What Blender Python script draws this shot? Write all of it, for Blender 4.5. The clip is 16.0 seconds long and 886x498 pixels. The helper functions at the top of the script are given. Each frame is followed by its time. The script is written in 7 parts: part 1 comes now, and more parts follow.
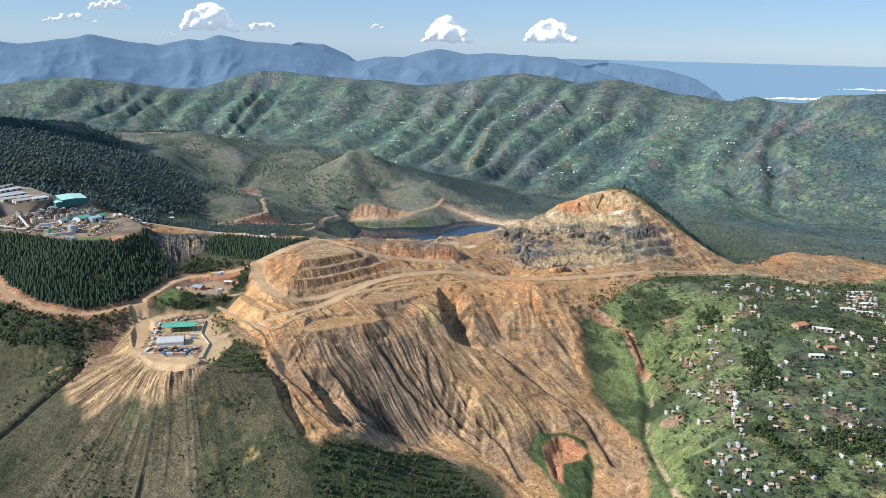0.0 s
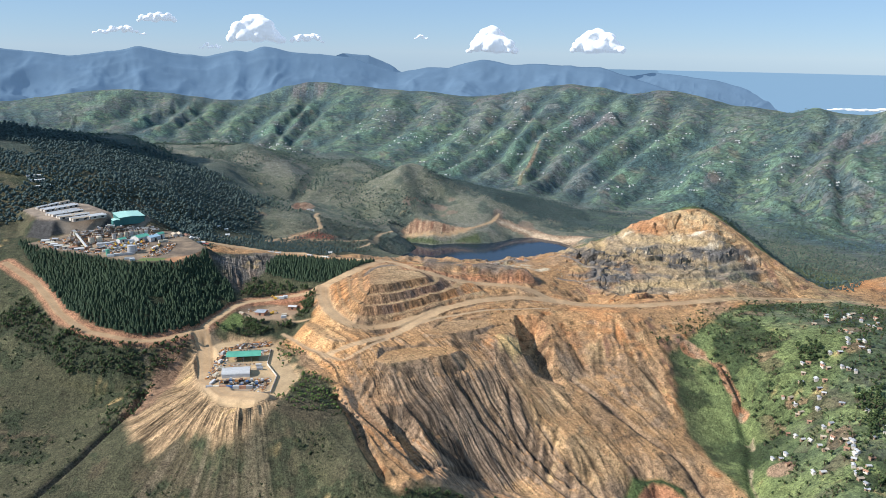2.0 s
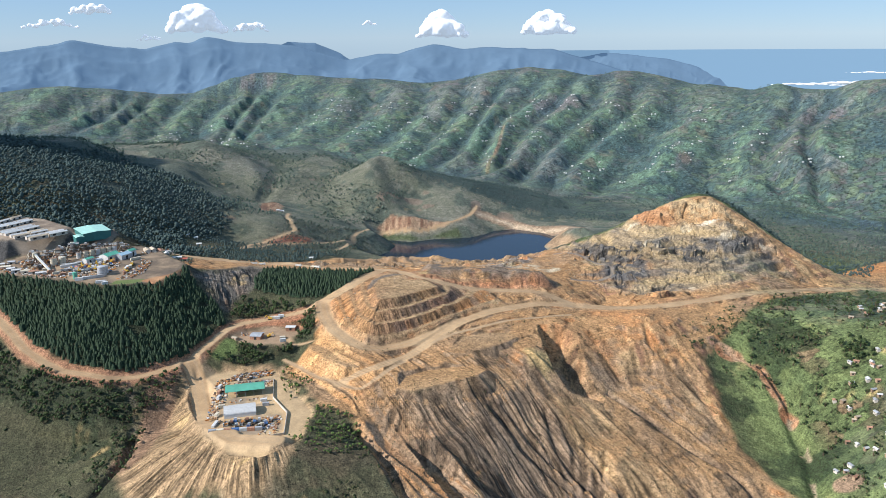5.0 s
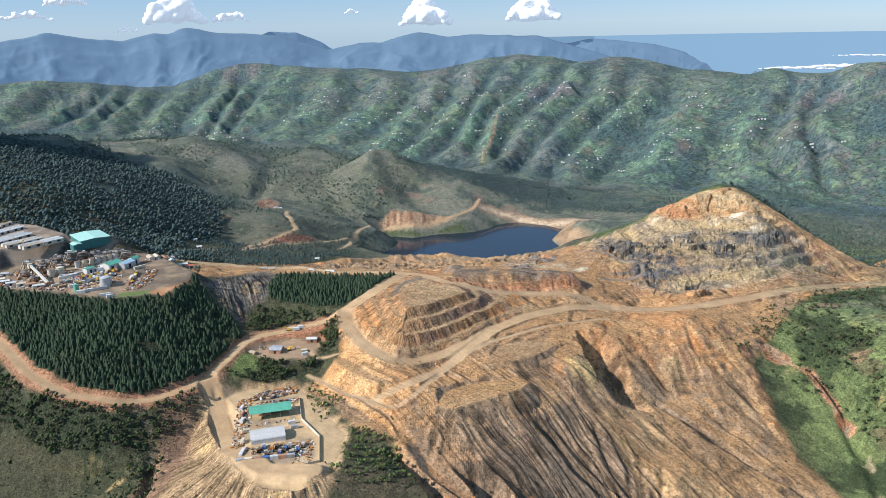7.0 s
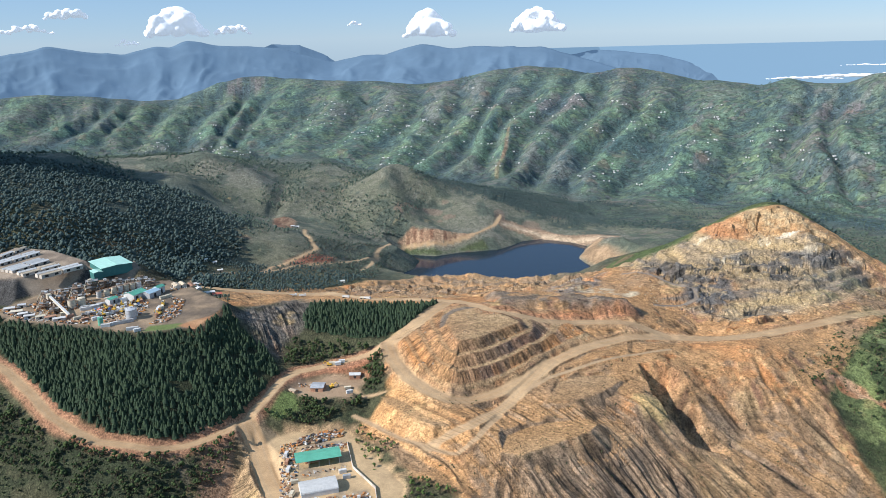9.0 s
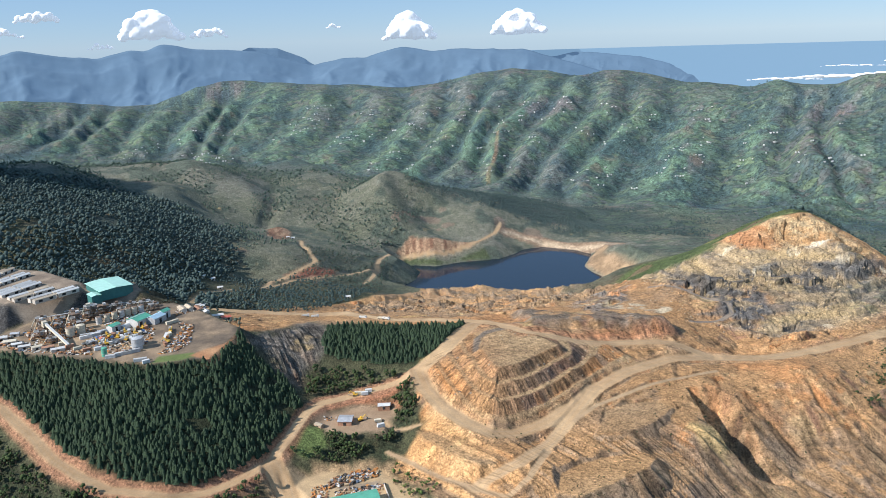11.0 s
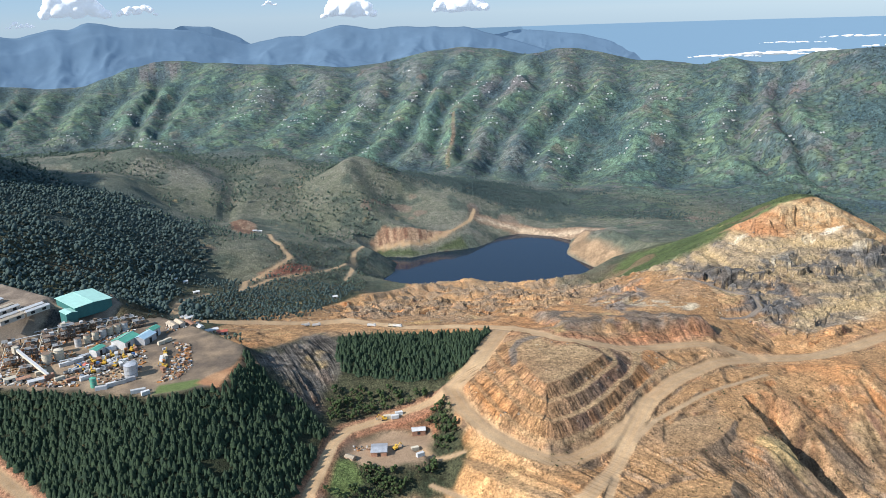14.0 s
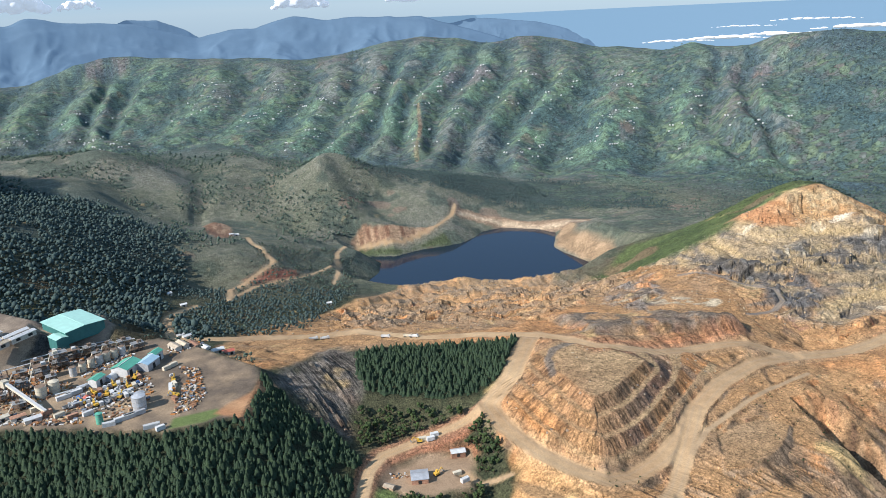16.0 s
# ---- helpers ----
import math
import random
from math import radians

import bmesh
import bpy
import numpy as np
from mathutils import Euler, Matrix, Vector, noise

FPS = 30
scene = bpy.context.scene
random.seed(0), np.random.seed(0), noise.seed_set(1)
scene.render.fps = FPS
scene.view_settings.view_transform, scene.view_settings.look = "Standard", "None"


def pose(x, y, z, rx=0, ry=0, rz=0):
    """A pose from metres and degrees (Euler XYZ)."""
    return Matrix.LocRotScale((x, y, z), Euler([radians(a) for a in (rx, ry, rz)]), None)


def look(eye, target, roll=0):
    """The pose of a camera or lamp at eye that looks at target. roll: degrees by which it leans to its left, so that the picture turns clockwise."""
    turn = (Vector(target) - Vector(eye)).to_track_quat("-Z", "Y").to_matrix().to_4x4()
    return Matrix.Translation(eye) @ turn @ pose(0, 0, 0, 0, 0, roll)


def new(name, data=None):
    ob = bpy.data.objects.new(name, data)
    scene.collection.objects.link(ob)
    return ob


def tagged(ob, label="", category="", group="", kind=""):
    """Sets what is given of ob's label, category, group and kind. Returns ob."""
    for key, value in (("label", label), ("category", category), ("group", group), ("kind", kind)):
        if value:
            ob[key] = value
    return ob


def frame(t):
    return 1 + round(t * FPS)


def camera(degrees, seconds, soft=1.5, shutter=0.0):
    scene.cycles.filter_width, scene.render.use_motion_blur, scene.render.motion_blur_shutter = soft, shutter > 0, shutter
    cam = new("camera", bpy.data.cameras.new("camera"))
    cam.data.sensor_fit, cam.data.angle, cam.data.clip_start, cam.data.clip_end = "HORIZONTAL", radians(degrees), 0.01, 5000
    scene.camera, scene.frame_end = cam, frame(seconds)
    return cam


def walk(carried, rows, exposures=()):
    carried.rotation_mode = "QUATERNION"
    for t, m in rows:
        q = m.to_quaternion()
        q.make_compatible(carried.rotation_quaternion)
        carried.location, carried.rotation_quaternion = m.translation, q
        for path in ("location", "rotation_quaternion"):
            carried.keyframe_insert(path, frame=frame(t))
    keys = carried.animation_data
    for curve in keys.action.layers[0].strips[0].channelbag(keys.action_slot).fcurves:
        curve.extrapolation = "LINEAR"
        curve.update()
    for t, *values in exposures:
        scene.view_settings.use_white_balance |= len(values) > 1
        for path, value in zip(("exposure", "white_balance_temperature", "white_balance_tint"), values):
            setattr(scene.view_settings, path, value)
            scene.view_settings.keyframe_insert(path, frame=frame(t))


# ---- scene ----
cam = camera(58.0, 16.0, 0.75)
PATH = [
    (0, (0.425, -0.162, 402.783), (0.423, 1.774, 402.283), 1.2),
    (0.5, (-9.771, 13.326, 402.885), (-9.786, 15.263, 402.386), 1.0),
    (1, (-20.031, 26.639, 403.14), (-20.075, 28.577, 402.651), 0.9),
    (1.5, (-30.439, 39.885, 403.38), (-30.513, 41.825, 402.899), 0.9),
    (1.7, (-34.629, 45.183, 403.417), (-34.714, 47.123, 402.936), 1.1),
    (2, (-40.893, 53.073, 403.474), (-40.986, 55.012, 402.996), 1.0),
    (2.5, (-51.242, 65.969, 403.532), (-51.339, 67.908, 403.051), 1.0),
    (3, (-61.38, 78.576, 403.605), (-61.465, 80.514, 403.118), 0.7),
    (3.5, (-71.484, 91.053, 403.835), (-71.543, 92.99, 403.34), 0.3),
    (4, (-81.915, 103.863, 404.04), (-81.938, 105.799, 403.537), -0.1),
    (6.5, (-134.418, 166.382, 404.784), (-134.333, 168.309, 404.254), -1.0),
    (7, (-144.426, 179.193, 404.99), (-144.34, 181.117, 404.449), -1.3),
    (7.5, (-154.727, 191.748, 405.32), (-154.64, 193.67, 404.774), -1.4),
    (8, (-165.109, 204.628, 405.733), (-165.022, 206.552, 405.192), -1.5),
    (8.5, (-175.305, 217.498, 406.151), (-175.217, 219.425, 405.623), -1.5),
    (9, (-185.375, 230.189, 406.59), (-185.281, 232.119, 406.075), -1.6),
    (9.5, (-195.515, 242.842, 406.826), (-195.41, 244.774, 406.318), -1.7),
    (12, (-246.169, 304.849, 409.416), (-245.975, 306.77, 408.896), -2.0),
    (12.5, (-256.16, 316.869, 409.665), (-255.948, 318.786, 409.136), -2.1),
    (13, (-266.42, 329.054, 409.961), (-266.179, 330.963, 409.418), -2.0),
    (13.5, (-276.697, 341.171, 410.296), (-276.419, 343.072, 409.739), -2.0),
    (14, (-286.878, 353.924, 410.654), (-286.56, 355.816, 410.087), -1.9),
    (14.5, (-297.125, 366.221, 410.935), (-296.768, 368.104, 410.363), -1.8),
    (15, (-307.402, 378.63, 411.075), (-307.013, 380.506, 410.5), -2.0),
    (15.5, (-318.063, 391.607, 411.37), (-317.647, 393.474, 410.786), -2.4),
    (16, (-328.433, 403.921, 411.673), (-328.0, 405.781, 411.078), -2.8),
]
walk(cam, [(t, look(eye, target, roll)) for t, eye, target, roll in PATH])

# ---- light ----
SUN_FROM = Vector((-0.84, -0.28, 0.60)).normalized()
world = bpy.data.worlds.new("sky")
scene.world = world
world.use_nodes = True
wt = world.node_tree
sky = wt.nodes.new("ShaderNodeTexSky")
sky.sky_type, sky.sun_disc = "NISHITA", False
sky.sun_elevation = math.asin(SUN_FROM.z)
sky.sun_rotation = math.atan2(SUN_FROM.x, SUN_FROM.y)
sky.altitude, sky.air_density, sky.dust_density, sky.ozone_density = 2400, 1.0, 0.1, 5.0
haze = wt.nodes.new("ShaderNodeMix")
haze.data_type = "RGBA"
haze.inputs[0].default_value = 0.72
haze.inputs[7].default_value = (1.45, 2.35, 3.65, 1)
wt.links.new(sky.outputs[0], haze.inputs[6])
wt.links.new(haze.outputs[2], wt.nodes["Background"].inputs[0])
wt.nodes["Background"].inputs[1].default_value = 0.135
sun = new("sun", bpy.data.lights.new("sun", "SUN"))
sun.data.energy, sun.data.angle, sun.data.color = 4.8, radians(0.53), (1.0, 0.955, 0.92)
sun.matrix_world = look(SUN_FROM * 1000, (0, 0, 0))
scene.view_settings.exposure = 0.40


# ---- materials ----
def material(name, rough=0.9, metal=0.0):
    m = bpy.data.materials.new(name)
    m.use_nodes = True
    b = m.node_tree.nodes["Principled BSDF"]
    b.inputs["Roughness"].default_value, b.inputs["Metallic"].default_value = rough, metal
    b.inputs["Specular IOR Level"].default_value = 0.25
    return m, m.node_tree, b


def grain(tree, size, detail=4.0, rough=0.6):
    """Noise in world metres."""
    geo = tree.nodes.new("ShaderNodeNewGeometry")
    n = tree.nodes.new("ShaderNodeTexNoise")
    n.inputs["Scale"].default_value, n.inputs["Detail"].default_value, n.inputs["Roughness"].default_value = 1 / size, detail, rough
    tree.links.new(geo.outputs["Position"], n.inputs["Vector"])
    return n.outputs["Fac"]


def ramp(tree, fac, lo, hi, a=0.3, b=0.7):
    r = tree.nodes.new("ShaderNodeMapRange")
    r.inputs["From Min"].default_value, r.inputs["From Max"].default_value = a, b
    r.inputs["To Min"].default_value, r.inputs["To Max"].default_value = lo, hi
    tree.links.new(fac, r.inputs["Value"])
    return r.outputs[0]


def times(tree, colour, value):
    mx = tree.nodes.new("ShaderNodeVectorMath")
    mx.operation = "SCALE"
    tree.links.new(colour, mx.inputs[0])
    tree.links.new(value, mx.inputs["Scale"])
    return mx.outputs[0]


def bump(tree, shader, fac, strength, distance):
    b = tree.nodes.new("ShaderNodeBump")
    b.inputs["Strength"].default_value, b.inputs["Distance"].default_value = strength, distance
    tree.links.new(fac, b.inputs["Height"])
    tree.links.new(b.outputs[0], shader.inputs["Normal"])


def plain(name, colour, rough=0.8, metal=0.0, size=1.5, spread=0.25, per_object=0.0):
    """A worn surface: one colour that varies at two scales, and from object to object."""
    m, t, b = material(name, rough, metal)
    rgb = t.nodes.new("ShaderNodeRGB")
    rgb.outputs[0].default_value = (*colour, 1)
    c = times(t, rgb.outputs[0], ramp(t, grain(t, size), 1 - spread, 1 + spread))
    c = times(t, c, ramp(t, grain(t, size * 9, 2), 1 - spread * 0.6, 1 + spread * 0.6))
    if per_object:
        info = t.nodes.new("ShaderNodeObjectInfo")
        c = times(t, c, ramp(t, info.outputs["Random"], 1 - per_object, 1 + per_object, 0, 1))
    t.links.new(c, b.inputs["Base Color"])
    return m


def land_material(name):
    m, t, b = material(name, 0.95)
    at = t.nodes.new("ShaderNodeAttribute")
    at.attribute_name = "ground"

    def by_rough(value):
        mix = t.nodes.new("ShaderNodeMix")
        mix.inputs[2].default_value = 1.0
        t.links.new(at.outputs["Alpha"], mix.inputs[0])
        t.links.new(value, mix.inputs[3])
        return mix.outputs[0]

    c = times(t, at.outputs["Color"], by_rough(ramp(t, grain(t, 1.5, 5, 0.8), 0.35, 1.65, 0.34, 0.66)))
    c = times(t, c, ramp(t, grain(t, 11, 6, 0.7), 0.80, 1.20))
    c = times(t, c, by_rough(ramp(t, grain(t, 4.5, 5, 0.75), 0.66, 1.34, 0.34, 0.66)))
    c = times(t, c, ramp(t, grain(t, 0.6, 3, 0.7), 0.82, 1.18))
    # stones and tufts
    v = t.nodes.new("ShaderNodeTexVoronoi")
    v.inputs["Scale"].default_value = 1 / 2.6
    geo = t.nodes.new("ShaderNodeNewGeometry")
    t.links.new(geo.outputs["Position"], v.inputs["Vector"])
    c = times(t, c, by_rough(ramp(t, v.outputs["Distance"], 0.70, 1.03, 0.16, 0.28)))
    # cracks, clods and pale stones of the bare ground
    naked = t.nodes.new("ShaderNodeAttribute")
    naked.attribute_name = "bare"

    def by_bare(value):
        mix = t.nodes.new("ShaderNodeMix")
        mix.inputs[2].default_value = 1.0
        t.links.new(naked.outputs["Fac"], mix.inputs[0])
        t.links.new(value, mix.inputs[3])
        return mix.outputs[0]

    # crack lines are darkened in the colour, in place of relief shade
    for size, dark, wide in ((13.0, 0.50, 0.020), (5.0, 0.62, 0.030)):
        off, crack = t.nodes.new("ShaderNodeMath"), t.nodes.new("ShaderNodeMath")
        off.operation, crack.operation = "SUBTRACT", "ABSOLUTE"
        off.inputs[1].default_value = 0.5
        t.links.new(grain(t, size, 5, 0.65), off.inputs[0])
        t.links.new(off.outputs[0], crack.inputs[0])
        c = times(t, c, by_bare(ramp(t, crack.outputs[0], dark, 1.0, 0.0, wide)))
    c = times(t, c, by_bare(ramp(t, grain(t, 2.4, 2, 0.5), 0.55, 1.0, 0.30, 0.42)))
    c = times(t, c, by_bare(ramp(t, grain(t, 3.1, 3, 0.6), 1.0, 1.4, 0.60, 0.68)))
    # small fields and garden plots, each with its own tone
    geo, flat = t.nodes.new("ShaderNodeNewGeometry"), t.nodes.new("ShaderNodeMapping")
    flat.inputs["Scale"].default_value = (0.62, 0.9, 0)
    t.links.new(geo.outputs["Position"], flat.inputs["Vector"])
    share = t.nodes.new("ShaderNodeAttribute")
    share.attribute_name = "fields"
    def by_fields(value):
        mix = t.nodes.new("ShaderNodeMix")
        mix.inputs[2].default_value = 1.0
        t.links.new(share.outputs["Fac"], mix.inputs[0])
        t.links.new(value, mix.inputs[3])
        return mix.outputs[0]

    def patches(size, feature="F1"):
        v = t.nodes.new("ShaderNodeTexVoronoi")
        v.feature = feature
        v.inputs["Scale"].default_value = 1 / size
        t.links.new(flat.outputs[0], v.inputs["Vector"])
        return v

    # plot tones carry extra blue, standing in for distance haze
    crops = t.nodes.new("ShaderNodeValToRGB")
    crops.color_ramp.interpolation = "CONSTANT"
    for at_, col in ((0.0, (0.072, 0.108, 0.092, 1)), (0.34, (0.128, 0.180, 0.112, 1)), (0.56, (0.185, 0.240, 0.128, 1)), (0.68, (0.160, 0.156, 0.135, 1)), (0.86, (0.215, 0.180, 0.148, 1)), (0.92, (0.095, 0.135, 0.100, 1))):
        e = crops.color_ramp.elements.new(at_) if at_ else crops.color_ramp.elements[0]
        e.color = col
    t.links.new(patches(11).outputs["Color"], crops.inputs[0])
    mix = t.nodes.new("ShaderNodeMix")
    mix.data_type = "RGBA"
    t.links.new(c, mix.inputs[6])
    t.links.new(crops.outputs[0], mix.inputs[7])
    part_of = t.nodes.new("ShaderNodeMath")
    part_of.operation = "MULTIPLY"
    t.links.new(share.outputs["Fac"], part_of.inputs[0])
    t.links.new(ramp(t, grain(t, 140, 3), 0.0, 0.6, 0.40, 0.62), part_of.inputs[1])
    t.links.new(part_of.outputs[0], mix.inputs[0])
    c = times(t, mix.outputs[2], by_fields(ramp(t, patches(4.5).outputs["Color"], 0.60, 1.40, 0.0, 1.0)))
    # hedges between the plots, and single trees
    c = times(t, c, by_fields(ramp(t, patches(11, "DISTANCE_TO_EDGE").outputs["Distance"], 0.70, 1.0, 0.02, 0.06)))
    spots = t.nodes.new("ShaderNodeMath")
    spots.operation = "MAXIMUM"
    t.links.new(ramp(t, patches(4.2).outputs["Distance"], 0.35, 1.0, 0.22, 0.34), spots.inputs[0])
    t.links.new(ramp(t, grain(t, 55, 3), 0.0, 1.0, 0.50, 0.56), spots.inputs[1])
    c = times(t, c, by_fields(spots.outputs[0]))
    # rills washed out along the fall of the bare slopes
    lie, wash = t.nodes.new("ShaderNodeAttribute"), t.nodes.new("ShaderNodeAttribute")
    lie.attribute_name, wash.attribute_name = "lie", "wash"

    def rills(across, along, detail):
        scale = t.nodes.new("ShaderNodeMapping")
        scale.inputs["Scale"].default_value = (1 / across, 1 / along, 1)
        t.links.new(lie.outputs["Vector"], scale.inputs["Vector"])
        n = t.nodes.new("ShaderNodeTexNoise")
        n.inputs["Scale"].default_value, n.inputs["Detail"].default_value = 1.0, detail
        t.links.new(scale.outputs[0], n.inputs["Vector"])
        return n.outputs["Fac"]

    def by_wash(value, still):
        mix = t.nodes.new("ShaderNodeMix")
        mix.inputs[2].default_value = still
        t.links.new(wash.outputs["Fac"], mix.inputs[0])
        t.links.new(value, mix.inputs[3])
        return mix.outputs[0]

    # rill lines are darkened in the colour too, backing up the bump's shade
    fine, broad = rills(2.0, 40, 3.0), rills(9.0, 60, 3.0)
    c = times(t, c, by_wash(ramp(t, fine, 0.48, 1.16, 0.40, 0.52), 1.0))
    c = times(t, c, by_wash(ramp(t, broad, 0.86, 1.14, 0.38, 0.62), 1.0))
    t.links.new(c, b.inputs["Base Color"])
    total = t.nodes.new("ShaderNodeMath")
    total.operation = "ADD"
    t.links.new(ramp(t, grain(t, 4.0, 7, 0.75), 0.0, 2.2, 0.2, 0.8), total.inputs[0])
    t.links.new(by_wash(ramp(t, fine, 0.0, 1.6, 0.35, 0.65), 0.0), total.inputs[1])
    bump(t, b, total.outputs[0], 0.75, 1.0)
    strength = t.nodes[-1]
    t.links.new(ramp(t, at.outputs["Alpha"], 0.0, 0.7, 0.0, 1.0), strength.inputs["Strength"])
    return m


LAND = land_material("land")
m, t, b = material("lake_water", 0.08)
b.inputs["Base Color"].default_value = (0.010, 0.022, 0.040, 1)
b.inputs["Specular IOR Level"].default_value = 0.22
bump(t, b, grain(t, 1.5, 3), 0.05, 0.05)
WATER = m
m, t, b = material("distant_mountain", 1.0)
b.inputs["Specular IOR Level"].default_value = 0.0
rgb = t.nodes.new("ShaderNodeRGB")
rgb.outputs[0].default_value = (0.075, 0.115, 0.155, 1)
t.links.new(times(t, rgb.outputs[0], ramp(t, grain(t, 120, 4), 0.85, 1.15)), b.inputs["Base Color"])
# blue glow painted in for the hazy air before the mountains
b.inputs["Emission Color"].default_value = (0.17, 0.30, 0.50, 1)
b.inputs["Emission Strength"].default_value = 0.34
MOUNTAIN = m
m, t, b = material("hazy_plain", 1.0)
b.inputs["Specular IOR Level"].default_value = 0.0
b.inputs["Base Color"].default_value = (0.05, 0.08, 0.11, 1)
# the sheet glows to imitate haze; a plain gives off no light
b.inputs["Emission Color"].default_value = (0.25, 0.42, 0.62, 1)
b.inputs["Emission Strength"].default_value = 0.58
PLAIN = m

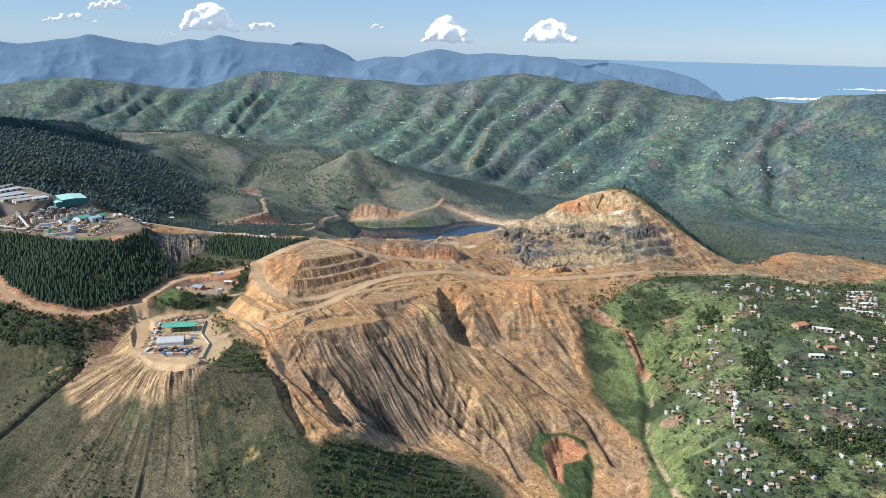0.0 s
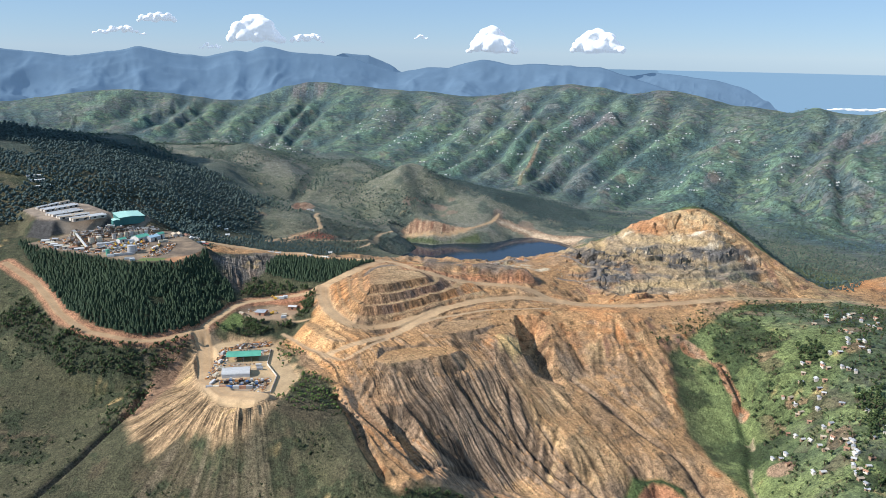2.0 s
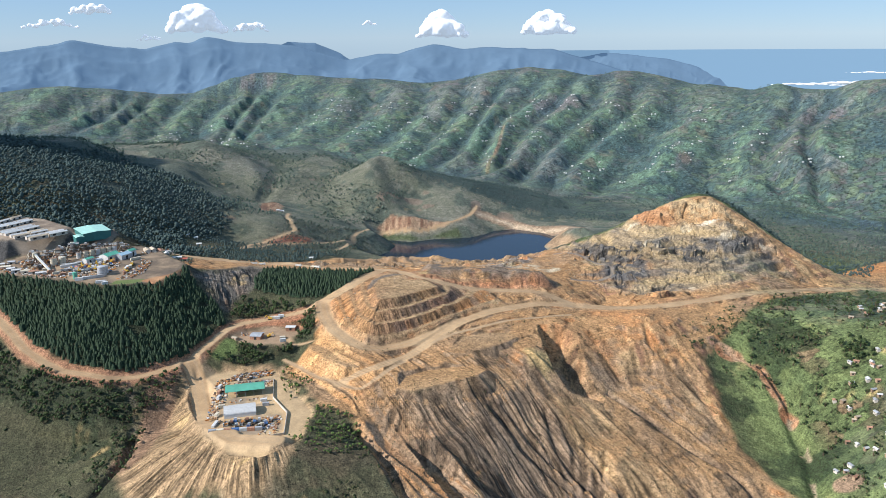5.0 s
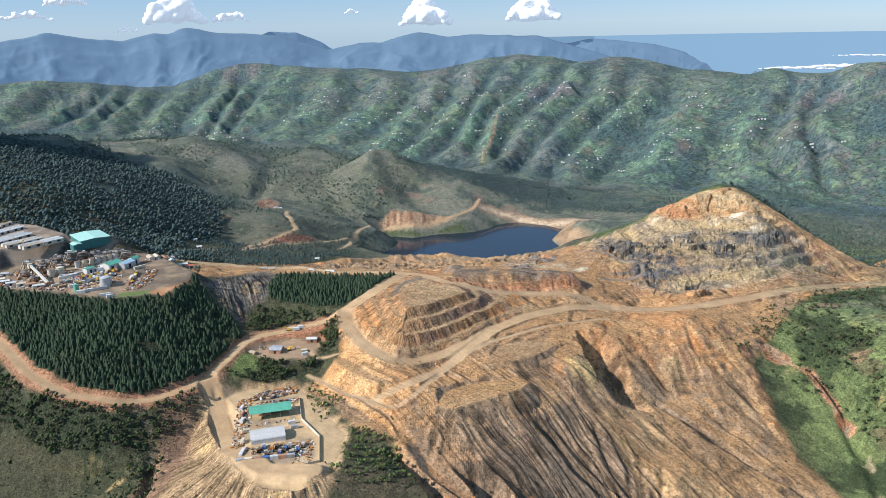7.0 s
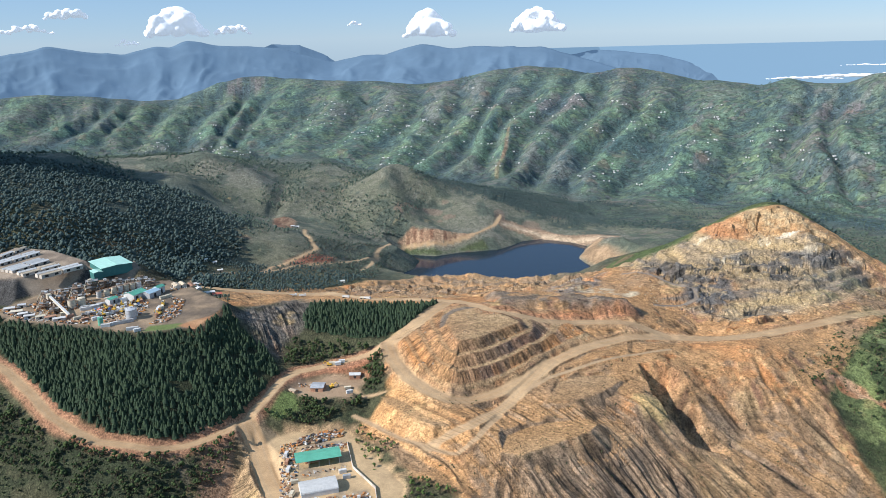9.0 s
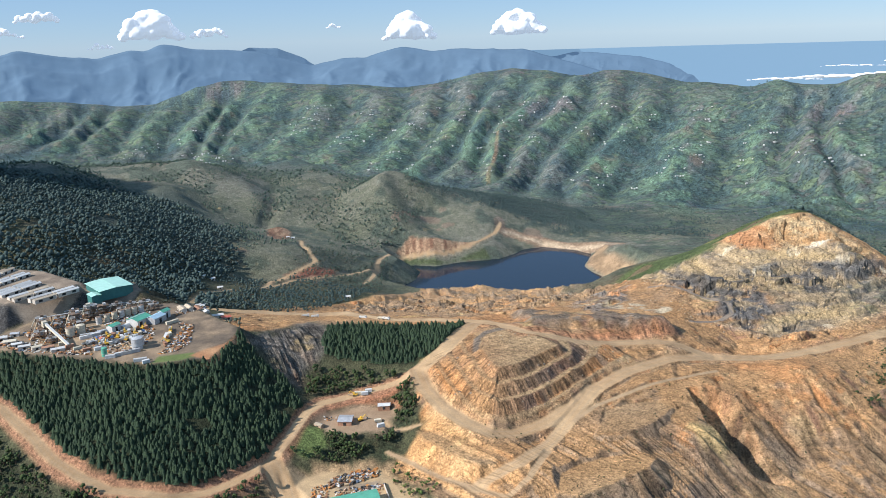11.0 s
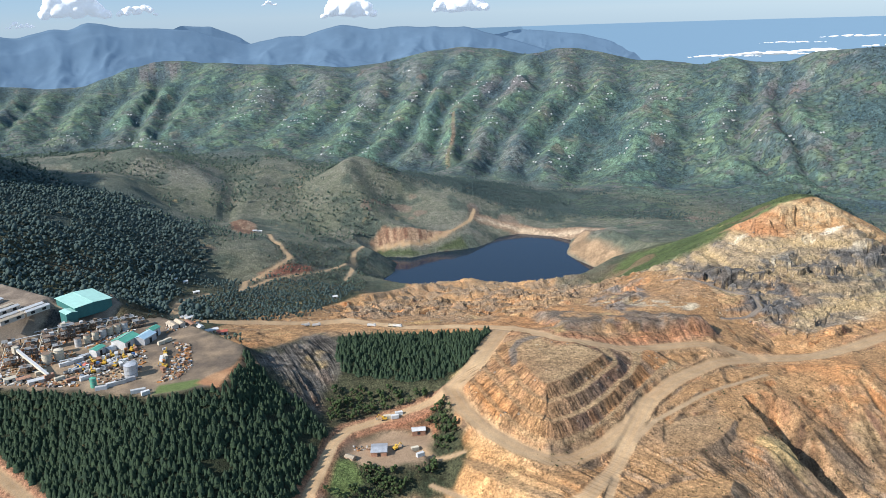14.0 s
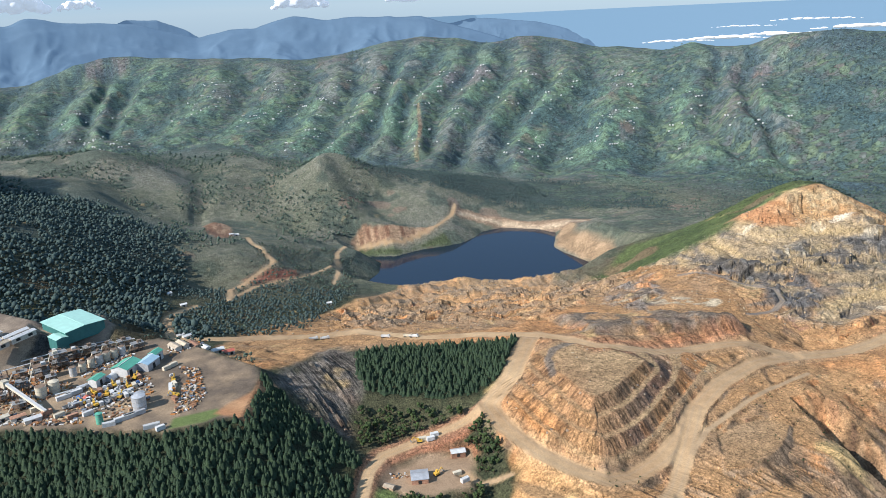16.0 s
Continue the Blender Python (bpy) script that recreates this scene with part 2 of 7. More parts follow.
# ---- landforms: spot heights (x, y, z) of the country, group by group ----
SPOTS = {
    "west_slope": [(-301, 597, 111), (-328, 695, 118), (-370, 677, 109), (-406, 746, 161), (-363, 723, 144), (-419, 720, 136),
                   (-454, 755, 153), (-361, 719, 146), (-311, 703, 116), (-337, 753, 152), (-324, 754, 152), (-284, 752, 133),
                   (-480, 690, 120), (-560, 740, 140), (-400, 600, 92), (-340, 530, 88), (-450, 480, 78)],
    "yard_spur": [(-223, 596, 138), (-167, 609, 132), (-246, 579, 112), (-144, 545, 101), (-193, 552, 101), (-207, 662, 137),
                  (-252, 746, 133), (-215, 746, 134), (-246, 707, 135), (-135, 658, 127), (-158, 659, 131), (-129, 555, 118),
                  (-92, 586, 119), (-110, 586, 119), (-77, 572, 111), (-270, 660, 132), (-188, 694, 135), (-60, 520, 78),
                  (-190, 490, 72), (-250, 510, 82), (-257, 800, 148), (-226, 805, 148), (-215, 770, 138)],
    "waste_slope": [(32, 657, 93), (81, 643, 78), (112, 736, 103), (136, 625, 62), (-7, 634, 76), (181, 698, 68), (59, 759, 112),
                    (136, 673, 80), (90, 625, 61), (-95, 695, 138), (-46, 675, 115), (204, 729, 80), (0, 755, 138), (3, 811, 150),
                    (-64, 752, 149), (-111, 708, 145), (-151, 685, 143), (-180, 736, 148), (121, 778, 122), (169, 811, 118),
                    (97, 833, 150), (166, 821, 131), (-40, 615, 82), (60, 560, 55), (170, 560, 54)],
    "pit_hill": [(17, 891, 158), (-120, 824, 177), (-140, 884, 180), (-102, 837, 179), (-159, 799, 170), (-130, 774, 151),
                 (-145, 783, 160), (-40, 852, 159), (-85, 809, 157), (11, 898, 166), (104, 908, 144), (14, 860, 155), (175, 931, 142),
                 (191, 1011, 161), (80, 982, 158), (78, 892, 137), (129, 873, 143), (189, 992, 164), (125, 1005, 166),
                 (-201, 824, 160), (-185, 833, 168), (-198, 788, 152), (-157, 893, 178), (-60, 960, 158), (-120, 960, 160)],
    "peak": [(211, 1095, 185), (233, 1105, 202), (257, 1055, 189), (208, 1101, 194), (245, 1112, 206), (250, 1150, 203), (280, 1200, 185), (330, 1250, 150),
             (310, 1075, 172), (345, 1030, 146), (180, 1150, 172), (155, 1129, 175), (130, 1172, 146), (85, 1205, 122), (420, 1180, 90), (260, 1320, 100), (204, 1104, 202)],
    "east_bench": [(253, 759, 121), (257, 651, 109), (228, 577, 101), (341, 743, 141), (314, 788, 147), (306, 678, 121), (200, 627, 69),
                   (279, 583, 95), (243, 674, 104), (201, 722, 79), (328, 980, 128), (367, 945, 133), (400, 1075, 106), (440, 1042, 124), (420, 820, 140), (480, 700, 122),
                   (400, 600, 98), (550, 900, 130), (493, 1090, 127), (565, 1085, 124), (625, 1070, 112), (470, 1000, 113), (540, 1000, 112), (560, 1180, 80), (740, 1050, 70), (650, 750, 120), (330, 480, 80)],
    "forest_ridge": [(-441, 806, 172), (-377, 800, 183), (-408, 840, 188), (-471, 883, 188), (-374, 807, 183), (-328, 809, 168),
                     (-466, 854, 180), (-343, 867, 187), (-335, 878, 182), (-325, 875, 180), (-382, 935, 184), (-441, 920, 196),
                     (-406, 892, 193), (-279, 891, 172), (-279, 853, 158), (-262, 855, 158), (-245, 887, 172), (-560, 880, 185), (-640, 830, 170)],
    "plant_side": [(-507, 1225, 172), (-594, 1190, 210), (-546, 1157, 184), (-453, 1199, 146), (-284, 1142, 118), (-200, 1163, 106),
                   (-226, 1240, 98), (-400, 1330, 100), (-700, 1100, 228), (-330, 1040, 150), (-240, 1020, 150), (-480, 1020, 178), (-620, 1000, 200)],
    "lake_banks": [(-185, 1266, 84), (-100, 1200, 92), (0, 1190, 96), (70, 1220, 92), (136, 1308, 103), (130, 1335, 98), (20, 1640, 46), (34, 1610, 47),
                   (150, 1480, 76), (153, 1457, 83), (180, 1420, 80), (-114, 1588, 76), (-14, 1684, 74), (-225, 1569, 69), (-326, 1445, 110), (-274, 1422, 77),
                   (-357, 1397, 117), (100, 1640, 48), (148, 1787, 58)],
    "middle_hills": [(-420, 1664, 95), (-198, 1825, 163), (-200, 1788, 157), (-240, 1830, 153), (-190, 1925, 128), (-140, 1850, 142), (-265, 1885, 138), (-602, 1813, 172), (-524, 1732, 141), (-540, 1541, 160), (-590, 1886, 190),
                     (-430, 1850, 126), (-455, 1990, 140), (-647, 1490, 197), (-925, 1882, 173), (-409, 2184, 152), (-330, 2110, 128), (-13, 1799, 108), (-34, 1955, 92), (-280, 1740, 118), (-120, 1740, 92),
                     (-800, 1500, 240), (-1000, 1500, 270), (-1200, 1900, 230), (-794, 2175, 158), (-1100, 2300, 120), (-700, 2350, 70), (-300, 2330, 45), (100, 2050, 50), (300, 1900, 42), (300, 1600, 60)],
    "far_ridge": [(154, 2127, 34), (453, 2100, 24), (78, 2373, 56), (613, 2324, 108), (998, 2355, 160), (164, 2657, 134), (935, 2567, 242), (553, 2220, 87), (-787, 3543, 189), (892, 2188, 159), (826, 1919, 33), (692, 2123, 42),
                  (621, 2473, 137), (405, 2269, 54), (-153, 2919, 122), (-353, 2750, 76), (-998, 3112, 70), (920, 2636, 233),
                  (-969, 3706, 220), (-492, 3404, 211), (1062, 2362, 198), (772, 2054, 104), (590, 2411, 129), (587, 1815, 57), (340, 2330, 62)],
    "crest_west": [(-1844, 3436, 200), (-1741, 3487, 217), (-1596, 3558, 222), (-1444, 3618, 205), (-1355, 3653, 192), (-1240, 3686, 175), (-1142, 3669, 173), (-1042, 3652, 206), (-930, 3634, 245),
                   (-809, 3612, 265), (-750, 3602, 257), (-634, 3582, 248), (-518, 3561, 245), (-449, 3545, 235), (-333, 3519, 242), (-198, 3485, 229), (-109, 3457, 223), (-20, 3428, 231)],
    "crest_east": [(88, 3389, 253), (193, 3341, 278), (294, 3294, 289), (410, 3226, 282), (520, 3157, 255), (589, 3107, 279), (656, 3057, 281), (720, 3005, 266), (786, 2937, 238), (859, 2851, 242),
                   (907, 2782, 225), (945, 2724, 229), (994, 2642, 256), (1048, 2591, 240), (1093, 2562, 234), (1142, 2462, 268), (1163, 2421, 271), (1223, 2295, 289)],
    "crest_ends": [(1450, 2000, 270), (1000, 1700, 60), (1300, 1300, 60), (-1600, 2900, 90)],
    "outer_land": [(0, 250, 40), (-350, 330, 50), (350, 280, 55), (-700, 450, 80), (700, 450, 80), (0, -400, 30), (-900, 0, 60), (900, 0, 60),
                   (-900, 800, 170), (1000, 800, 70), (-1400, 1300, 200), (0, 4300, 60), (-1200, 4400, 60), (900, 3900, 60), (1700, 2900, 60),
                   (-2600, 3300, 120), (-2400, 1800, 180), (2300, 1500, 60), (-1800, -1200, 60), (1800, -1200, 60), (0, -2500, 60)],
}


def hash_grid(ix, iy, seed):
    """A number from 0 to 1 for each whole-numbered place."""
    h = (ix.astype(np.int64) * 374761393 + iy.astype(np.int64) * 668265263 + seed * 974634777) & 0x7FFFFFFF
    h = ((h ^ (h >> 13)) * 1274126177) & 0x7FFFFFFF
    h = ((h ^ (h >> 15)) * 1103515245 + 12345) & 0x7FFFFFFF
    return ((h ^ (h >> 16)) & 0xFFFF) / 65535.0


def soft_noise(x, y, size, seed=0):
    """Smooth noise from -1 to 1 with bumps about `size` metres wide."""
    u, v = np.asarray(x) / size, np.asarray(y) / size
    iu, iv = np.floor(u), np.floor(v)
    fu, fv = u - iu, v - iv
    fu, fv = fu * fu * fu * (fu * (fu * 6 - 15) + 10), fv * fv * fv * (fv * (fv * 6 - 15) + 10)
    a, b = hash_grid(iu, iv, seed), hash_grid(iu + 1, iv, seed)
    c, d = hash_grid(iu, iv + 1, seed), hash_grid(iu + 1, iv + 1, seed)
    return 2 * ((a * (1 - fu) + b * fu) * (1 - fv) + (c * (1 - fu) + d * fu) * fv) - 1


def many_noise(x, y, size, octaves, seed=0, gain=0.5):
    out, amp, total = 0.0, 1.0, 0.0
    for k in range(octaves):
        out = out + amp * soft_noise(x + 37.7 * k, y - 91.3 * k, size / 2 ** k, seed + k)
        total, amp = total + amp, amp * gain
    return out / total


def spur_noise(x, y, size, octaves, seed=0):
    """Sharp crests and round hollows, 0 to 1."""
    out, amp, total = 0.0, 1.0, 0.0
    for k in range(octaves):
        out = out + amp * (1 - np.abs(soft_noise(x + 17.1 * k, y + 53.9 * k, size / 2 ** k, seed + k)) * 1.6).clip(0, 1)
        total, amp = total + amp, amp * 0.5
    return out / total


def smooth(a, b, v):
    w = np.clip((v - a) / (b - a), 0, 1)
    return w * w * (3 - 2 * w)


def from_line(x, y, line, closed=False):
    """Distance in the plan from a line of points, and how far along it (0 to 1) the nearest place is."""
    best, along = np.full(np.shape(x), 1e9), np.zeros(np.shape(x))
    pts = [tuple(p[:2]) for p in line] + ([tuple(line[0][:2])] if closed else [])
    n = len(pts) - 1
    for i in range(n):
        (ax, ay), (bx, by) = pts[i], pts[i + 1]
        dx, dy = bx - ax, by - ay
        w = np.clip(((x - ax) * dx + (y - ay) * dy) / (dx * dx + dy * dy + 1e-9), 0, 1)
        d = np.hypot(x - ax - w * dx, y - ay - w * dy)
        near = d < best
        best, along = np.where(near, d, best), np.where(near, (i + w) / n, along)
    return best, along


def inside(x, y, area):
    """Signed distance from the edge of an area, positive inside."""
    d, _ = from_line(x, y, area, True)
    odd = np.zeros(np.shape(x), bool)
    for (ax, ay), (bx, by) in zip(area, area[1:] + area[:1]):
        cross = (ay > y) != (by > y)
        odd ^= cross & (x < (bx - ax) * (y - ay) / (by - ay + 1e-12) + ax)
    return np.where(odd, d, -d)


class Surface:
    """A smooth sheet through the spot heights."""
    def __init__(self, spots, soft):
        p = np.array([q for group in spots.values() for q in group], float)
        self.p, self.soft = p[:, :2], soft
        n = len(p)
        k = np.sqrt(((self.p[:, None] - self.p[None]) ** 2).sum(2) + soft ** 2)
        base = np.c_[np.ones(n), self.p / 1000]
        m = np.block([[-k / 1000 + np.eye(n) * 0.003, base], [base.T, np.zeros((3, 3))]])
        self.w = np.linalg.solve(m, np.r_[p[:, 2], np.zeros(3)])

    def __call__(self, x, y):
        x, y = np.asarray(x, float), np.asarray(y, float)
        flat, out = np.c_[x.ravel(), y.ravel()], np.empty(x.size)
        n = len(self.p)
        for i in range(0, len(flat), 20000):
            q = flat[i:i + 20000]
            k = np.sqrt((q[:, 0, None] - self.p[:, 0]) ** 2 + (q[:, 1, None] - self.p[:, 1]) ** 2 + self.soft ** 2)
            out[i:i + 20000] = -k @ self.w[:n] / 1000 + self.w[n] + q @ self.w[n + 1:] / 1000
        return out.reshape(x.shape)


# ---- the plan of the land: areas and lines (x, y) ----
base_sheet = Surface(SPOTS, 8.0)
LAKE_LEVEL = 40.0
LAKE = [(-183, 1576), (-134, 1559), (-95, 1575), (-42, 1582), (-21, 1587), (8, 1612), (28, 1637), (66, 1646), (117, 1613), (137, 1582),
        (105, 1511), (109, 1479), (128, 1415), (122, 1385), (65, 1372), (25, 1338), (-50, 1362), (-90, 1380), (-150, 1376), (-190, 1415),
        (-200, 1452), (-173, 1489), (-162, 1531)]
PINES_WEST = [(-560, 900), (-492, 823), (-446, 770), (-396, 737), (-355, 731), (-330, 738), (-308, 755), (-296, 780), (-287, 811), (-297, 838),
              (-320, 856), (-343, 889), (-354, 860), (-363, 836), (-394, 836), (-437, 861), (-490, 878)]
PINES_EAST = [(-273, 936), (-254, 940), (-221, 930), (-187, 920), (-155, 912), (-172, 880), (-188, 864), (-205, 857), (-227, 860), (-244, 869),
              (-263, 876), (-274, 882), (-277, 900)]
BARE_SLOPE = [(-224, 753), (-187, 689), (-156, 663), (-134, 604), (-113, 564), (-94, 554), (-61, 570), (-8, 603), (39, 589), (69, 545), (160, 545),
              (178, 625), (158, 670), (148, 709), (141, 747), (143, 772), (143, 795), (161, 814), (181, 835), (199, 860), (225, 890), (300, 925), (387, 962), (443, 925), (480, 950), (560, 1000),
              (640, 1050), (600, 1105), (500, 1120), (425, 1090), (385, 1040), (345, 1035), (300, 1075), (258, 1122), (235, 1118), (200, 1108), (165, 1128), (138, 1090), (100, 1102), (62, 1122), (20, 1130),
              (0, 1230), (25, 1335), (-50, 1360), (-90, 1378), (-150, 1374), (-185, 1300), (-284, 1160), (-350, 1060), (-372, 948), (-344, 895),
              (-300, 940), (-254, 944)]
BARE_WEST = [(-254, 944), (-187, 923), (-152, 914), (-180, 857), (-200, 838), (-205, 810), (-198, 785), (-224, 753)]
BARE_MINE = BARE_SLOPE + BARE_WEST[1:-1]
FAN = [(-303, 752), (-313, 714), (-318, 664), (-324, 636), (-306, 604), (-286, 584), (-266, 592), (-250, 596), (-228, 578), (-205, 586), (-198, 608),
       (-194, 630), (-190, 690), (-222, 730), (-226, 760), (-260, 770)]
YARD = [(-300, 750), (-292, 714), (-263, 645), (-240, 618), (-217, 610), (-196, 632), (-192, 680), (-210, 716), (-232, 755), (-268, 760)]
PIT = [(40, 1150), (60, 1000), (40, 940), (120, 900), (230, 930), (330, 985), (300, 1060), (255, 1105), (200, 1100), (150, 1125), (100, 1130)]
SLATE = [(59, 1061), (107, 1060), (131, 1029), (181, 1042), (239, 1037), (287, 1042), (252, 997), (193, 989), (145, 988), (119, 956), (70, 936), (95, 969), (72, 1019)]
SLATE_BANK = [(-110, 985), (-58, 962), (17, 915), (24, 897), (-22, 896), (-108, 899)]
SLATE_LOW = [(-28, 1040), (10, 1085), (35, 1073), (9, 1004), (-30, 965), (-41, 987)]
SLATE_FAN = [(-340, 884), (-314, 919), (-289, 941), (-272, 930), (-276, 897), (-281, 869), (-292, 838), (-315, 859)]
CRAG = [(80, 930), (92, 968), (118, 984), (134, 970), (120, 944), (100, 930)]
CLIFF_EAST = [(92, 886), (108, 912), (136, 918), (190, 934), (186, 922), (150, 905), (118, 896)]
SHORE = [(-185, 1300), (-284, 1160), (-270, 1040), (-200, 1015), (-110, 990), (-30, 1040), (40, 1090), (60, 1215), (40, 1330), (-50, 1358), (-150, 1372)]
RED_BANK = [(-130, 895), (-84, 888), (-13, 899), (24, 899), (5, 882), (-71, 869), (-120, 865)]
PEAK_FACE = [(151, 1129), (201, 1112), (240, 1118), (258, 1118), (275, 1080), (284, 1044), (198, 1068), (163, 1084)]
PEAK_GREEN = [(20, 1225), (22, 1118), (62, 1112), (102, 1092), (135, 1080), (158, 1122), (175, 1140), (230, 1125), (260, 1125), (280, 1200), (158, 1260), (120, 1290)]
PROMONTORY = [(145, 1578), (172, 1560), (182, 1500), (172, 1430), (150, 1392), (124, 1384), (128, 1415), (109, 1479), (105, 1511)]
PLANT_PAD = [(-540, 884), (-486, 856), (-450, 845), (-391, 824), (-352, 829), (-342, 865), (-340, 890), (-378, 936), (-409, 966), (-445, 962), (-490, 955), (-520, 930)]
CAMP_FLAT = [(-275, 815), (-249, 822), (-222, 818), (-222, 801), (-230, 786), (-252, 781), (-267, 790), (-280, 800)]
LAWN = [(-296, 772), (-289, 793), (-273, 796), (-268, 777), (-282, 765)]
LAKE_SLOPE = [(-188, 1585), (-119, 1568), (-48, 1600), (-40, 1584), (-95, 1577), (-134, 1560), (-183, 1577), (-205, 1560)]
CUT_NORTH = [(-200, 1590), (-174, 1618), (-102, 1610), (-58, 1630), (-70, 1598), (-125, 1584)]
CUT_WEST = [(-416, 1600), (-398, 1660), (-374, 1610), (-368, 1520), (-392, 1490)]
CUT_RED = [(-360, 1345), (-318, 1385), (-289, 1399), (-300, 1358), (-346, 1328)]
DARK_SHRUBS = [(-93, 548), (-61, 568), (-8, 599), (25, 575), (42, 558), (60, 480), (-87, 470)]
SCAR_EAST = [(168, 812), (182, 804), (195, 791), (199, 768), (203, 745)]
SCAR_LOW = [(89, 625), (103, 641), (115, 637), (129, 626), (122, 614), (104, 608), (103, 579), (93, 592)]
PATCH_LOW = [(75, 621), (86, 642), (111, 647), (129, 637), (132, 608), (124, 565), (100, 560), (92, 586), (84, 605)]
PLATEAU = [(-151, 874), (-138, 883), (-117, 869), (-98, 840), (-135, 810), (-146, 807), (-152, 848)]
TOE = [(-202, 850), (-197, 836), (-189, 808), (-179, 785), (-168, 768), (-150, 761), (-126, 772), (-107, 786), (-81, 811), (-51, 835), (-30, 850)]
TOE_HEIGHTS = [168, 166, 161, 157, 154, 152, 152, 154, 157, 159, 160]
TERRACES = [(-156, 876), (-138, 886), (-112, 876), (-40, 868), (-30, 850), (-51, 838), (-81, 814), (-107, 790), (-126, 777), (-150, 766), (-166, 772), (-176, 788), (-186, 808), (-194, 836), (-198, 850)]
GREY_RILLS = [(-137, 691), (-101, 691), (-49, 717), (-24, 730), (-5, 705), (14, 661), (36, 629), (-82, 558), (-90, 614), (-118, 670)]
TAN_SLOPE = [(-12, 710), (25, 724), (71, 691), (85, 636), (44, 625), (20, 659), (3, 681)]
DUMP_FACE = [(-75, 744), (-50, 754), (-31, 787), (-16, 756), (-39, 734), (-75, 734)]
SPECKLED = [(36, 799), (116, 823), (109, 744), (64, 717), (39, 762)]
BARRACK_PAD = [(-604, 990), (-588, 1056), (-545, 1038), (-484, 982), (-497, 950), (-520, 930), (-562, 948)]
HALL_PAD = [(-492, 985), (-462, 1008), (-432, 988), (-446, 962), (-470, 957)]
# knolls in the hills behind the lake: x, y, height, width
KNOLLS = [(-330, 1830, -14, 55), (-150, 1890, -10, 50), (-700, 1800, -24, 80), (-800, 1700, 16, 90)]
# roads: half width in metres, then the line
ROADS = [
    (4.0, [(-545, 850), (-491, 812), (-462, 783), (-439, 757), (-416, 739), (-398, 730), (-361, 723), (-339, 730), (-322, 741), (-305, 757), (-294, 782), (-285, 809), (-274, 824),
           (-249, 832), (-221, 836), (-202, 840)]),
    (6.5, [(-139, 920), (-150, 908), (-180, 859), (-202, 840), (-198, 819), (-187, 791), (-174, 773), (-158, 759), (-143, 760), (-119, 771), (-96, 786), (-73, 810),
           (-42, 833), (0, 855), (41, 865), (92, 868), (140, 884), (197, 905), (267, 928), (339, 955), (390, 962), (460, 935)]),
    (5.0, [(-73, 810), (-99, 776), (-124, 746), (-146, 726), (-175, 715)]),
    (5.5, [(-420, 1000), (-340, 1010), (-262, 1010), (-218, 960), (-175, 940), (-139, 912), (-113, 876), (-72, 868), (-23, 877), (10, 880), (41, 866)]),
    (7.0, [(-303, 757), (-294, 741), (-284, 713), (-268, 670), (-240, 635), (-210, 626)]),
    (1.8, [(-100, 770), (-78, 789), (-49, 803), (-14, 821), (30, 838)]),
    (3.2, [(-372, 1240), (-372, 1311), (-353, 1339), (-318, 1401), (-343, 1460), (-350, 1530)]),
    (3.0, [(-375, 1250), (-346, 1320), (-290, 1368), (-233, 1458), (-228, 1510), (-218, 1540), (-186, 1590), (-125, 1582), (-60, 1612), (-20, 1655), (-5, 1690)]),
    (2.6, [(-250, 1350), (-238, 1410), (-231, 1470)]),
    (2.2, [(-228, 772), (-210, 753), (-193, 730), (-175, 714), (-157, 701), (-143, 710), (-124, 740)]),
    (2.4, [(49, 1046), (72, 1027), (85, 999), (100, 973), (97, 958), (79, 946), (50, 938)]),
    (2.2, [(-232, 800), (-222, 790), (-205, 788)]),
    (4.0, [(-400, 1190), (-420, 1120), (-415, 1060), (-405, 1010)]),
]
DAM = [(-2, 1668), (15, 1673), (72, 1648), (125, 1608), (178, 1566)]


def cells(x, y, size, seed):
    """A patchwork: two numbers from 0 to 1 for each patch, and the distance to its edge in patch widths."""
    u, v = x / size, y / size
    iu, iv = np.floor(u), np.floor(v)
    first, second = np.full(np.shape(x), 9.0), np.full(np.shape(x), 9.0)
    pick, other = np.zeros(np.shape(x)), np.zeros(np.shape(x))
    for a in (-1, 0, 1):
        for b in (-1, 0, 1):
            cu, cv = iu + a, iv + b
            d = np.hypot(cu + hash_grid(cu, cv, seed) - u, cv + hash_grid(cu, cv, seed + 1) - v)
            near = d < first
            second = np.where(near, first, np.minimum(second, d))
            pick, other = np.where(near, hash_grid(cu, cv, seed + 2), pick), np.where(near, hash_grid(cu, cv, seed + 3), other)
            first = np.where(near, d, first)
    return pick, other, second - first


def scarp(x, y, line, drop, reach):
    """Lowers the east side of a line that runs north to south."""
    ys, xs = [p[1] for p in line], [p[0] for p in line]
    side = x - np.interp(y, ys, xs)
    ends = smooth(ys[0] - 6, ys[0] + 10, y) * (1 - smooth(ys[-1] - 10, ys[-1] + 6, y))
    return -drop * ends * smooth(-1.5, 4, side) * (1 - smooth(reach * 0.4, reach, side))


def gully(x, y, line, deep, wide):
    d, _ = from_line(x, y, line)
    return -deep * np.exp(-(d / wide) ** 2)


def benches(z, step, flat, wobble):
    k = (z + wobble) / step
    f = k - np.floor(k)
    return step * (np.floor(k) + smooth(flat, 1.0, f)) - wobble


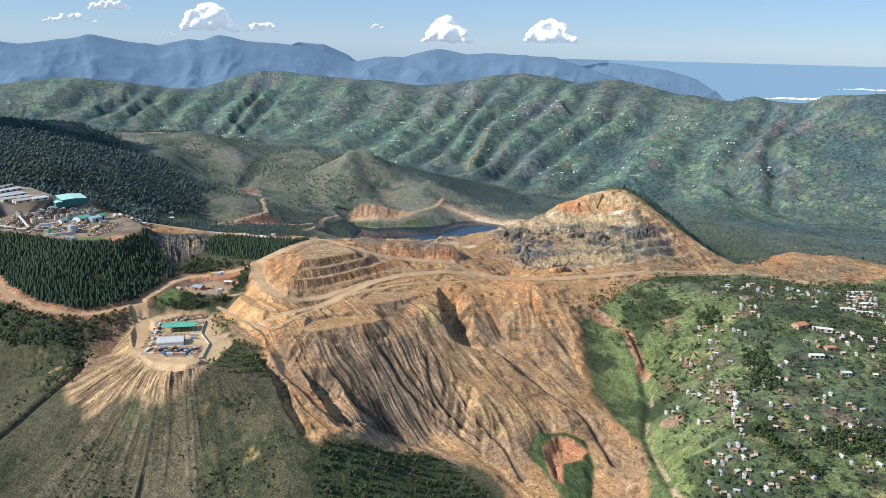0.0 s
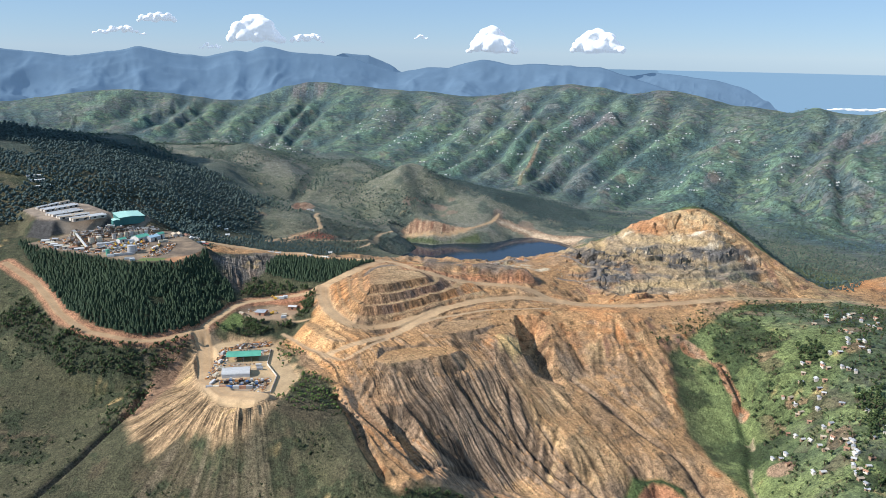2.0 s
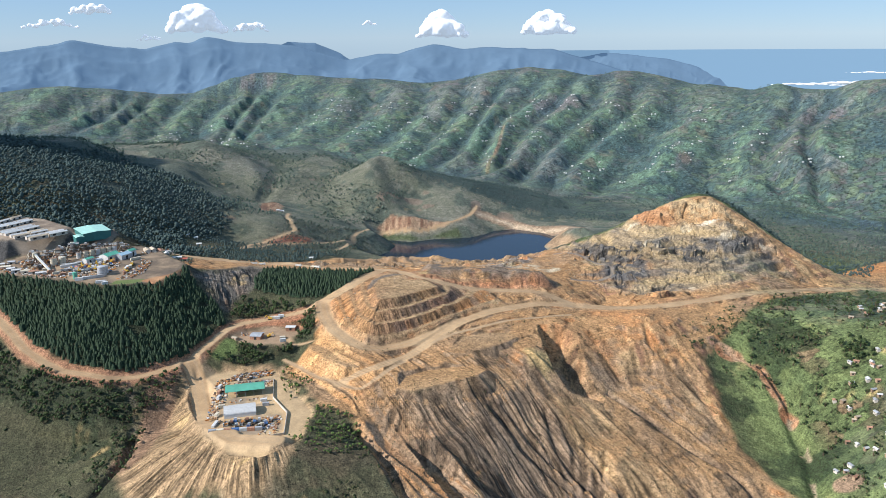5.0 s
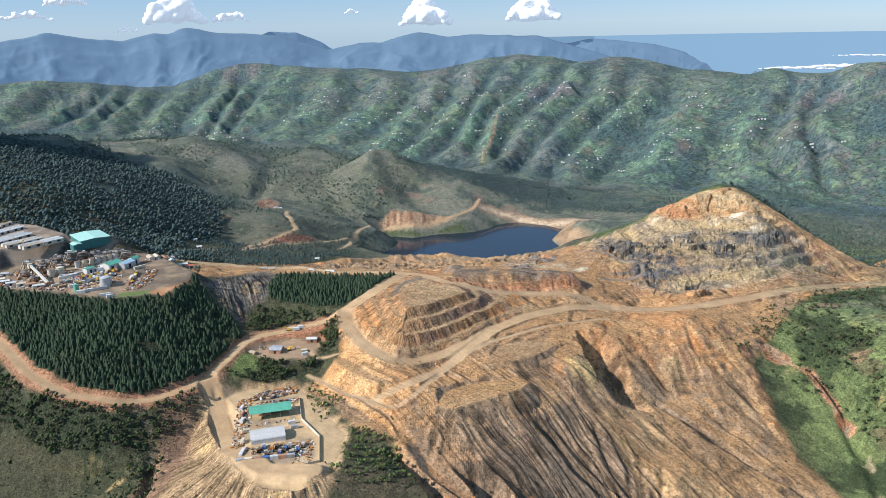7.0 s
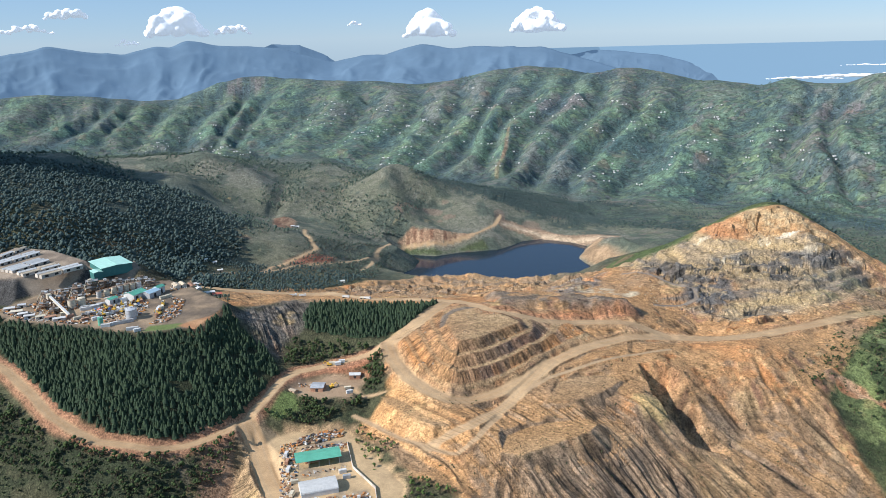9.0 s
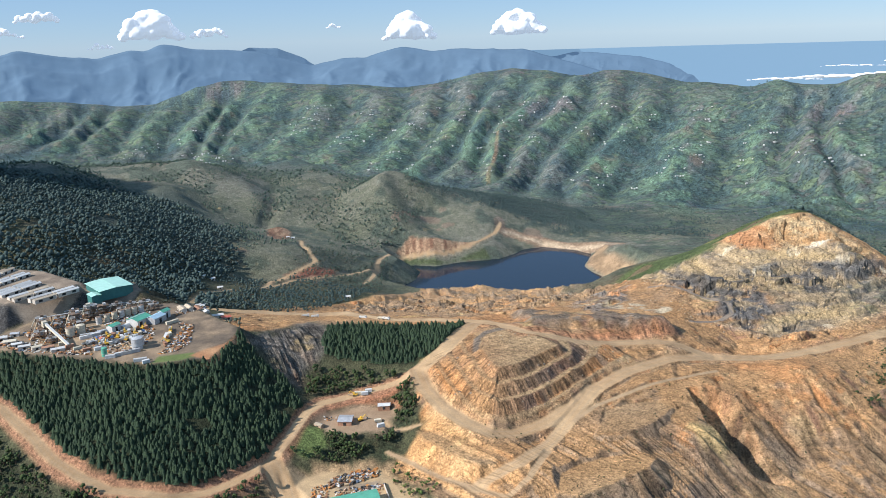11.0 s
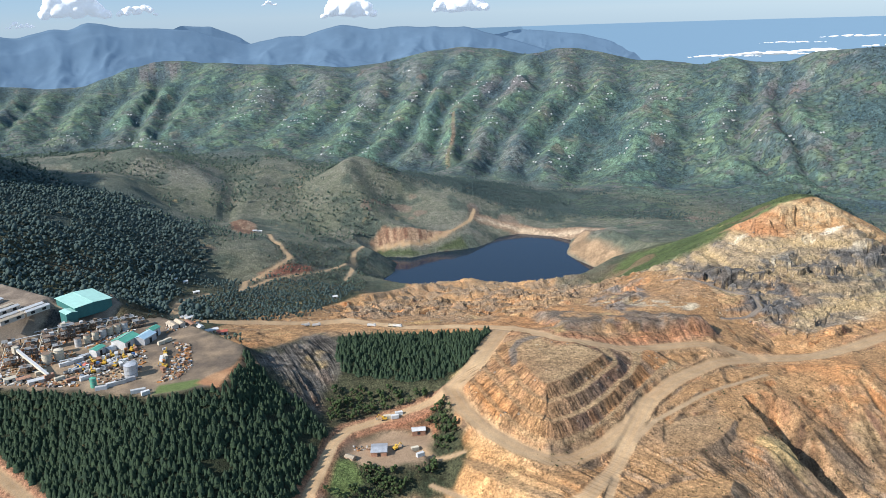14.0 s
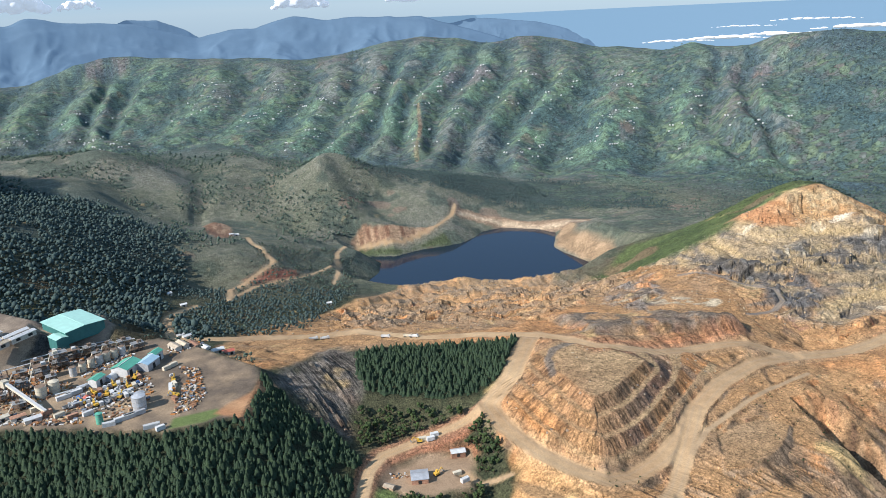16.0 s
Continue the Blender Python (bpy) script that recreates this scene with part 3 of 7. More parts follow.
# crests of the spurs that run down from the far ridge, and of the grassy hills in front of it
SPURS_WEST = [[(-1632, 3540), (-1589, 3351), (-1573, 3163)], [(-1434, 3621), (-1377, 3392), (-1384, 3206), (-1406, 3083)], [(-1334, 3659), (-1268, 3379), (-1270, 3190), (-1266, 3034)],
              [(-1227, 3683), (-1158, 3325), (-1167, 3141), (-1168, 3050)], [(-930, 3634), (-1007, 3502), (-1027, 3300), (-1032, 3111), (-1023, 2975)],
              [(-840, 3617), (-852, 3532), (-851, 3319), (-852, 3136), (-824, 2867)], [(-761, 3604), (-763, 3506), (-759, 3214), (-758, 2932), (-746, 2779)]]
SPURS_MIDDLE = [[(-610, 3577), (-632, 3368), (-669, 3163), (-694, 2940)], [(-449, 3545), (-414, 3357), (-433, 3140), (-484, 2924), (-535, 2793)],
                [(-288, 3507), (-188, 3214), (-219, 3079), (-295, 2909), (-376, 2687)], [(1, 3420), (-11, 3113), (-75, 2962), (-133, 2783), (-177, 2653), (-203, 2573)],
                [(130, 3369), (84, 2966), (24, 2785), (-39, 2651), (-97, 2523), (-124, 2449)], [(294, 3294), (170, 2932), (98, 2754), (50, 2608), (-7, 2432)],
                [(410, 3226), (281, 2804), (215, 2734), (165, 2672), (124, 2551), (78, 2373)]]
SPURS_EAST = [[(520, 3157), (388, 2752), (325, 2664), (251, 2544), (159, 2387), (87, 2204)], [(605, 3094), (511, 2676), (421, 2559), (342, 2468), (260, 2382), (165, 2159)],
              [(742, 2982), (625, 2648), (516, 2513), (423, 2409), (334, 2301), (255, 2152)], [(848, 2863), (780, 2578), (655, 2420), (596, 2309), (502, 2174), (406, 2091), (295, 1892)],
              [(994, 2642), (904, 2428), (806, 2296), (724, 2172), (672, 2010)], [(1048, 2591), (916, 2256), (824, 2108), (794, 1977), (710, 1851)],
              [(1142, 2462), (1073, 2388), (927, 2174), (877, 2012), (836, 1918)]]
HILL_SPURS = [[(-340, 1985), (-395, 1826), (-400, 1705), (-393, 1577)], [(-198, 1830), (-221, 1762), (-211, 1669)], [(-198, 1830), (-149, 1799), (-91, 1747), (-41, 1703)],
              [(-590, 1886), (-510, 1875), (-449, 1757), (-426, 1663)], [(-700, 1880), (-625, 1719), (-553, 1591), (-486, 1578)], [(-850, 1720), (-714, 1610), (-597, 1468), (-521, 1457)]]
CREST = [p[:2] for p in SPOTS["crest_west"] + SPOTS["crest_east"]]


class Spurs:
    """How high a place lies between the nearest spur's crest (1) and the hollow beside it (0), on a map with 10 m squares."""
    def __init__(self, lines, x0, y0, x1, y1):
        self.x0, self.y0 = x0, y0
        mx, my = np.meshgrid(np.arange(x0, x1, 10.0), np.arange(y0, y1, 10.0), indexing="ij")
        bend = 34 * many_noise(mx, my, 230, 3, 5)
        mx, my = mx + bend, my - 0.6 * bend
        near = np.sort(np.stack([from_line(mx, my, line)[0] for line in lines]), 0)[:2]
        m = (near[1] - near[0]) / (near[1] + near[0] + 1e-6)
        for _ in range(3):
            m[1:-1, 1:-1] = 0.5 * m[1:-1, 1:-1] + 0.125 * (m[:-2, 1:-1] + m[2:, 1:-1] + m[1:-1, :-2] + m[1:-1, 2:])
        self.map = m

    def __call__(self, x, y):
        u = np.clip((np.asarray(x) - self.x0) / 10, 0, self.map.shape[0] - 1.001)
        v = np.clip((np.asarray(y) - self.y0) / 10, 0, self.map.shape[1] - 1.001)
        i, j = u.astype(int), v.astype(int)
        a, b, m = u - i, v - j, self.map
        return (m[i, j] * (1 - a) + m[i + 1, j] * a) * (1 - b) + (m[i, j + 1] * (1 - a) + m[i + 1, j + 1] * a) * b


far_map = Spurs(SPURS_WEST + SPURS_MIDDLE + SPURS_EAST, -1900, 1700, 1400, 3800)
hill_map = Spurs(HILL_SPURS, -1000, 1350, 100, 2100)


def side_ribs(x, y):
    w = 40 * many_noise(x, y, 300, 2, 6)
    return spur_noise((0.8 * x + 0.45 * y + w), (0.6 * y - 0.5 * x) * 0.55, 95, 3, 37)


def far_spurs(x, y):
    """Spurs of the far ridge with their side ribs, about 0 to 1."""
    return 0.8 * far_map(x, y) + 0.2 * side_ribs(x, y)


def terrace_steps(x, y):
    """How far down the terraced mound a place lies (0 on top, 1 at the toe), along its toe in metres, and the height of the toe."""
    top = np.maximum(-inside(x, y, PLATEAU), 0)
    toe, along = from_line(x, y, TOE)
    down = top / (top + toe + 1e-6)
    k = down * 4 + 0.12 * many_noise(x, y, 26, 3, 67) - 0.6 * smooth(0.25, 1.0, along) * down
    return down, along * 260, np.interp(along, np.linspace(0, 1, len(TOE)), TOE_HEIGHTS), k


# level platforms of tipped waste: level, area
PLATFORMS = [
    (151.0, [(-81, 769), (-73, 784), (-53, 792), (-33, 792), (-27, 781), (-46, 762), (-73, 749), (-90, 750)]),
    (144.5, [(-128, 696), (-122, 716), (-105, 727), (-80, 733), (-64, 733), (-57, 727), (-66, 716), (-93, 702), (-115, 690)]),
    (148.5, [(-150, 724), (-172, 737), (-192, 770), (-208, 781), (-204, 768), (-190, 748), (-170, 728), (-152, 718)]),
]

# drains on the waste slope: depth, width, line
DRAINS = [
    (3.2, 2.4, [(-55, 696), (-35, 669), (-17, 657), (6, 641), (36, 616)]),
    (2.4, 2.0, [(-47, 699), (-29, 677), (-11, 662), (0, 652)]),
    (3.2, 2.4, [(-13, 700), (-8, 674), (1, 658), (20, 640), (37, 626)]),
    (3.4, 2.8, [(47, 745), (66, 730), (80, 714), (96, 695), (121, 676), (136, 660), (150, 610)]),
    (2.6, 2.2, [(13, 677), (29, 648), (43, 632), (56, 620), (70, 590)]),
    (2.6, 2.2, [(-80, 593), (-68, 600), (-39, 618), (-14, 609), (20, 590)]),
]


def crags(x, y):
    """Broken rock: tilted blocks with sharp edges, where slate is laid bare."""
    share = np.zeros(np.shape(x))
    for area, k in ((SLATE, 1.0), (SLATE_LOW, 0.6), (PEAK_FACE, 0.55), (PROMONTORY, 0.9), (SHORE, 0.45), (CRAG, 1.2), (CLIFF_EAST, 0.8), (PIT, 0.35)):
        share = np.maximum(share, k * smooth(-4, 8, inside(x, y, area)))
    wx, wy = x + 5 * many_noise(x, y, 20, 3, 91), y + 5 * many_noise(x, y, 20, 3, 92)
    a, b, edge = cells(wx * 0.8 + 0.3 * wy, wy * 1.2 - 0.2 * wx, 17, 93)
    c, d, rim = cells(wx, wy * 1.4, 7, 95)
    tilt = ((wx % 17) * (a - 0.5) + (wy % 14) * (b - 0.5)) * 0.25
    return share * ((a - 0.4) * 6 + tilt + (c - 0.5) * 2.6 - 1.6 * (1 - smooth(0.0, 0.12, edge)))


def mine_relief(x, y, z):
    """The diggings: waste slope, spoil fan, terraces, pit and gullies."""
    mine = smooth(-14, 6, inside(x, y, BARE_MINE))
    z = z + (1 - mine) * 2.6 * many_noise(x, y, 48, 4, 3)
    # the waste slope: rills that run down it
    slope = smooth(0, 16, inside(x, y, BARE_SLOPE[:21])) * (1 - smooth(755, 800, y))
    w = 9 * many_noise(x, y, 70, 3, 51)
    u, v = 0.82 * x + 0.57 * y + w, -0.57 * x + 0.82 * y
    rill = spur_noise(u, v * 0.07, 13, 3, 53)
    west = smooth(40, -40, x)
    z = z + slope * ((1.2 + 2.2 * west) * (rill - 0.6) + 5.0 * (spur_noise(u, v * 0.16, 62, 2, 57) - 0.6) + 1.9 * many_noise(x, y, 30, 4, 55))
    for deep, wide, line in DRAINS:
        z = z + gully(x, y, line, deep, wide)
    # the spoil fan under the yard: rills spread from the platform
    fan = smooth(-4, 10, inside(x, y, FAN)) * (1 - smooth(-8, 4, inside(x, y, YARD))) * (1 - smooth(690, 725, y))
    a = np.arctan2(x + 236, 690 - y)
    r = np.hypot(x + 236, y - 690)
    z = z + fan * 3.4 * (spur_noise(a * 95 + 2 * many_noise(x, y, 20, 2, 61), r * 0.06, 7.5, 2, 63) - 0.62)
    spur = (1 - smooth(0, 25, np.abs(y - 545) - 45)) * (1 - smooth(0, 30, np.abs(x + 215) - 60)) * (1 - fan)
    z = z + spur * 2.5 * (spur_noise(a * 120, r * 0.05, 8, 2, 65) - 0.6)
    # rubble of the diggings
    t = smooth(-3, 5, inside(x, y, TERRACES))
    pit = smooth(0, 30, inside(x, y, PIT))
    rough = mine * (1 - slope) * (1 - t) * (1 - pit)
    z = z + rough * (1.3 * many_noise(x, y, 14, 4, 77) + 4.2 * np.abs(many_noise(x, y, 50, 4, 79)))
    z = z * (1 - rough * 0.2) + rough * 0.2 * benches(z, 6.0, 0.62, 3 * many_noise(x, y, 45, 3, 78))
    z = z * (1 - pit) + pit * (benches(z, 8.5, 0.5, 6 * many_noise(x, y, 70, 3, 73)) + 5.0 * (spur_noise(x, y, 30, 4, 75) - 0.5))
    z = z + crags(x, y)
    # the terraced mound: five benches between its top and the haul road
    s, along, low, k = terrace_steps(x, y)
    f = k - np.floor(k)
    steps = np.clip(s + 0.85 * (smooth(0.26, 0.97, f) - f) / 4, 0, 1)
    face = smooth(0.26, 0.45, f) * (1 - smooth(0.9, 1.0, f))
    mound = 180.5 + (low - 180.5) * steps - 1.1 * face * (spur_noise(along, s * 6, 4.6, 2, 69) - 0.4) + 0.35 * many_noise(x, y, 7, 2, 70)
    z = z * (1 - t) + t * mound
    # the grey and red bank behind it
    bank = smooth(-2, 9, inside(x, y, SLATE_BANK))
    z = z + bank * (6.5 + 1.2 * many_noise(x, y, 16, 3, 72)) - 1.5 * smooth(-6, 6, inside(x, y, RED_BANK)) * spur_noise(x, y * 0.3, 6, 2, 74)
    # tipped platforms below the haul road
    for level, area in PLATFORMS:
        d = np.maximum(-inside(x, y, area), 0)
        z = np.where(d < 60, np.clip(z, level - 0.72 * d - 0.012 * d * d, level + 0.8 * d), z)
    shore = smooth(0, 25, inside(x, y, SHORE))
    z = z + shore * (11 * (spur_noise(x * 0.6, y, 38, 4, 81) - 0.5) + 3 * (spur_noise(x, y, 13, 2, 82) - 0.5))
    z = z + smooth(-10, 20, inside(x, y, PEAK_GREEN)) * (3.5 * many_noise(x, y, 60, 4, 87))
    f = smooth(-3, 6, inside(x, y, SLATE_FAN))
    z = z + f * 3.4 * (spur_noise(x + 0.35 * y + 3 * many_noise(x, y, 25, 2, 84), y * 0.10, 7, 3, 85) - 0.55)
    z = z + scarp(x, y, [(9, 732), (0, 750), (-3, 775), (-5, 806)], 14, 36) + scarp(x, y, [(-86, 585), (-104, 618), (-120, 645)], 11, 30)
    z = z + scarp(x, y, [(-107, 555), (-119, 572), (-131, 598), (-144, 628), (-166, 662)], 7, 14)
    z = z + 5 * np.exp(-((x + 15) ** 2 + (y - 752) ** 2) / 15 ** 2)
    z = z + gully(x, y, [(-352, 728), (-334, 708), (-324, 660), (-332, 630), (-340, 591), (-352, 555), (-380, 500)], 5.5 + 2.5 * many_noise(x, y, 25, 3, 89), 3.4)
    z = z + scarp(x, y, SCAR_EAST[::-1], 6, 22) + gully(x, y, [(203, 745), (200, 700), (186, 655), (185, 600), (190, 520)], 6, 6)
    return z - 7 * smooth(0, 8, inside(x, y, SCAR_LOW)) + 4 * smooth(0, 10, inside(x, y, PATCH_LOW))


def near_mine(x, y):
    return (x > -760) & (x < 640) & (y > 400) & (y < 1420)


def wild_height(x, y):
    """The land without its level ground, roads, dam and lake."""
    x, y = np.asarray(x, float), np.asarray(y, float)
    z = base_sheet(x, y)
    hills, far = smooth(1150, 1700, y), smooth(1850, 2400, y + 0.9 * np.clip(x - 200, 0, 700))
    warp = 40 * many_noise(x, y, 300, 2, 5)
    west = smooth(-560, -760, x)
    z = z + hills * (1 - far) * (6 * west * (spur_noise(x + warp, y * 0.7 - warp, 230, 4, 11) - 0.6) + 5 * many_noise(x, y, 70, 3, 13) + 20 * (hill_map(x, y) ** 0.8 - 0.55) * (1 - west) * smooth(60, -40, x) * smooth(1560, 1650, y))
    for kx, ky, kz, wide in KNOLLS:
        z = z + kz * np.exp(-((x - kx) ** 2 + (y - ky) ** 2) / wide ** 2)
    k = far > 0
    u, v = x[k], y[k]
    crest = 0.10 + 0.90 * smooth(0, 260, from_line(u, v, CREST)[0])
    tall = 1 + 0.5 * many_noise(u, v, 420, 2, 43)
    z[k] = z[k] + far[k] * crest * (33 * tall * (far_map(u, v) ** 0.9 - 0.52) + 14 * (side_ribs(u, v) - 0.6) + 8 * many_noise(u, v, 90, 4, 41))
    k = (np.abs(x - 140) < 70) & (np.abs(y - 1480) < 130)
    z[k] = z[k] + crags(x[k], y[k])
    k = near_mine(x, y)
    z[k] = mine_relief(x[k], y[k], z[k])
    return z


ROAD_HEIGHTS = []
for half, line in ROADS:
    p = np.array(line, float)
    w = np.linspace(0, len(p) - 1, 6 * len(p))
    h = wild_height(np.interp(w, np.arange(len(p)), p[:, 0]), np.interp(w, np.arange(len(p)), p[:, 1]))
    for _ in range(14):
        h[1:-1] = 0.25 * h[:-2] + 0.5 * h[1:-1] + 0.25 * h[2:]
    ROAD_HEIGHTS.append(h)


def made_ground(x, y, z):
    """Level yards, roads and the dam."""
    for area, level in ((YARD, 133.0), (BARRACK_PAD, 206.5), (HALL_PAD, 201.5), (PLANT_PAD, 191.0), (CAMP_FLAT, 147.0)):
        d = np.maximum(-inside(x, y, area), 0)
        z = np.where(d < 70, np.clip(z, level - 0.8 * d, level + 0.9 * d), z)
    for (half, line), h in zip(ROADS, ROAD_HEIGHTS):
        d, along = from_line(x, y, line)
        level = np.interp(along, np.linspace(0, 1, len(h)), h)
        off = np.maximum(d - half, 0)
        z = np.where(off < 40, np.clip(z, level - 0.72 * off, level + 1.1 * off), z)
        if half == 6.5:
            z = z + 0.8 * np.exp(-((d - half - 0.9) / 0.9) ** 2)
    d, along = from_line(x, y, DAM)
    z = np.where(d < 60, np.maximum(z, 52 - 0.45 * np.maximum(d - 4, 0)), z)
    d = inside(x, y, LAKE)
    z = np.where(d > 0, np.minimum(z, LAKE_LEVEL - 0.8 - 0.12 * d), z)
    bank = np.maximum(np.minimum(z, LAKE_LEVEL + 0.8 - 0.75 * d), LAKE_LEVEL + 0.6)
    return np.where((d <= 0) & (d > -120), bank, z)


def height(x, y):
    x, y = np.asarray(x, float), np.asarray(y, float)
    z = wild_height(x, y)
    k = (x > -760) & (x < 640) & (y > 400) & (y < 1800)
    z[k] = made_ground(x[k], y[k], z[k])
    return z



def field_share(x, y):
    """Where small fields and hedges cover the land."""
    far = smooth(1900, 2300, y + 1.3 * np.clip(x - 200, 0, 700))
    return np.maximum(far, 0.8 * smooth(190, 240, x) * (y > 400) * smooth(960, 900, y - 0.25 * x) + 0.6 * smooth(1150, 1500, y) * (x > 200)).clip(0, 1)


def ground_rough(x, y):
    """How rough the ground is underfoot: 0 on roads and yards, 0.5 on bare earth, 1 where things grow."""
    out = np.ones(np.shape(x))
    k = (x > -760) & (x < 640) & (y > 400) & (y < 1800)
    u, v = x[k], y[k]
    r = 1 - 0.40 * smooth(-6, 6, np.maximum(inside(u, v, BARE_MINE), inside(u, v, FAN)))
    for area in (YARD, BARRACK_PAD, HALL_PAD, PLANT_PAD, CAMP_FLAT):
        r = r * (1 - 0.8 * smooth(-3, 3, inside(u, v, area)))
    for half, line in ROADS:
        r = r * (1 - 0.9 * (1 - smooth(half - 1, half + 1, from_line(u, v, line)[0])))
    out[k] = r
    return out


def wash_lines(x, y):
    """For each place: metres across the fall of the slope, metres along it, and how far water has cut it into rills."""
    across, along, share = x.copy(), y.copy(), np.zeros(np.shape(x))
    k = near_mine(x, y)
    u, v = x[k], y[k]
    bend = 9 * many_noise(u, v, 70, 3, 51)
    slope = smooth(0, 16, inside(u, v, BARE_SLOPE[:21])) * (1 - smooth(745, 775, v))
    patchy = np.clip(0.12 + 0.8 * many_noise(u, v, 60, 3, 207) + smooth(-6, 10, np.maximum(inside(u, v, GREY_RILLS), inside(u, v, DUMP_FACE)) + 8 * many_noise(u, v, 22, 2, 209)), 0, 1)
    fan = smooth(-4, 6, inside(u, v, FAN)) * (1 - smooth(-8, 2, inside(u, v, YARD))) * (1 - smooth(700, 735, v))
    slate = smooth(-3, 5, inside(u, v, SLATE_FAN))
    mound = smooth(-3, 4, inside(u, v, TERRACES))
    down, toe, _, level = terrace_steps(u, v)
    step = level - np.floor(level)
    face = mound * smooth(0.25, 0.4, step) * (1 - smooth(0.92, 1.0, step)) * (down > 0.001)
    a, r = np.arctan2(u + 236, 690 - v), np.hypot(u + 236, v - 690)
    l0, l1 = 0.82 * u + 0.57 * v + bend, -0.57 * u + 0.82 * v
    for share_of, p, q in ((fan, a * 95, r), (slate, u + 0.35 * v, v), (mound, toe, down * 80)):
        l0, l1 = np.where(share_of > 0.02, p, l0), np.where(share_of > 0.02, q, l1)
    across[k], along[k] = l0, l1
    patchy = patchy * (1 - np.exp(-((u + 12) ** 2 + (v - 748) ** 2) / 20 ** 2))
    share[k] = np.clip(np.maximum.reduce([slope * patchy, fan * 0.9, slate * 0.8, face * 0.7]), 0, 1)
    return across, along, share


def ground_colour(x, y, z, steep, run):
    """The base colour of the ground: grass, fields, earth, rock and roads, each with its own outline."""
    def lay(c, colour, k):
        return c * (1 - k[..., None]) + np.asarray(colour, float) * k[..., None]

    def tone(a, b, n):
        n = np.clip(n, 0, 1)[..., None]
        return np.asarray(a) * (1 - n) + np.asarray(b) * n

    big, mid, fine = many_noise(x, y, 170, 4, 101), many_noise(x, y, 36, 4, 103), many_noise(x, y, 9, 3, 105)
    hills, far = smooth(1150, 1500, y), smooth(1900, 2300, y + 1.3 * np.clip(x - 200, 0, 700))
    # near grass, greener to the east
    c = tone((0.066, 0.069, 0.036), (0.112, 0.098, 0.056), 0.5 + 0.8 * big + 0.4 * mid)
    c = lay(c, (0.098, 0.098, 0.050), smooth(0.05, 0.4, many_noise(x, y, 60, 5, 143)) * 0.7)
    c = lay(c, (0.105, 0.078, 0.048), smooth(0.15, 0.45, many_noise(x, y, 44, 5, 145)) * 0.6)
    c = lay(c, (0.036, 0.048, 0.024), smooth(0.06, 0.24, mid + 0.6 * fine) * 0.75)
    east = smooth(120, 190, x) * (1 - hills)
    pick, other, edge = cells(x + 9 * mid + 4 * fine, y * 1.25 + 9 * fine, 19, 107)
    field = tone((0.088, 0.120, 0.050), (0.195, 0.235, 0.088), 0.5 + 0.9 * many_noise(x, y, 75, 4, 147) + 0.45 * (pick - 0.5) + 0.4 * fine)
    lived = smooth(205, 235, x)
    field = lay(field, (0.235, 0.150, 0.090), (other > 0.93) * lived * 0.8)
    field = lay(field, (0.120, 0.098, 0.054), (other < 0.12) * lived * 0.7)
    field = lay(field, (0.038, 0.058, 0.026), smooth(0.04, 0.22, many_noise(x, y, 30, 5, 149)) * 0.8)
    field = lay(field, (0.034, 0.052, 0.022), (1 - smooth(0.02, 0.10, edge)) * lived * 0.6)
    c = lay(c, (0, 0, 0), east) + field * east[..., None]
    # the hills behind the lake
    h = tone((0.130, 0.135, 0.082), (0.200, 0.190, 0.130), 0.5 + 0.9 * big + 0.6 * fine)
    h = lay(h, (0.070, 0.092, 0.064), smooth(0.05, 0.25, mid + 0.3 * big) * 0.75)
    h = lay(h, (0.26, 0.165, 0.11), smooth(0.46, 0.52, many_noise(x, y, 60, 4, 119)) * 0.5)
    west_wood = smooth(0, 140, -x - 360 - 0.12 * (y - 1200) + 90 * big) * (1 - smooth(1480, 1720, y + 60 * big))
    h = lay(h, (0.058, 0.082, 0.066), west_wood)
    lake_wood = smooth(0, 60, inside(x, y, [(-160, 1790), (60, 1700), (200, 1640), (330, 1560), (420, 1700), (300, 1950), (60, 2030), (-120, 2010)]) + 40 * mid)
    h = lay(h, (0.052, 0.078, 0.062), lake_wood * 0.9)
    # blue raised here: a touch of haze put into the hills' colour
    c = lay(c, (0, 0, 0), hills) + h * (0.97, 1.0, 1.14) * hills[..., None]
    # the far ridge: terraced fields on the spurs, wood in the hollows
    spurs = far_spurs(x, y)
    pick, other, edge = cells(x + 10 * mid, y * 0.6 + 8 * fine, 27, 113)
    high = np.zeros(np.shape(x))
    high[far > 0] = smooth(420, 60, from_line(x[far > 0], y[far > 0], CREST)[0])
    high = high * (0.55 + 0.9 * many_noise(x, y, 240, 3, 117))
    f = tone((0.110, 0.170, 0.105), (0.185, 0.260, 0.130), pick * 0.7 + 0.5 * big + 0.2 * fine)
    f = lay(f, (0.158, 0.152, 0.120), np.clip(high + smooth(0.06, 0.14, many_noise(x, y, 210, 4, 118) + 0.3 * many_noise(x, y, 50, 3, 153)), 0, 1) * 0.85)
    for bx, by, size in ((1002, 2360, 62), (294, 3290, 120), (600, 3085, 110), (-809, 3600, 90), (-30, 3330, 110), (330, 2790, 75)):
        f = lay(f, (0.172, 0.152, 0.122), 1 - smooth(size * 0.75, size, np.hypot(x - bx, (y - by) * 0.8) + 26 * mid + 10 * fine))
    f = lay(f, (0.21, 0.145, 0.09), (other > 0.94).astype(float) * 0.6)
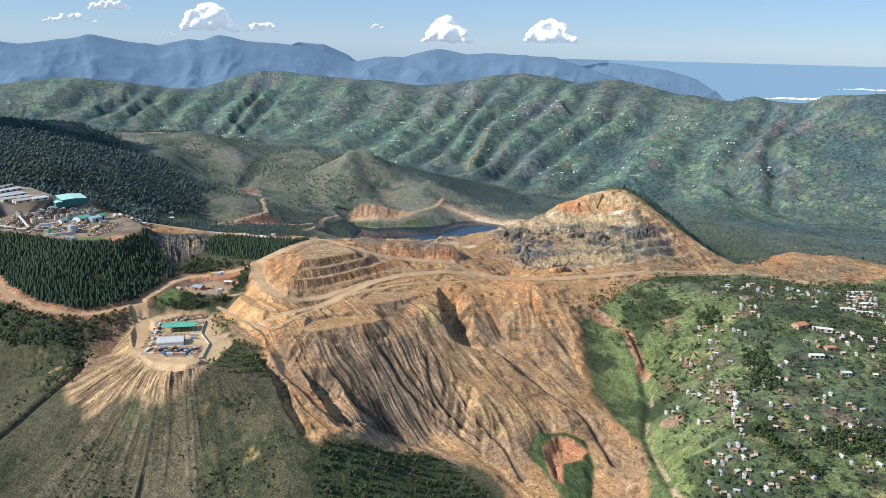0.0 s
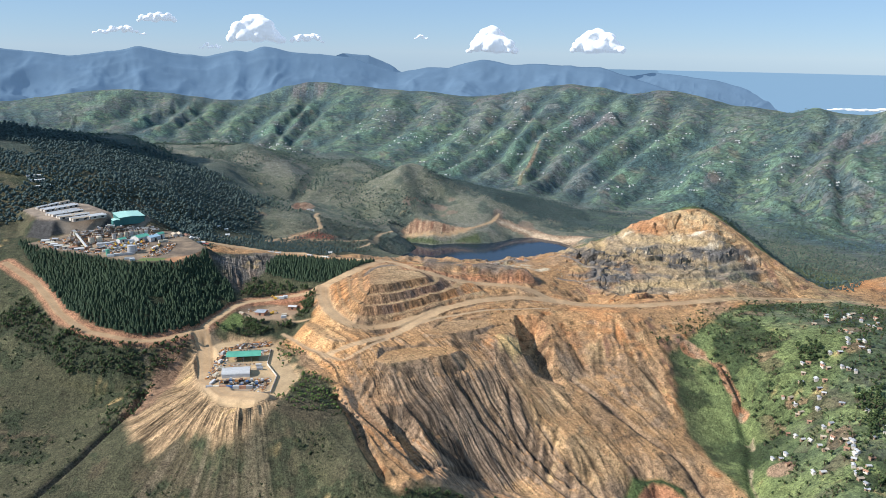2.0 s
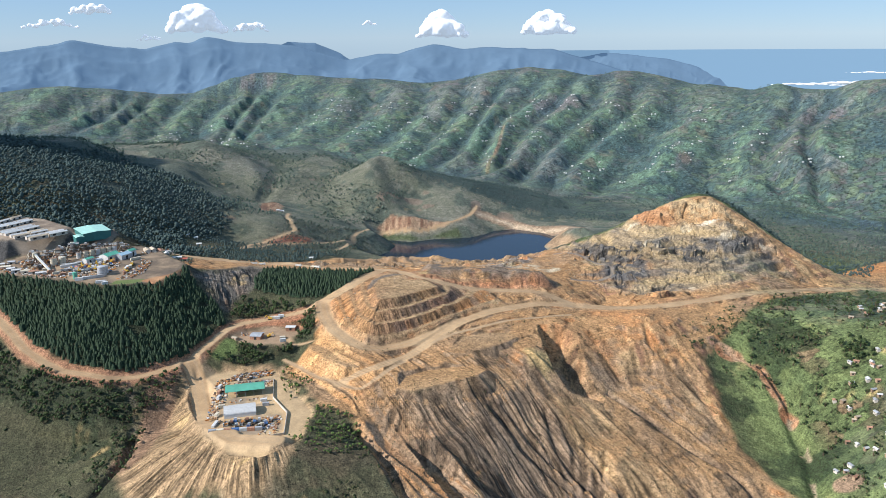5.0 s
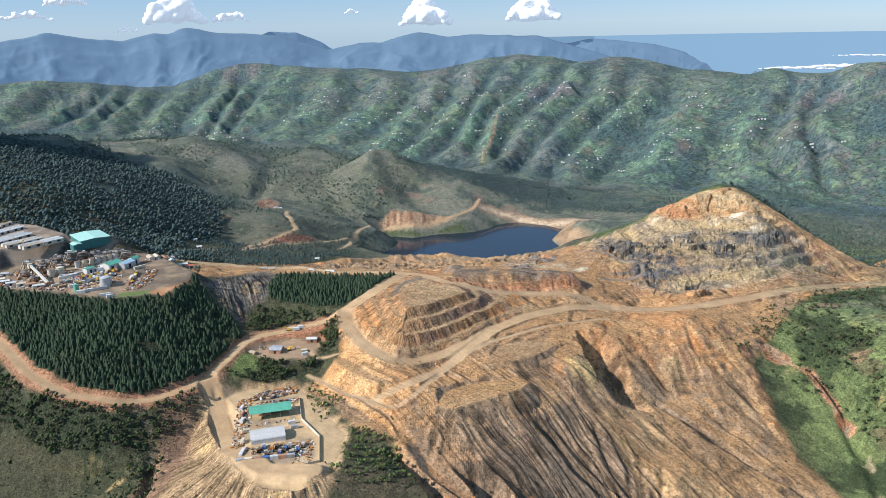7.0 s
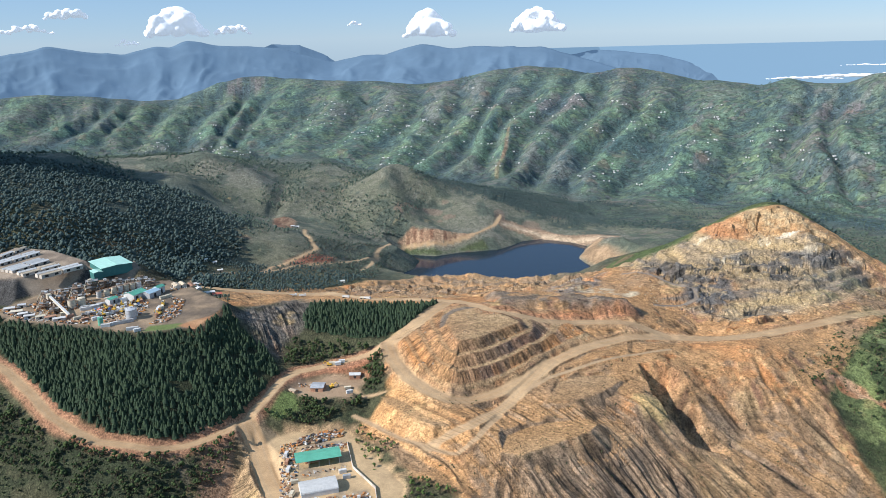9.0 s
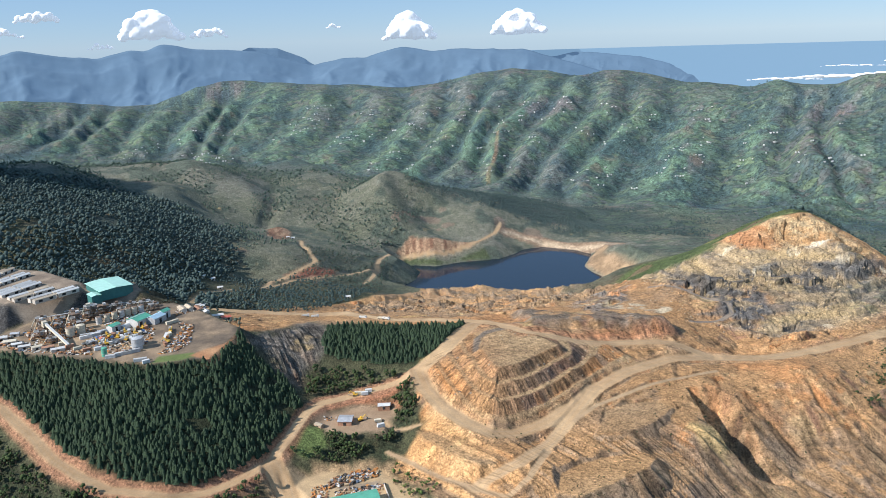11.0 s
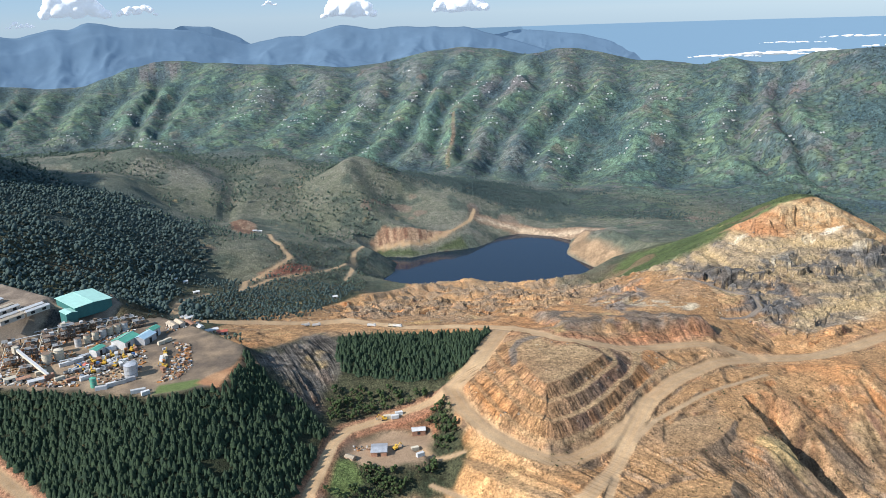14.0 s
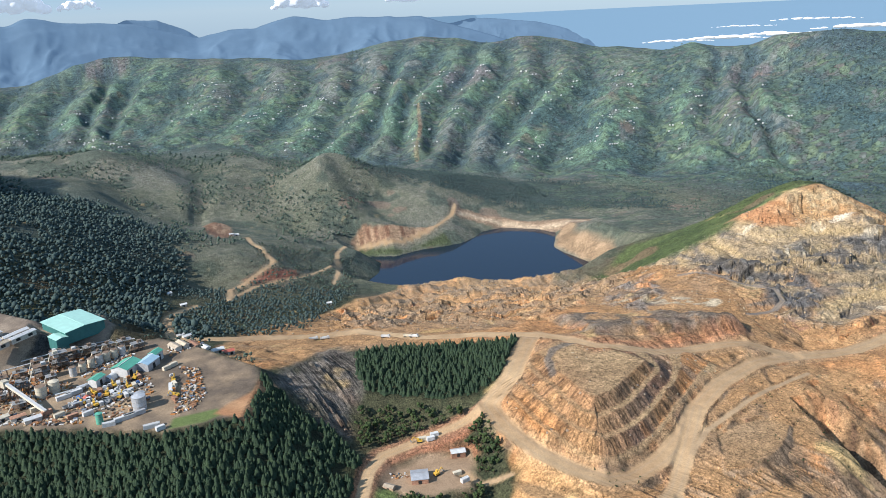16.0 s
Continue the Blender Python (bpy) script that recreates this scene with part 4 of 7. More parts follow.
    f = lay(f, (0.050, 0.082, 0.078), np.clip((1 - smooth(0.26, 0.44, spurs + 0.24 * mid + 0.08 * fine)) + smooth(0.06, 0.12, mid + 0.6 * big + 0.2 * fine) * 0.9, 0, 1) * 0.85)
    f = lay(f, (0.080, 0.112, 0.080), ((1 - smooth(0.03, 0.09, edge)) * 0.5))
    # stronger blue factor: the far ridge's haze is painted into its colour
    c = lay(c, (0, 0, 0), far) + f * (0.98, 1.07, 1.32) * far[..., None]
    k = (x > -760) & (x < 640) & (y > 400) & (y < 1800)
    c[k] = mine_colour(x[k], y[k], z[k], steep[k], run[k], c[k], big[k], mid[k], fine[k], lay, tone)
    d, _ = from_line(x, y, [(140, 2640), (110, 2480), (70, 2360), (60, 2290)])
    c = lay(c, (0.30, 0.21, 0.14), 1 - smooth(3, 7, d + 3 * mid))
    return np.clip(c, 0.01, 0.8)


def mine_colour(x, y, z, steep, run, c, big, mid, fine, lay, tone):
    """The colours of the diggings, roads and yards."""
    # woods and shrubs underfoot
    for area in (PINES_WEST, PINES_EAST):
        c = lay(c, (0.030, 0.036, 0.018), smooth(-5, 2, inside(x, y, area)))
    c = lay(c, (0.032, 0.042, 0.022), smooth(-8, 6, inside(x, y, [(-490, 790), (-430, 734), (-340, 718), (-312, 752), (-308, 735), (-335, 690), (-400, 690), (-500, 750)]) + 8 * mid) * 0.85)
    c = lay(c, (0.040, 0.058, 0.024), smooth(-14, 12, inside(x, y, DARK_SHRUBS) + 8 * fine) * 0.85)
    g = tone((0.066, 0.094, 0.034), (0.110, 0.140, 0.050), 0.5 + mid + 0.5 * fine)
    g = lay(g, (0.20, 0.135, 0.080), smooth(0.25, 0.4, many_noise(x, y * 0.6, 40, 4, 141)) * 0.8)
    s = smooth(-6, 10, inside(x, y, PEAK_GREEN) + 8 * mid)
    c = c * (1 - s[..., None]) + g * s[..., None]
    c = lay(c, (0.085, 0.115, 0.050), smooth(-4, 4, inside(x, y, LAKE_SLOPE)))
    c = c * (1 - 0.15 * smooth(0.2, 1.6, run[..., 0]) + 0.10 * smooth(0.4, 1.8, -run[..., 1]))[..., None]
    # bare earth
    thin, wide, other = run[..., 0], run[..., 1], run[..., 2]
    face = smooth(0.035, 0.12, steep)
    earth = tone((0.33, 0.205, 0.100), (0.45, 0.295, 0.150), 0.5 + 0.6 * big + 0.5 * mid)
    earth = lay(earth, (0.42, 0.205, 0.085), smooth(0.05, 0.45, many_noise(x, y, 90, 4, 121)) * 0.55)
    earth = lay(earth, (0.255, 0.195, 0.130), smooth(0.0, 0.4, many_noise(x, y, 55, 4, 123)) * 0.6)
    slope = smooth(0, 16, inside(x, y, BARE_SLOPE[:21])) * (1 - smooth(765, 800, y + 20 * mid))
    dump = smooth(40, 15, np.hypot(x + 45, y - 762))
    grey = 0.2 * slope + 1.35 * slope * smooth(30, -40, x) + 0.4 * slope + 1.4 * dump - 0.5 * smooth(-60, -130, x) * smooth(690, 730, y) - 0.4
    rust = 0.9 * smooth(-70, -140, x) * smooth(660, 700, y) + 0.7 * smooth(70, 20, x) * smooth(-10, 10, x) * smooth(745, 775, y) - 0.6 * slope
    faces = tone((0.31, 0.200, 0.110), (0.44, 0.290, 0.145), 0.5 + 0.28 * wide)
    faces = lay(faces, (0.425, 0.200, 0.082), smooth(0.5, 1.5, wide + rust + 0.8 * mid) * 0.8)
    faces = lay(faces, (0.205, 0.160, 0.115), smooth(0.2, 1.4, other + grey + 0.8 * mid) * 0.85)
    faces = lay(faces, (0.235, 0.130, 0.090), smooth(0.9, 1.7, -wide - 0.5 * slope + 0.6 * big) * 0.7)
    faces = lay(faces, (0.53, 0.40, 0.22), smooth(1.2, 2.0, -other - 0.5 * grey) * 0.7)
    faces = lay(faces, tone((0.200, 0.152, 0.102), (0.33, 0.240, 0.150), 0.5 + mid + 0.2 * wide), slope * np.clip(0.62 + 0.5 * big, 0, 0.85))
    s = smooth(-6, 6, inside(x, y, TAN_SLOPE) + 10 * mid)
    faces = lay(faces, tone((0.33, 0.235, 0.130), (0.43, 0.310, 0.165), 0.5 + mid + 0.2 * wide), s * 0.75)
    s = smooth(-6, 6, np.maximum(inside(x, y, GREY_RILLS), inside(x, y, DUMP_FACE)) + 10 * mid + 4 * fine)
    faces = lay(faces, tone((0.165, 0.128, 0.092), (0.265, 0.200, 0.135), 0.5 + mid + 0.2 * wide), s * 0.85)
    s = smooth(-6, 6, inside(x, y, SPECKLED) + 12 * mid) * smooth(-0.1, 0.2, fine + 0.5 * mid)
    faces = lay(faces, (0.190, 0.155, 0.120), s * 0.4)
    # rills darkened as damp soil and shade are, ribs lightened, in the colour
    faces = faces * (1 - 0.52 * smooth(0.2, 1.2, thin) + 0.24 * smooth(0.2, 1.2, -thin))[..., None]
    warm = smooth(-8, 8, inside(x, y, [(-225, 780), (-191, 706), (-176, 657), (-146, 672), (-150, 700), (-125, 737), (-160, 760), (-190, 800)]) + 8 * mid)
    faces = lay(faces, tone((0.47, 0.265, 0.115), (0.55, 0.36, 0.175), 0.5 + mid + 0.25 * wide), warm * 0.75)
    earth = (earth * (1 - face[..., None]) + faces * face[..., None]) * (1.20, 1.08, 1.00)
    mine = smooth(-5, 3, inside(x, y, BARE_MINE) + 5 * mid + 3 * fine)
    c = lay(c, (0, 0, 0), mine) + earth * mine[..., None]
    a, r = np.arctan2(x + 236, 690 - y), np.hypot(x + 236, y - 690)
    fan_streak = many_noise(a * 95, r * 0.06, 9, 3, 127)
    fan = smooth(-5, 5, inside(x, y, FAN) + 5 * mid + 9 * fan_streak)
    pale = tone((0.24, 0.165, 0.092), (0.43, 0.290, 0.160), 0.55 + 0.2 * fan_streak - 0.40 * thin + 0.12 * wide + 0.3 * fine)
    c = lay(c, (0, 0, 0), fan) + pale * fan[..., None]
    runoff = (1 - smooth(0, 18, np.abs(y - 545) - 35)) * (1 - smooth(0, 20, np.abs(x + 235) - 50)) * smooth(0.0, 0.35, many_noise(a * 120, r * 0.03, 8, 2, 129))
    c = lay(c, (0.26, 0.20, 0.13), runoff * 0.35)
    # rock
    layers = many_noise(x * 0.5 + 30 * mid, z * 5 + 8 * fine, 22, 3, 131)
    t = smooth(-3, 4, inside(x, y, TERRACES))
    down, along, _, level = terrace_steps(x, y)
    k = np.floor(level)
    east = smooth(-165, -120, x)
    wall = tone((0.33, 0.195, 0.100), (0.45, 0.275, 0.130), 0.5 + 0.3 * wide)
    wall = lay(wall, (0.260, 0.150, 0.100), smooth(-0.1, 0.9, many_noise(along + 40 * k, k * 9, 60, 3, 133) * 2 + 0.4 * wide) * east * 0.85)
    wall = lay(wall, (0.165, 0.145, 0.120), smooth(0.1, 0.9, many_noise(along - 30 * k, k * 7, 50, 3, 134) * 2.2 + 0.4 * other) * (0.3 + 0.7 * east) * 0.4)
    wall = lay(wall, (0.46, 0.225, 0.085), smooth(0.0, 0.8, many_noise(along + 9 * k, k * 5, 70, 3, 136) * 2 + 0.5 * wide) * smooth(0.45, 0.8, down) * 0.8)
    # grooves in the walls darkened, ribs lightened, in the colour
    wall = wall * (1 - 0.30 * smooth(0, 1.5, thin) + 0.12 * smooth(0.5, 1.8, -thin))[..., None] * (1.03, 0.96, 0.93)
    ledge = wall * (0.55 * (1 - east[..., None])) + tone((0.38, 0.250, 0.132), (0.47, 0.325, 0.175), 0.5 + mid) * (0.45 + 0.55 * east[..., None])
    shelf = np.where(down <= 0.001, 1, 1 - smooth(0.22, 0.34, level - k) * (1 - smooth(0.95, 1.0, level - k)))
    c = c * (1 - t[..., None]) + t[..., None] * (wall * (1 - shelf[..., None]) + ledge * shelf[..., None])
    d, _ = from_line(x, y, [(-158, 843), (-154, 862), (-145, 875), (-126, 882)])
    c = lay(c, (0.19, 0.160, 0.130), (1 - smooth(1.8, 3.4, d + fine)) * 0.85)
    pit = smooth(0, 25, inside(x, y, PIT))
    wx, wy = x + 5 * many_noise(x, y, 20, 3, 91), y + 5 * many_noise(x, y, 20, 3, 92)
    slab, pale, edge = cells(wx * 0.8 + 0.3 * wy, wy * 1.2 - 0.2 * wx, 17, 93)
    stone, chip, rim = cells(wx, wy * 1.4, 7, 95)
    strata = many_noise(x * 0.10 + 3 * mid, z * 2.2 + 0.10 * y + 4 * mid, 9, 3, 151)
    rock = tone((0.29, 0.218, 0.135), (0.46, 0.345, 0.205), 0.5 + 0.7 * layers + 0.5 * (stone - 0.5))
    rock = lay(rock, (0.43, 0.215, 0.095), smooth(0.1, 0.4, many_noise(x, y, 60, 4, 139)) * 0.6)
    rock = lay(rock, (0.170, 0.152, 0.130), smooth(-0.05, 0.15, strata + 0.3 * big) * 0.75)
    rock = lay(rock, (0.48, 0.345, 0.165), smooth(0.22, 0.4, -strata) * 0.5)
    rock = lay(rock, (0.58, 0.50, 0.36), (pale > 0.90) * smooth(0.2, 0.5, chip) * 0.8)
    c = c * (1 - pit[..., None]) + rock * pit[..., None]
    for area, colour, k in ((SLATE, (0.118, 0.112, 0.104), 0.9), (SLATE_BANK, (0.155, 0.138, 0.115), 0.8), (SLATE_LOW, (0.19, 0.18, 0.165), 0.8),
                            (SLATE_FAN, (0.150, 0.130, 0.108), 0.95), (CRAG, (0.10, 0.10, 0.10), 0.9), (RED_BANK, (0.42, 0.185, 0.09), 0.7)):
        s = smooth(-8, 8, inside(x, y, area) + 12 * mid + 7 * fine)
        s = s * (1 if area in (SLATE_FAN, RED_BANK) else 0.25 + 0.75 * smooth(-0.25, 0.0, strata + 0.5 * (slab - 0.4) + 0.4 * fine))
        c = lay(c, np.asarray(colour) * (0.40 + 0.6 * stone + 0.55 * chip + 0.3 * layers)[..., None], s * k)
    s = smooth(-4, 6, inside(x, y, SLATE_FAN)) * smooth(-0.1, 0.3, many_noise(0.7 * x + 0.7 * y, (x - y) * 0.12, 9, 3, 135)) * smooth(905, 850, y)
    c = lay(c, (0.25, 0.165, 0.115), s * 0.75)
    # rills of the slate fan darkened in the colour
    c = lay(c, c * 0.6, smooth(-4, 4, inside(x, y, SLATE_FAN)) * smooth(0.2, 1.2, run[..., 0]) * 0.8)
    s = smooth(-4, 5, inside(x, y, PEAK_FACE) + 7 * mid)
    c = lay(c, tone((0.42, 0.245, 0.115), (0.56, 0.42, 0.24), 0.5 + layers + 0.6 * (stone - 0.5)), s)
    c = lay(c, (0.45, 0.205, 0.095), s * smooth(215, 180, x + 10 * fine) * 0.75)
    c = lay(c, (0.62, 0.52, 0.38), smooth(0.5, 0.8, np.exp(-((x - 238) / 22) ** 2 - ((y - 1062) / 7) ** 2) + 0.2 * fine))
    c = lay(c, (0.55, 0.47, 0.33), smooth(-3, 3, inside(x, y, [(-52, 1009), (-32, 1004), (17, 962), (38, 944), (44, 970), (12, 985), (-20, 1006)]) + 6 * mid) * smooth(0.3, 0.6, stone) * 0.85)
    c = lay(c, tone((0.24, 0.165, 0.10), (0.42, 0.29, 0.175), 0.5 + mid + 0.6 * (stone - 0.5)), smooth(-4, 5, inside(x, y, PROMONTORY) + 8 * mid) * smooth(-42, -24, inside(x, y, LAKE) + 6 * mid))
    for area in (CUT_NORTH, CUT_WEST):
        c = lay(c, tone((0.20, 0.110, 0.070), (0.40, 0.265, 0.165), 0.5 + 1.3 * many_noise(x, y * 0.15, 6, 3, 137)), smooth(-3, 3, inside(x, y, area) + 9 * mid + 5 * fine))
    c = lay(c, (0.072, 0.092, 0.045), smooth(-3, 3, inside(x, y, LAKE_SLOPE) + 2 * mid))
    c = lay(c, (0.27, 0.10, 0.065), smooth(-5, 4, inside(x, y, CUT_RED) + 6 * mid) * 0.85)
    yellow = np.exp(-((x + 13) ** 2 + (y - 750) ** 2) / 16 ** 2)
    c = lay(c, (0.62, 0.43, 0.19), smooth(0.30, 0.8, yellow + 0.5 * mid + 0.3 * fine + 0.12 * wide) * (1 - 0.5 * smooth(0.2, 1.2, thin)) * 0.85)
    rust = np.exp(-((x - 150) ** 2 + ((y - 888) * 1.3) ** 2) / 20 ** 2) + np.exp(-((x - 30) ** 2 / 45 ** 2 + ((y - 800) * 1.0) ** 2 / 22 ** 2)) * 0.8
    c = lay(c, (0.47, 0.25, 0.12), smooth(0.4, 0.8, rust + 0.35 * mid) * 0.75)
    # drain beds darkened in the colour along their lines
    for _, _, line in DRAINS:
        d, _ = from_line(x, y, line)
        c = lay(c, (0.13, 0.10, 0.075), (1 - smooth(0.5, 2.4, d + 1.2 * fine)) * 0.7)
    for _, area in PLATFORMS:
        c = lay(c, tone((0.42, 0.255, 0.115), (0.42, 0.30, 0.17), 0.5 + mid), smooth(-3, 3, inside(x, y, area) + 4 * mid) * 0.4)
    # heaps and cuttings between the haul road and the lake
    s = smooth(0, 20, inside(x, y, SHORE))
    c = lay(c, tone((0.20, 0.165, 0.125), (0.42, 0.27, 0.14), 0.45 + 0.9 * mid + 0.7 * (stone - 0.5)), s * smooth(0.25, 0.5, slab) * 0.75)
    c = lay(c, (0.46, 0.295, 0.125), smooth(0.5, 0.7, np.exp(-((x + 300) / 22) ** 2 - ((y - 1000) / 9) ** 2) + np.exp(-((x + 200) / 26) ** 2 - ((y - 985) / 9) ** 2) + 0.2 * fine) * 0.9)
    d, _ = from_line(x, y, [(-278, 817), (-262, 824), (-240, 826), (-214, 830)])
    c = lay(c, (0.36, 0.150, 0.080), 1 - smooth(2.0, 3.2, d + fine))
    # scars, tracks and washes
    d, _ = from_line(x, y, SCAR_EAST)
    c = lay(c, tone((0.36, 0.17, 0.085), (0.48, 0.30, 0.18), 0.5 + 0.35 * run[..., 1] + fine), 1 - smooth(6.0, 8.0, d + 5 * mid + 2 * fine))
    d, _ = from_line(x, y, [(203, 745), (200, 700), (186, 655), (185, 600), (190, 520)])
    c = lay(c, (0.36, 0.28, 0.18), (1 - smooth(1.5, 3.5, d + 4 * mid)) * smooth(-0.2, 0.1, mid + fine))
    d = np.hypot((x - 208) * 0.8, y - 655)
    c = lay(c, (0.33, 0.22, 0.14), 1 - smooth(9, 11, d + 4 * mid))
    d, _ = from_line(x, y, [(-324, 742), (-316, 712), (-316, 680), (-322, 650)])
    c = lay(c, tone((0.17, 0.105, 0.070), (0.33, 0.20, 0.12), 0.5 + 0.3 * run[..., 0] + mid), (1 - smooth(8, 14, d + 6 * mid)) * 0.85)
    low = smooth(-2, 3, inside(x, y, PATCH_LOW) + 4 * mid)
    c = lay(c, (0.060, 0.088, 0.032), low)
    c = lay(c, (0.44, 0.215, 0.115), smooth(-2, 2, inside(x, y, SCAR_LOW) + 4 * mid))
    d, _ = from_line(x, y, [(-352, 728), (-334, 708), (-324, 660), (-332, 630), (-340, 591), (-352, 555)])
    c = lay(c, (0.16, 0.125, 0.09), (1 - smooth(1.0, 4.0, d + 3 * fine + 3 * mid)) * 0.5)
    # valley below the camp: the gully's shade is put into the ground colour
    c = lay(c, (0.048, 0.056, 0.030), smooth(-4, 4, inside(x, y, [(-300, 770), (-268, 800), (-246, 777), (-225, 778), (-205, 800), (-208, 836), (-220, 828), (-222, 800), (-230, 770), (-262, 762)]) + 4 * mid) * 0.9)
    c = lay(c, (0.125, 0.165, 0.055), smooth(-2, 3, inside(x, y, LAWN)))
    c = lay(c, tone((0.15, 0.115, 0.085), (0.33, 0.24, 0.155), 0.45 + 0.9 * mid + 0.8 * fine), smooth(-4, 4, inside(x, y, PLANT_PAD) + 4 * fine) * 0.95)
    c = lay(c, (0.125, 0.165, 0.055), smooth(-1.5, 1.5, inside(x, y, [(-392, 826), (-390, 838), (-366, 842), (-362, 834), (-372, 828)]) + fine))
    bank = smooth(-2, 2, inside(x, y, [(-368, 836), (-346, 858), (-336, 884), (-328, 872), (-334, 846), (-352, 826)]) + 2 * fine)
    c = lay(c, tone((0.36, 0.18, 0.09), (0.44, 0.25, 0.13), 0.5 + 0.3 * run[..., 1]), bank)
    # the dark covered bank between the barracks and the works
    bank = smooth(-26, -23, inside(x, y, BARRACK_PAD)) * smooth(-1, -3, inside(x, y, PLANT_PAD)) * smooth(-566, -560, x + 3 * fine) * smooth(1000, 990, y)
    c = lay(c, (0.062, 0.060, 0.057), bank)
    for area in (BARRACK_PAD, HALL_PAD):
        c = lay(c, tone((0.20, 0.155, 0.115), (0.33, 0.26, 0.19), 0.5 + mid + fine), smooth(-3, 2, inside(x, y, area) + 2 * fine))
    c = lay(c, tone((0.30, 0.20, 0.125), (0.40, 0.28, 0.18), 0.5 + mid), smooth(-4, 4, inside(x, y, CAMP_FLAT) + 4 * fine) * 0.9)
    bank = (1 - smooth(0, 9, np.maximum(-inside(x, y, CAMP_FLAT), 0))) * smooth(0, 3, -inside(x, y, CAMP_FLAT)) * smooth(806, 814, y)
    c = lay(c, (0.36, 0.16, 0.085), bank)
    c = lay(c, (0.47, 0.335, 0.19), smooth(-4, 4, inside(x, y, YARD) + 3 * fine))
    c = lay(c, (0.24, 0.195, 0.150), smooth(-2, 3, inside(x, y, [(-270, 758), (-236, 760), (-228, 704), (-212, 678), (-209, 647), (-262, 645), (-272, 690)]) + 4 * mid) * smooth(-0.3, 0.2, fine + mid) * 0.75)
    d, _ = from_line(x, y, DAM)
    c = lay(c, (0.36, 0.27, 0.18), 1 - smooth(9, 12, d + 3 * mid))
    c = lay(c, (0.26, 0.17, 0.115), (1 - smooth(2, 5, np.abs(d - 9))) * 0.7)
    c = lay(c, (0.46, 0.36, 0.25), 1 - smooth(2.5, 4, d))
    for k, (half, line) in enumerate(ROADS):
        d, _ = from_line(x, y, line)
        c = lay(c, (0.37, 0.19, 0.11) if k == 0 else (0.44, 0.31, 0.19), (1 - smooth(half * 1.3, half * 1.3 + 4, d + 3 * mid)) * (0.85 if k == 0 else 0.0 if k == 2 or half < 2.5 else 0.25))
        c = lay(c, (0.17, 0.155, 0.14) if half == 2.4 else tone((0.40, 0.260, 0.140), (0.48, 0.330, 0.185), 0.5 + mid), 1 - smooth(half - 0.8, half + 0.8, d + 0.6 * fine))
        c = lay(c, (0.39, 0.285, 0.18), (1 - smooth(0.3, 1.0, np.abs(d - half * 0.45))) * 0.5)
    return c




COLUMNS = 920
ANGLES = np.radians(np.r_[np.linspace(-180, -44, 40)[:-1], np.linspace(-44, 31, COLUMNS), np.linspace(31, 180, 40)[1:-1]])
RADII = np.r_[np.linspace(20, 480, 24)[:-1], np.arange(480, 640, 1.6), np.arange(640, 1080, 1.25), np.arange(1080, 1300, 2.4), np.arange(1300, 2000, 5.2), np.arange(2000, 3640, 10.5), np.linspace(3650, 4930, 26)]
CENTRE = (0.0, -60.0)
gx = CENTRE[0] + RADII[:, None] * np.sin(ANGLES)[None]
gy = CENTRE[1] + RADII[:, None] * np.cos(ANGLES)[None]
gz = height(gx, gy)
FIRST, LAST = int(np.searchsorted(RADII, 500)), int(np.searchsorted(RADII, 1290))
NEAR = (slice(FIRST, LAST), slice(39, 39 + COLUMNS))


def spread(a, times):
    for _ in range(times):
        for axis in (0, 1):
            a = 0.5 * a + 0.25 * (np.roll(a, 1, axis) + np.roll(a, -1, axis))
    return a


def runs_downhill(z, fields, steps, stride):
    """Draws each field out along the fall of the land, as water draws out rills."""
    r = RADII[FIRST:LAST, None]
    dr, dt = np.gradient(RADII)[FIRST:LAST, None], r * (ANGLES[500] - ANGLES[499])
    fr, ft = np.gradient(z, axis=0) / dr, np.gradient(z, axis=1) / dt
    g = np.hypot(fr, ft) + 1e-6
    fr, ft = fr / g * stride / dr, ft / g * stride / dt
    rows, cols = z.shape
    sums = [f.copy() for f in fields]
    for way in (1, -1):
        a, b = np.meshgrid(np.arange(rows, dtype=float), np.arange(cols, dtype=float), indexing="ij")
        for _ in range(steps):
            i, j = np.clip(np.rint(a).astype(int), 0, rows - 1), np.clip(np.rint(b).astype(int), 0, cols - 1)
            a, b = a + way * fr[i, j], b + way * ft[i, j]
            i, j = np.clip(np.rint(a).astype(int), 0, rows - 1), np.clip(np.rint(b).astype(int), 0, cols - 1)
            for s, f in zip(sums, fields):
                s += f[i, j]
    return [(s - s.mean()) / s.std() for s in sums]


nx, ny, nz = gx[NEAR], gy[NEAR], gz[NEAR]
dice = np.random.default_rng(7)
bare = np.maximum(np.maximum(smooth(-2, 8, inside(nx, ny, BARE_MINE)), smooth(-2, 8, inside(nx, ny, FAN))), smooth(-2, 4, inside(nx, ny, SLATE_FAN)))
calm = spread(nz, 10)
runs = np.stack(runs_downhill(calm, [spread(dice.normal(size=nx.shape), 1), soft_noise(nx, ny, 7, 201), soft_noise(nx, ny, 15, 203)], 11, 1.5), -1)
runs[..., 0] = spread(runs[..., 0], 2) * 1.35
fall = np.hypot(np.gradient(calm, axis=0) / np.gradient(RADII)[FIRST:LAST, None], np.gradient(calm, axis=1) / (RADII[FIRST:LAST, None] * (ANGLES[500] - ANGLES[499])))
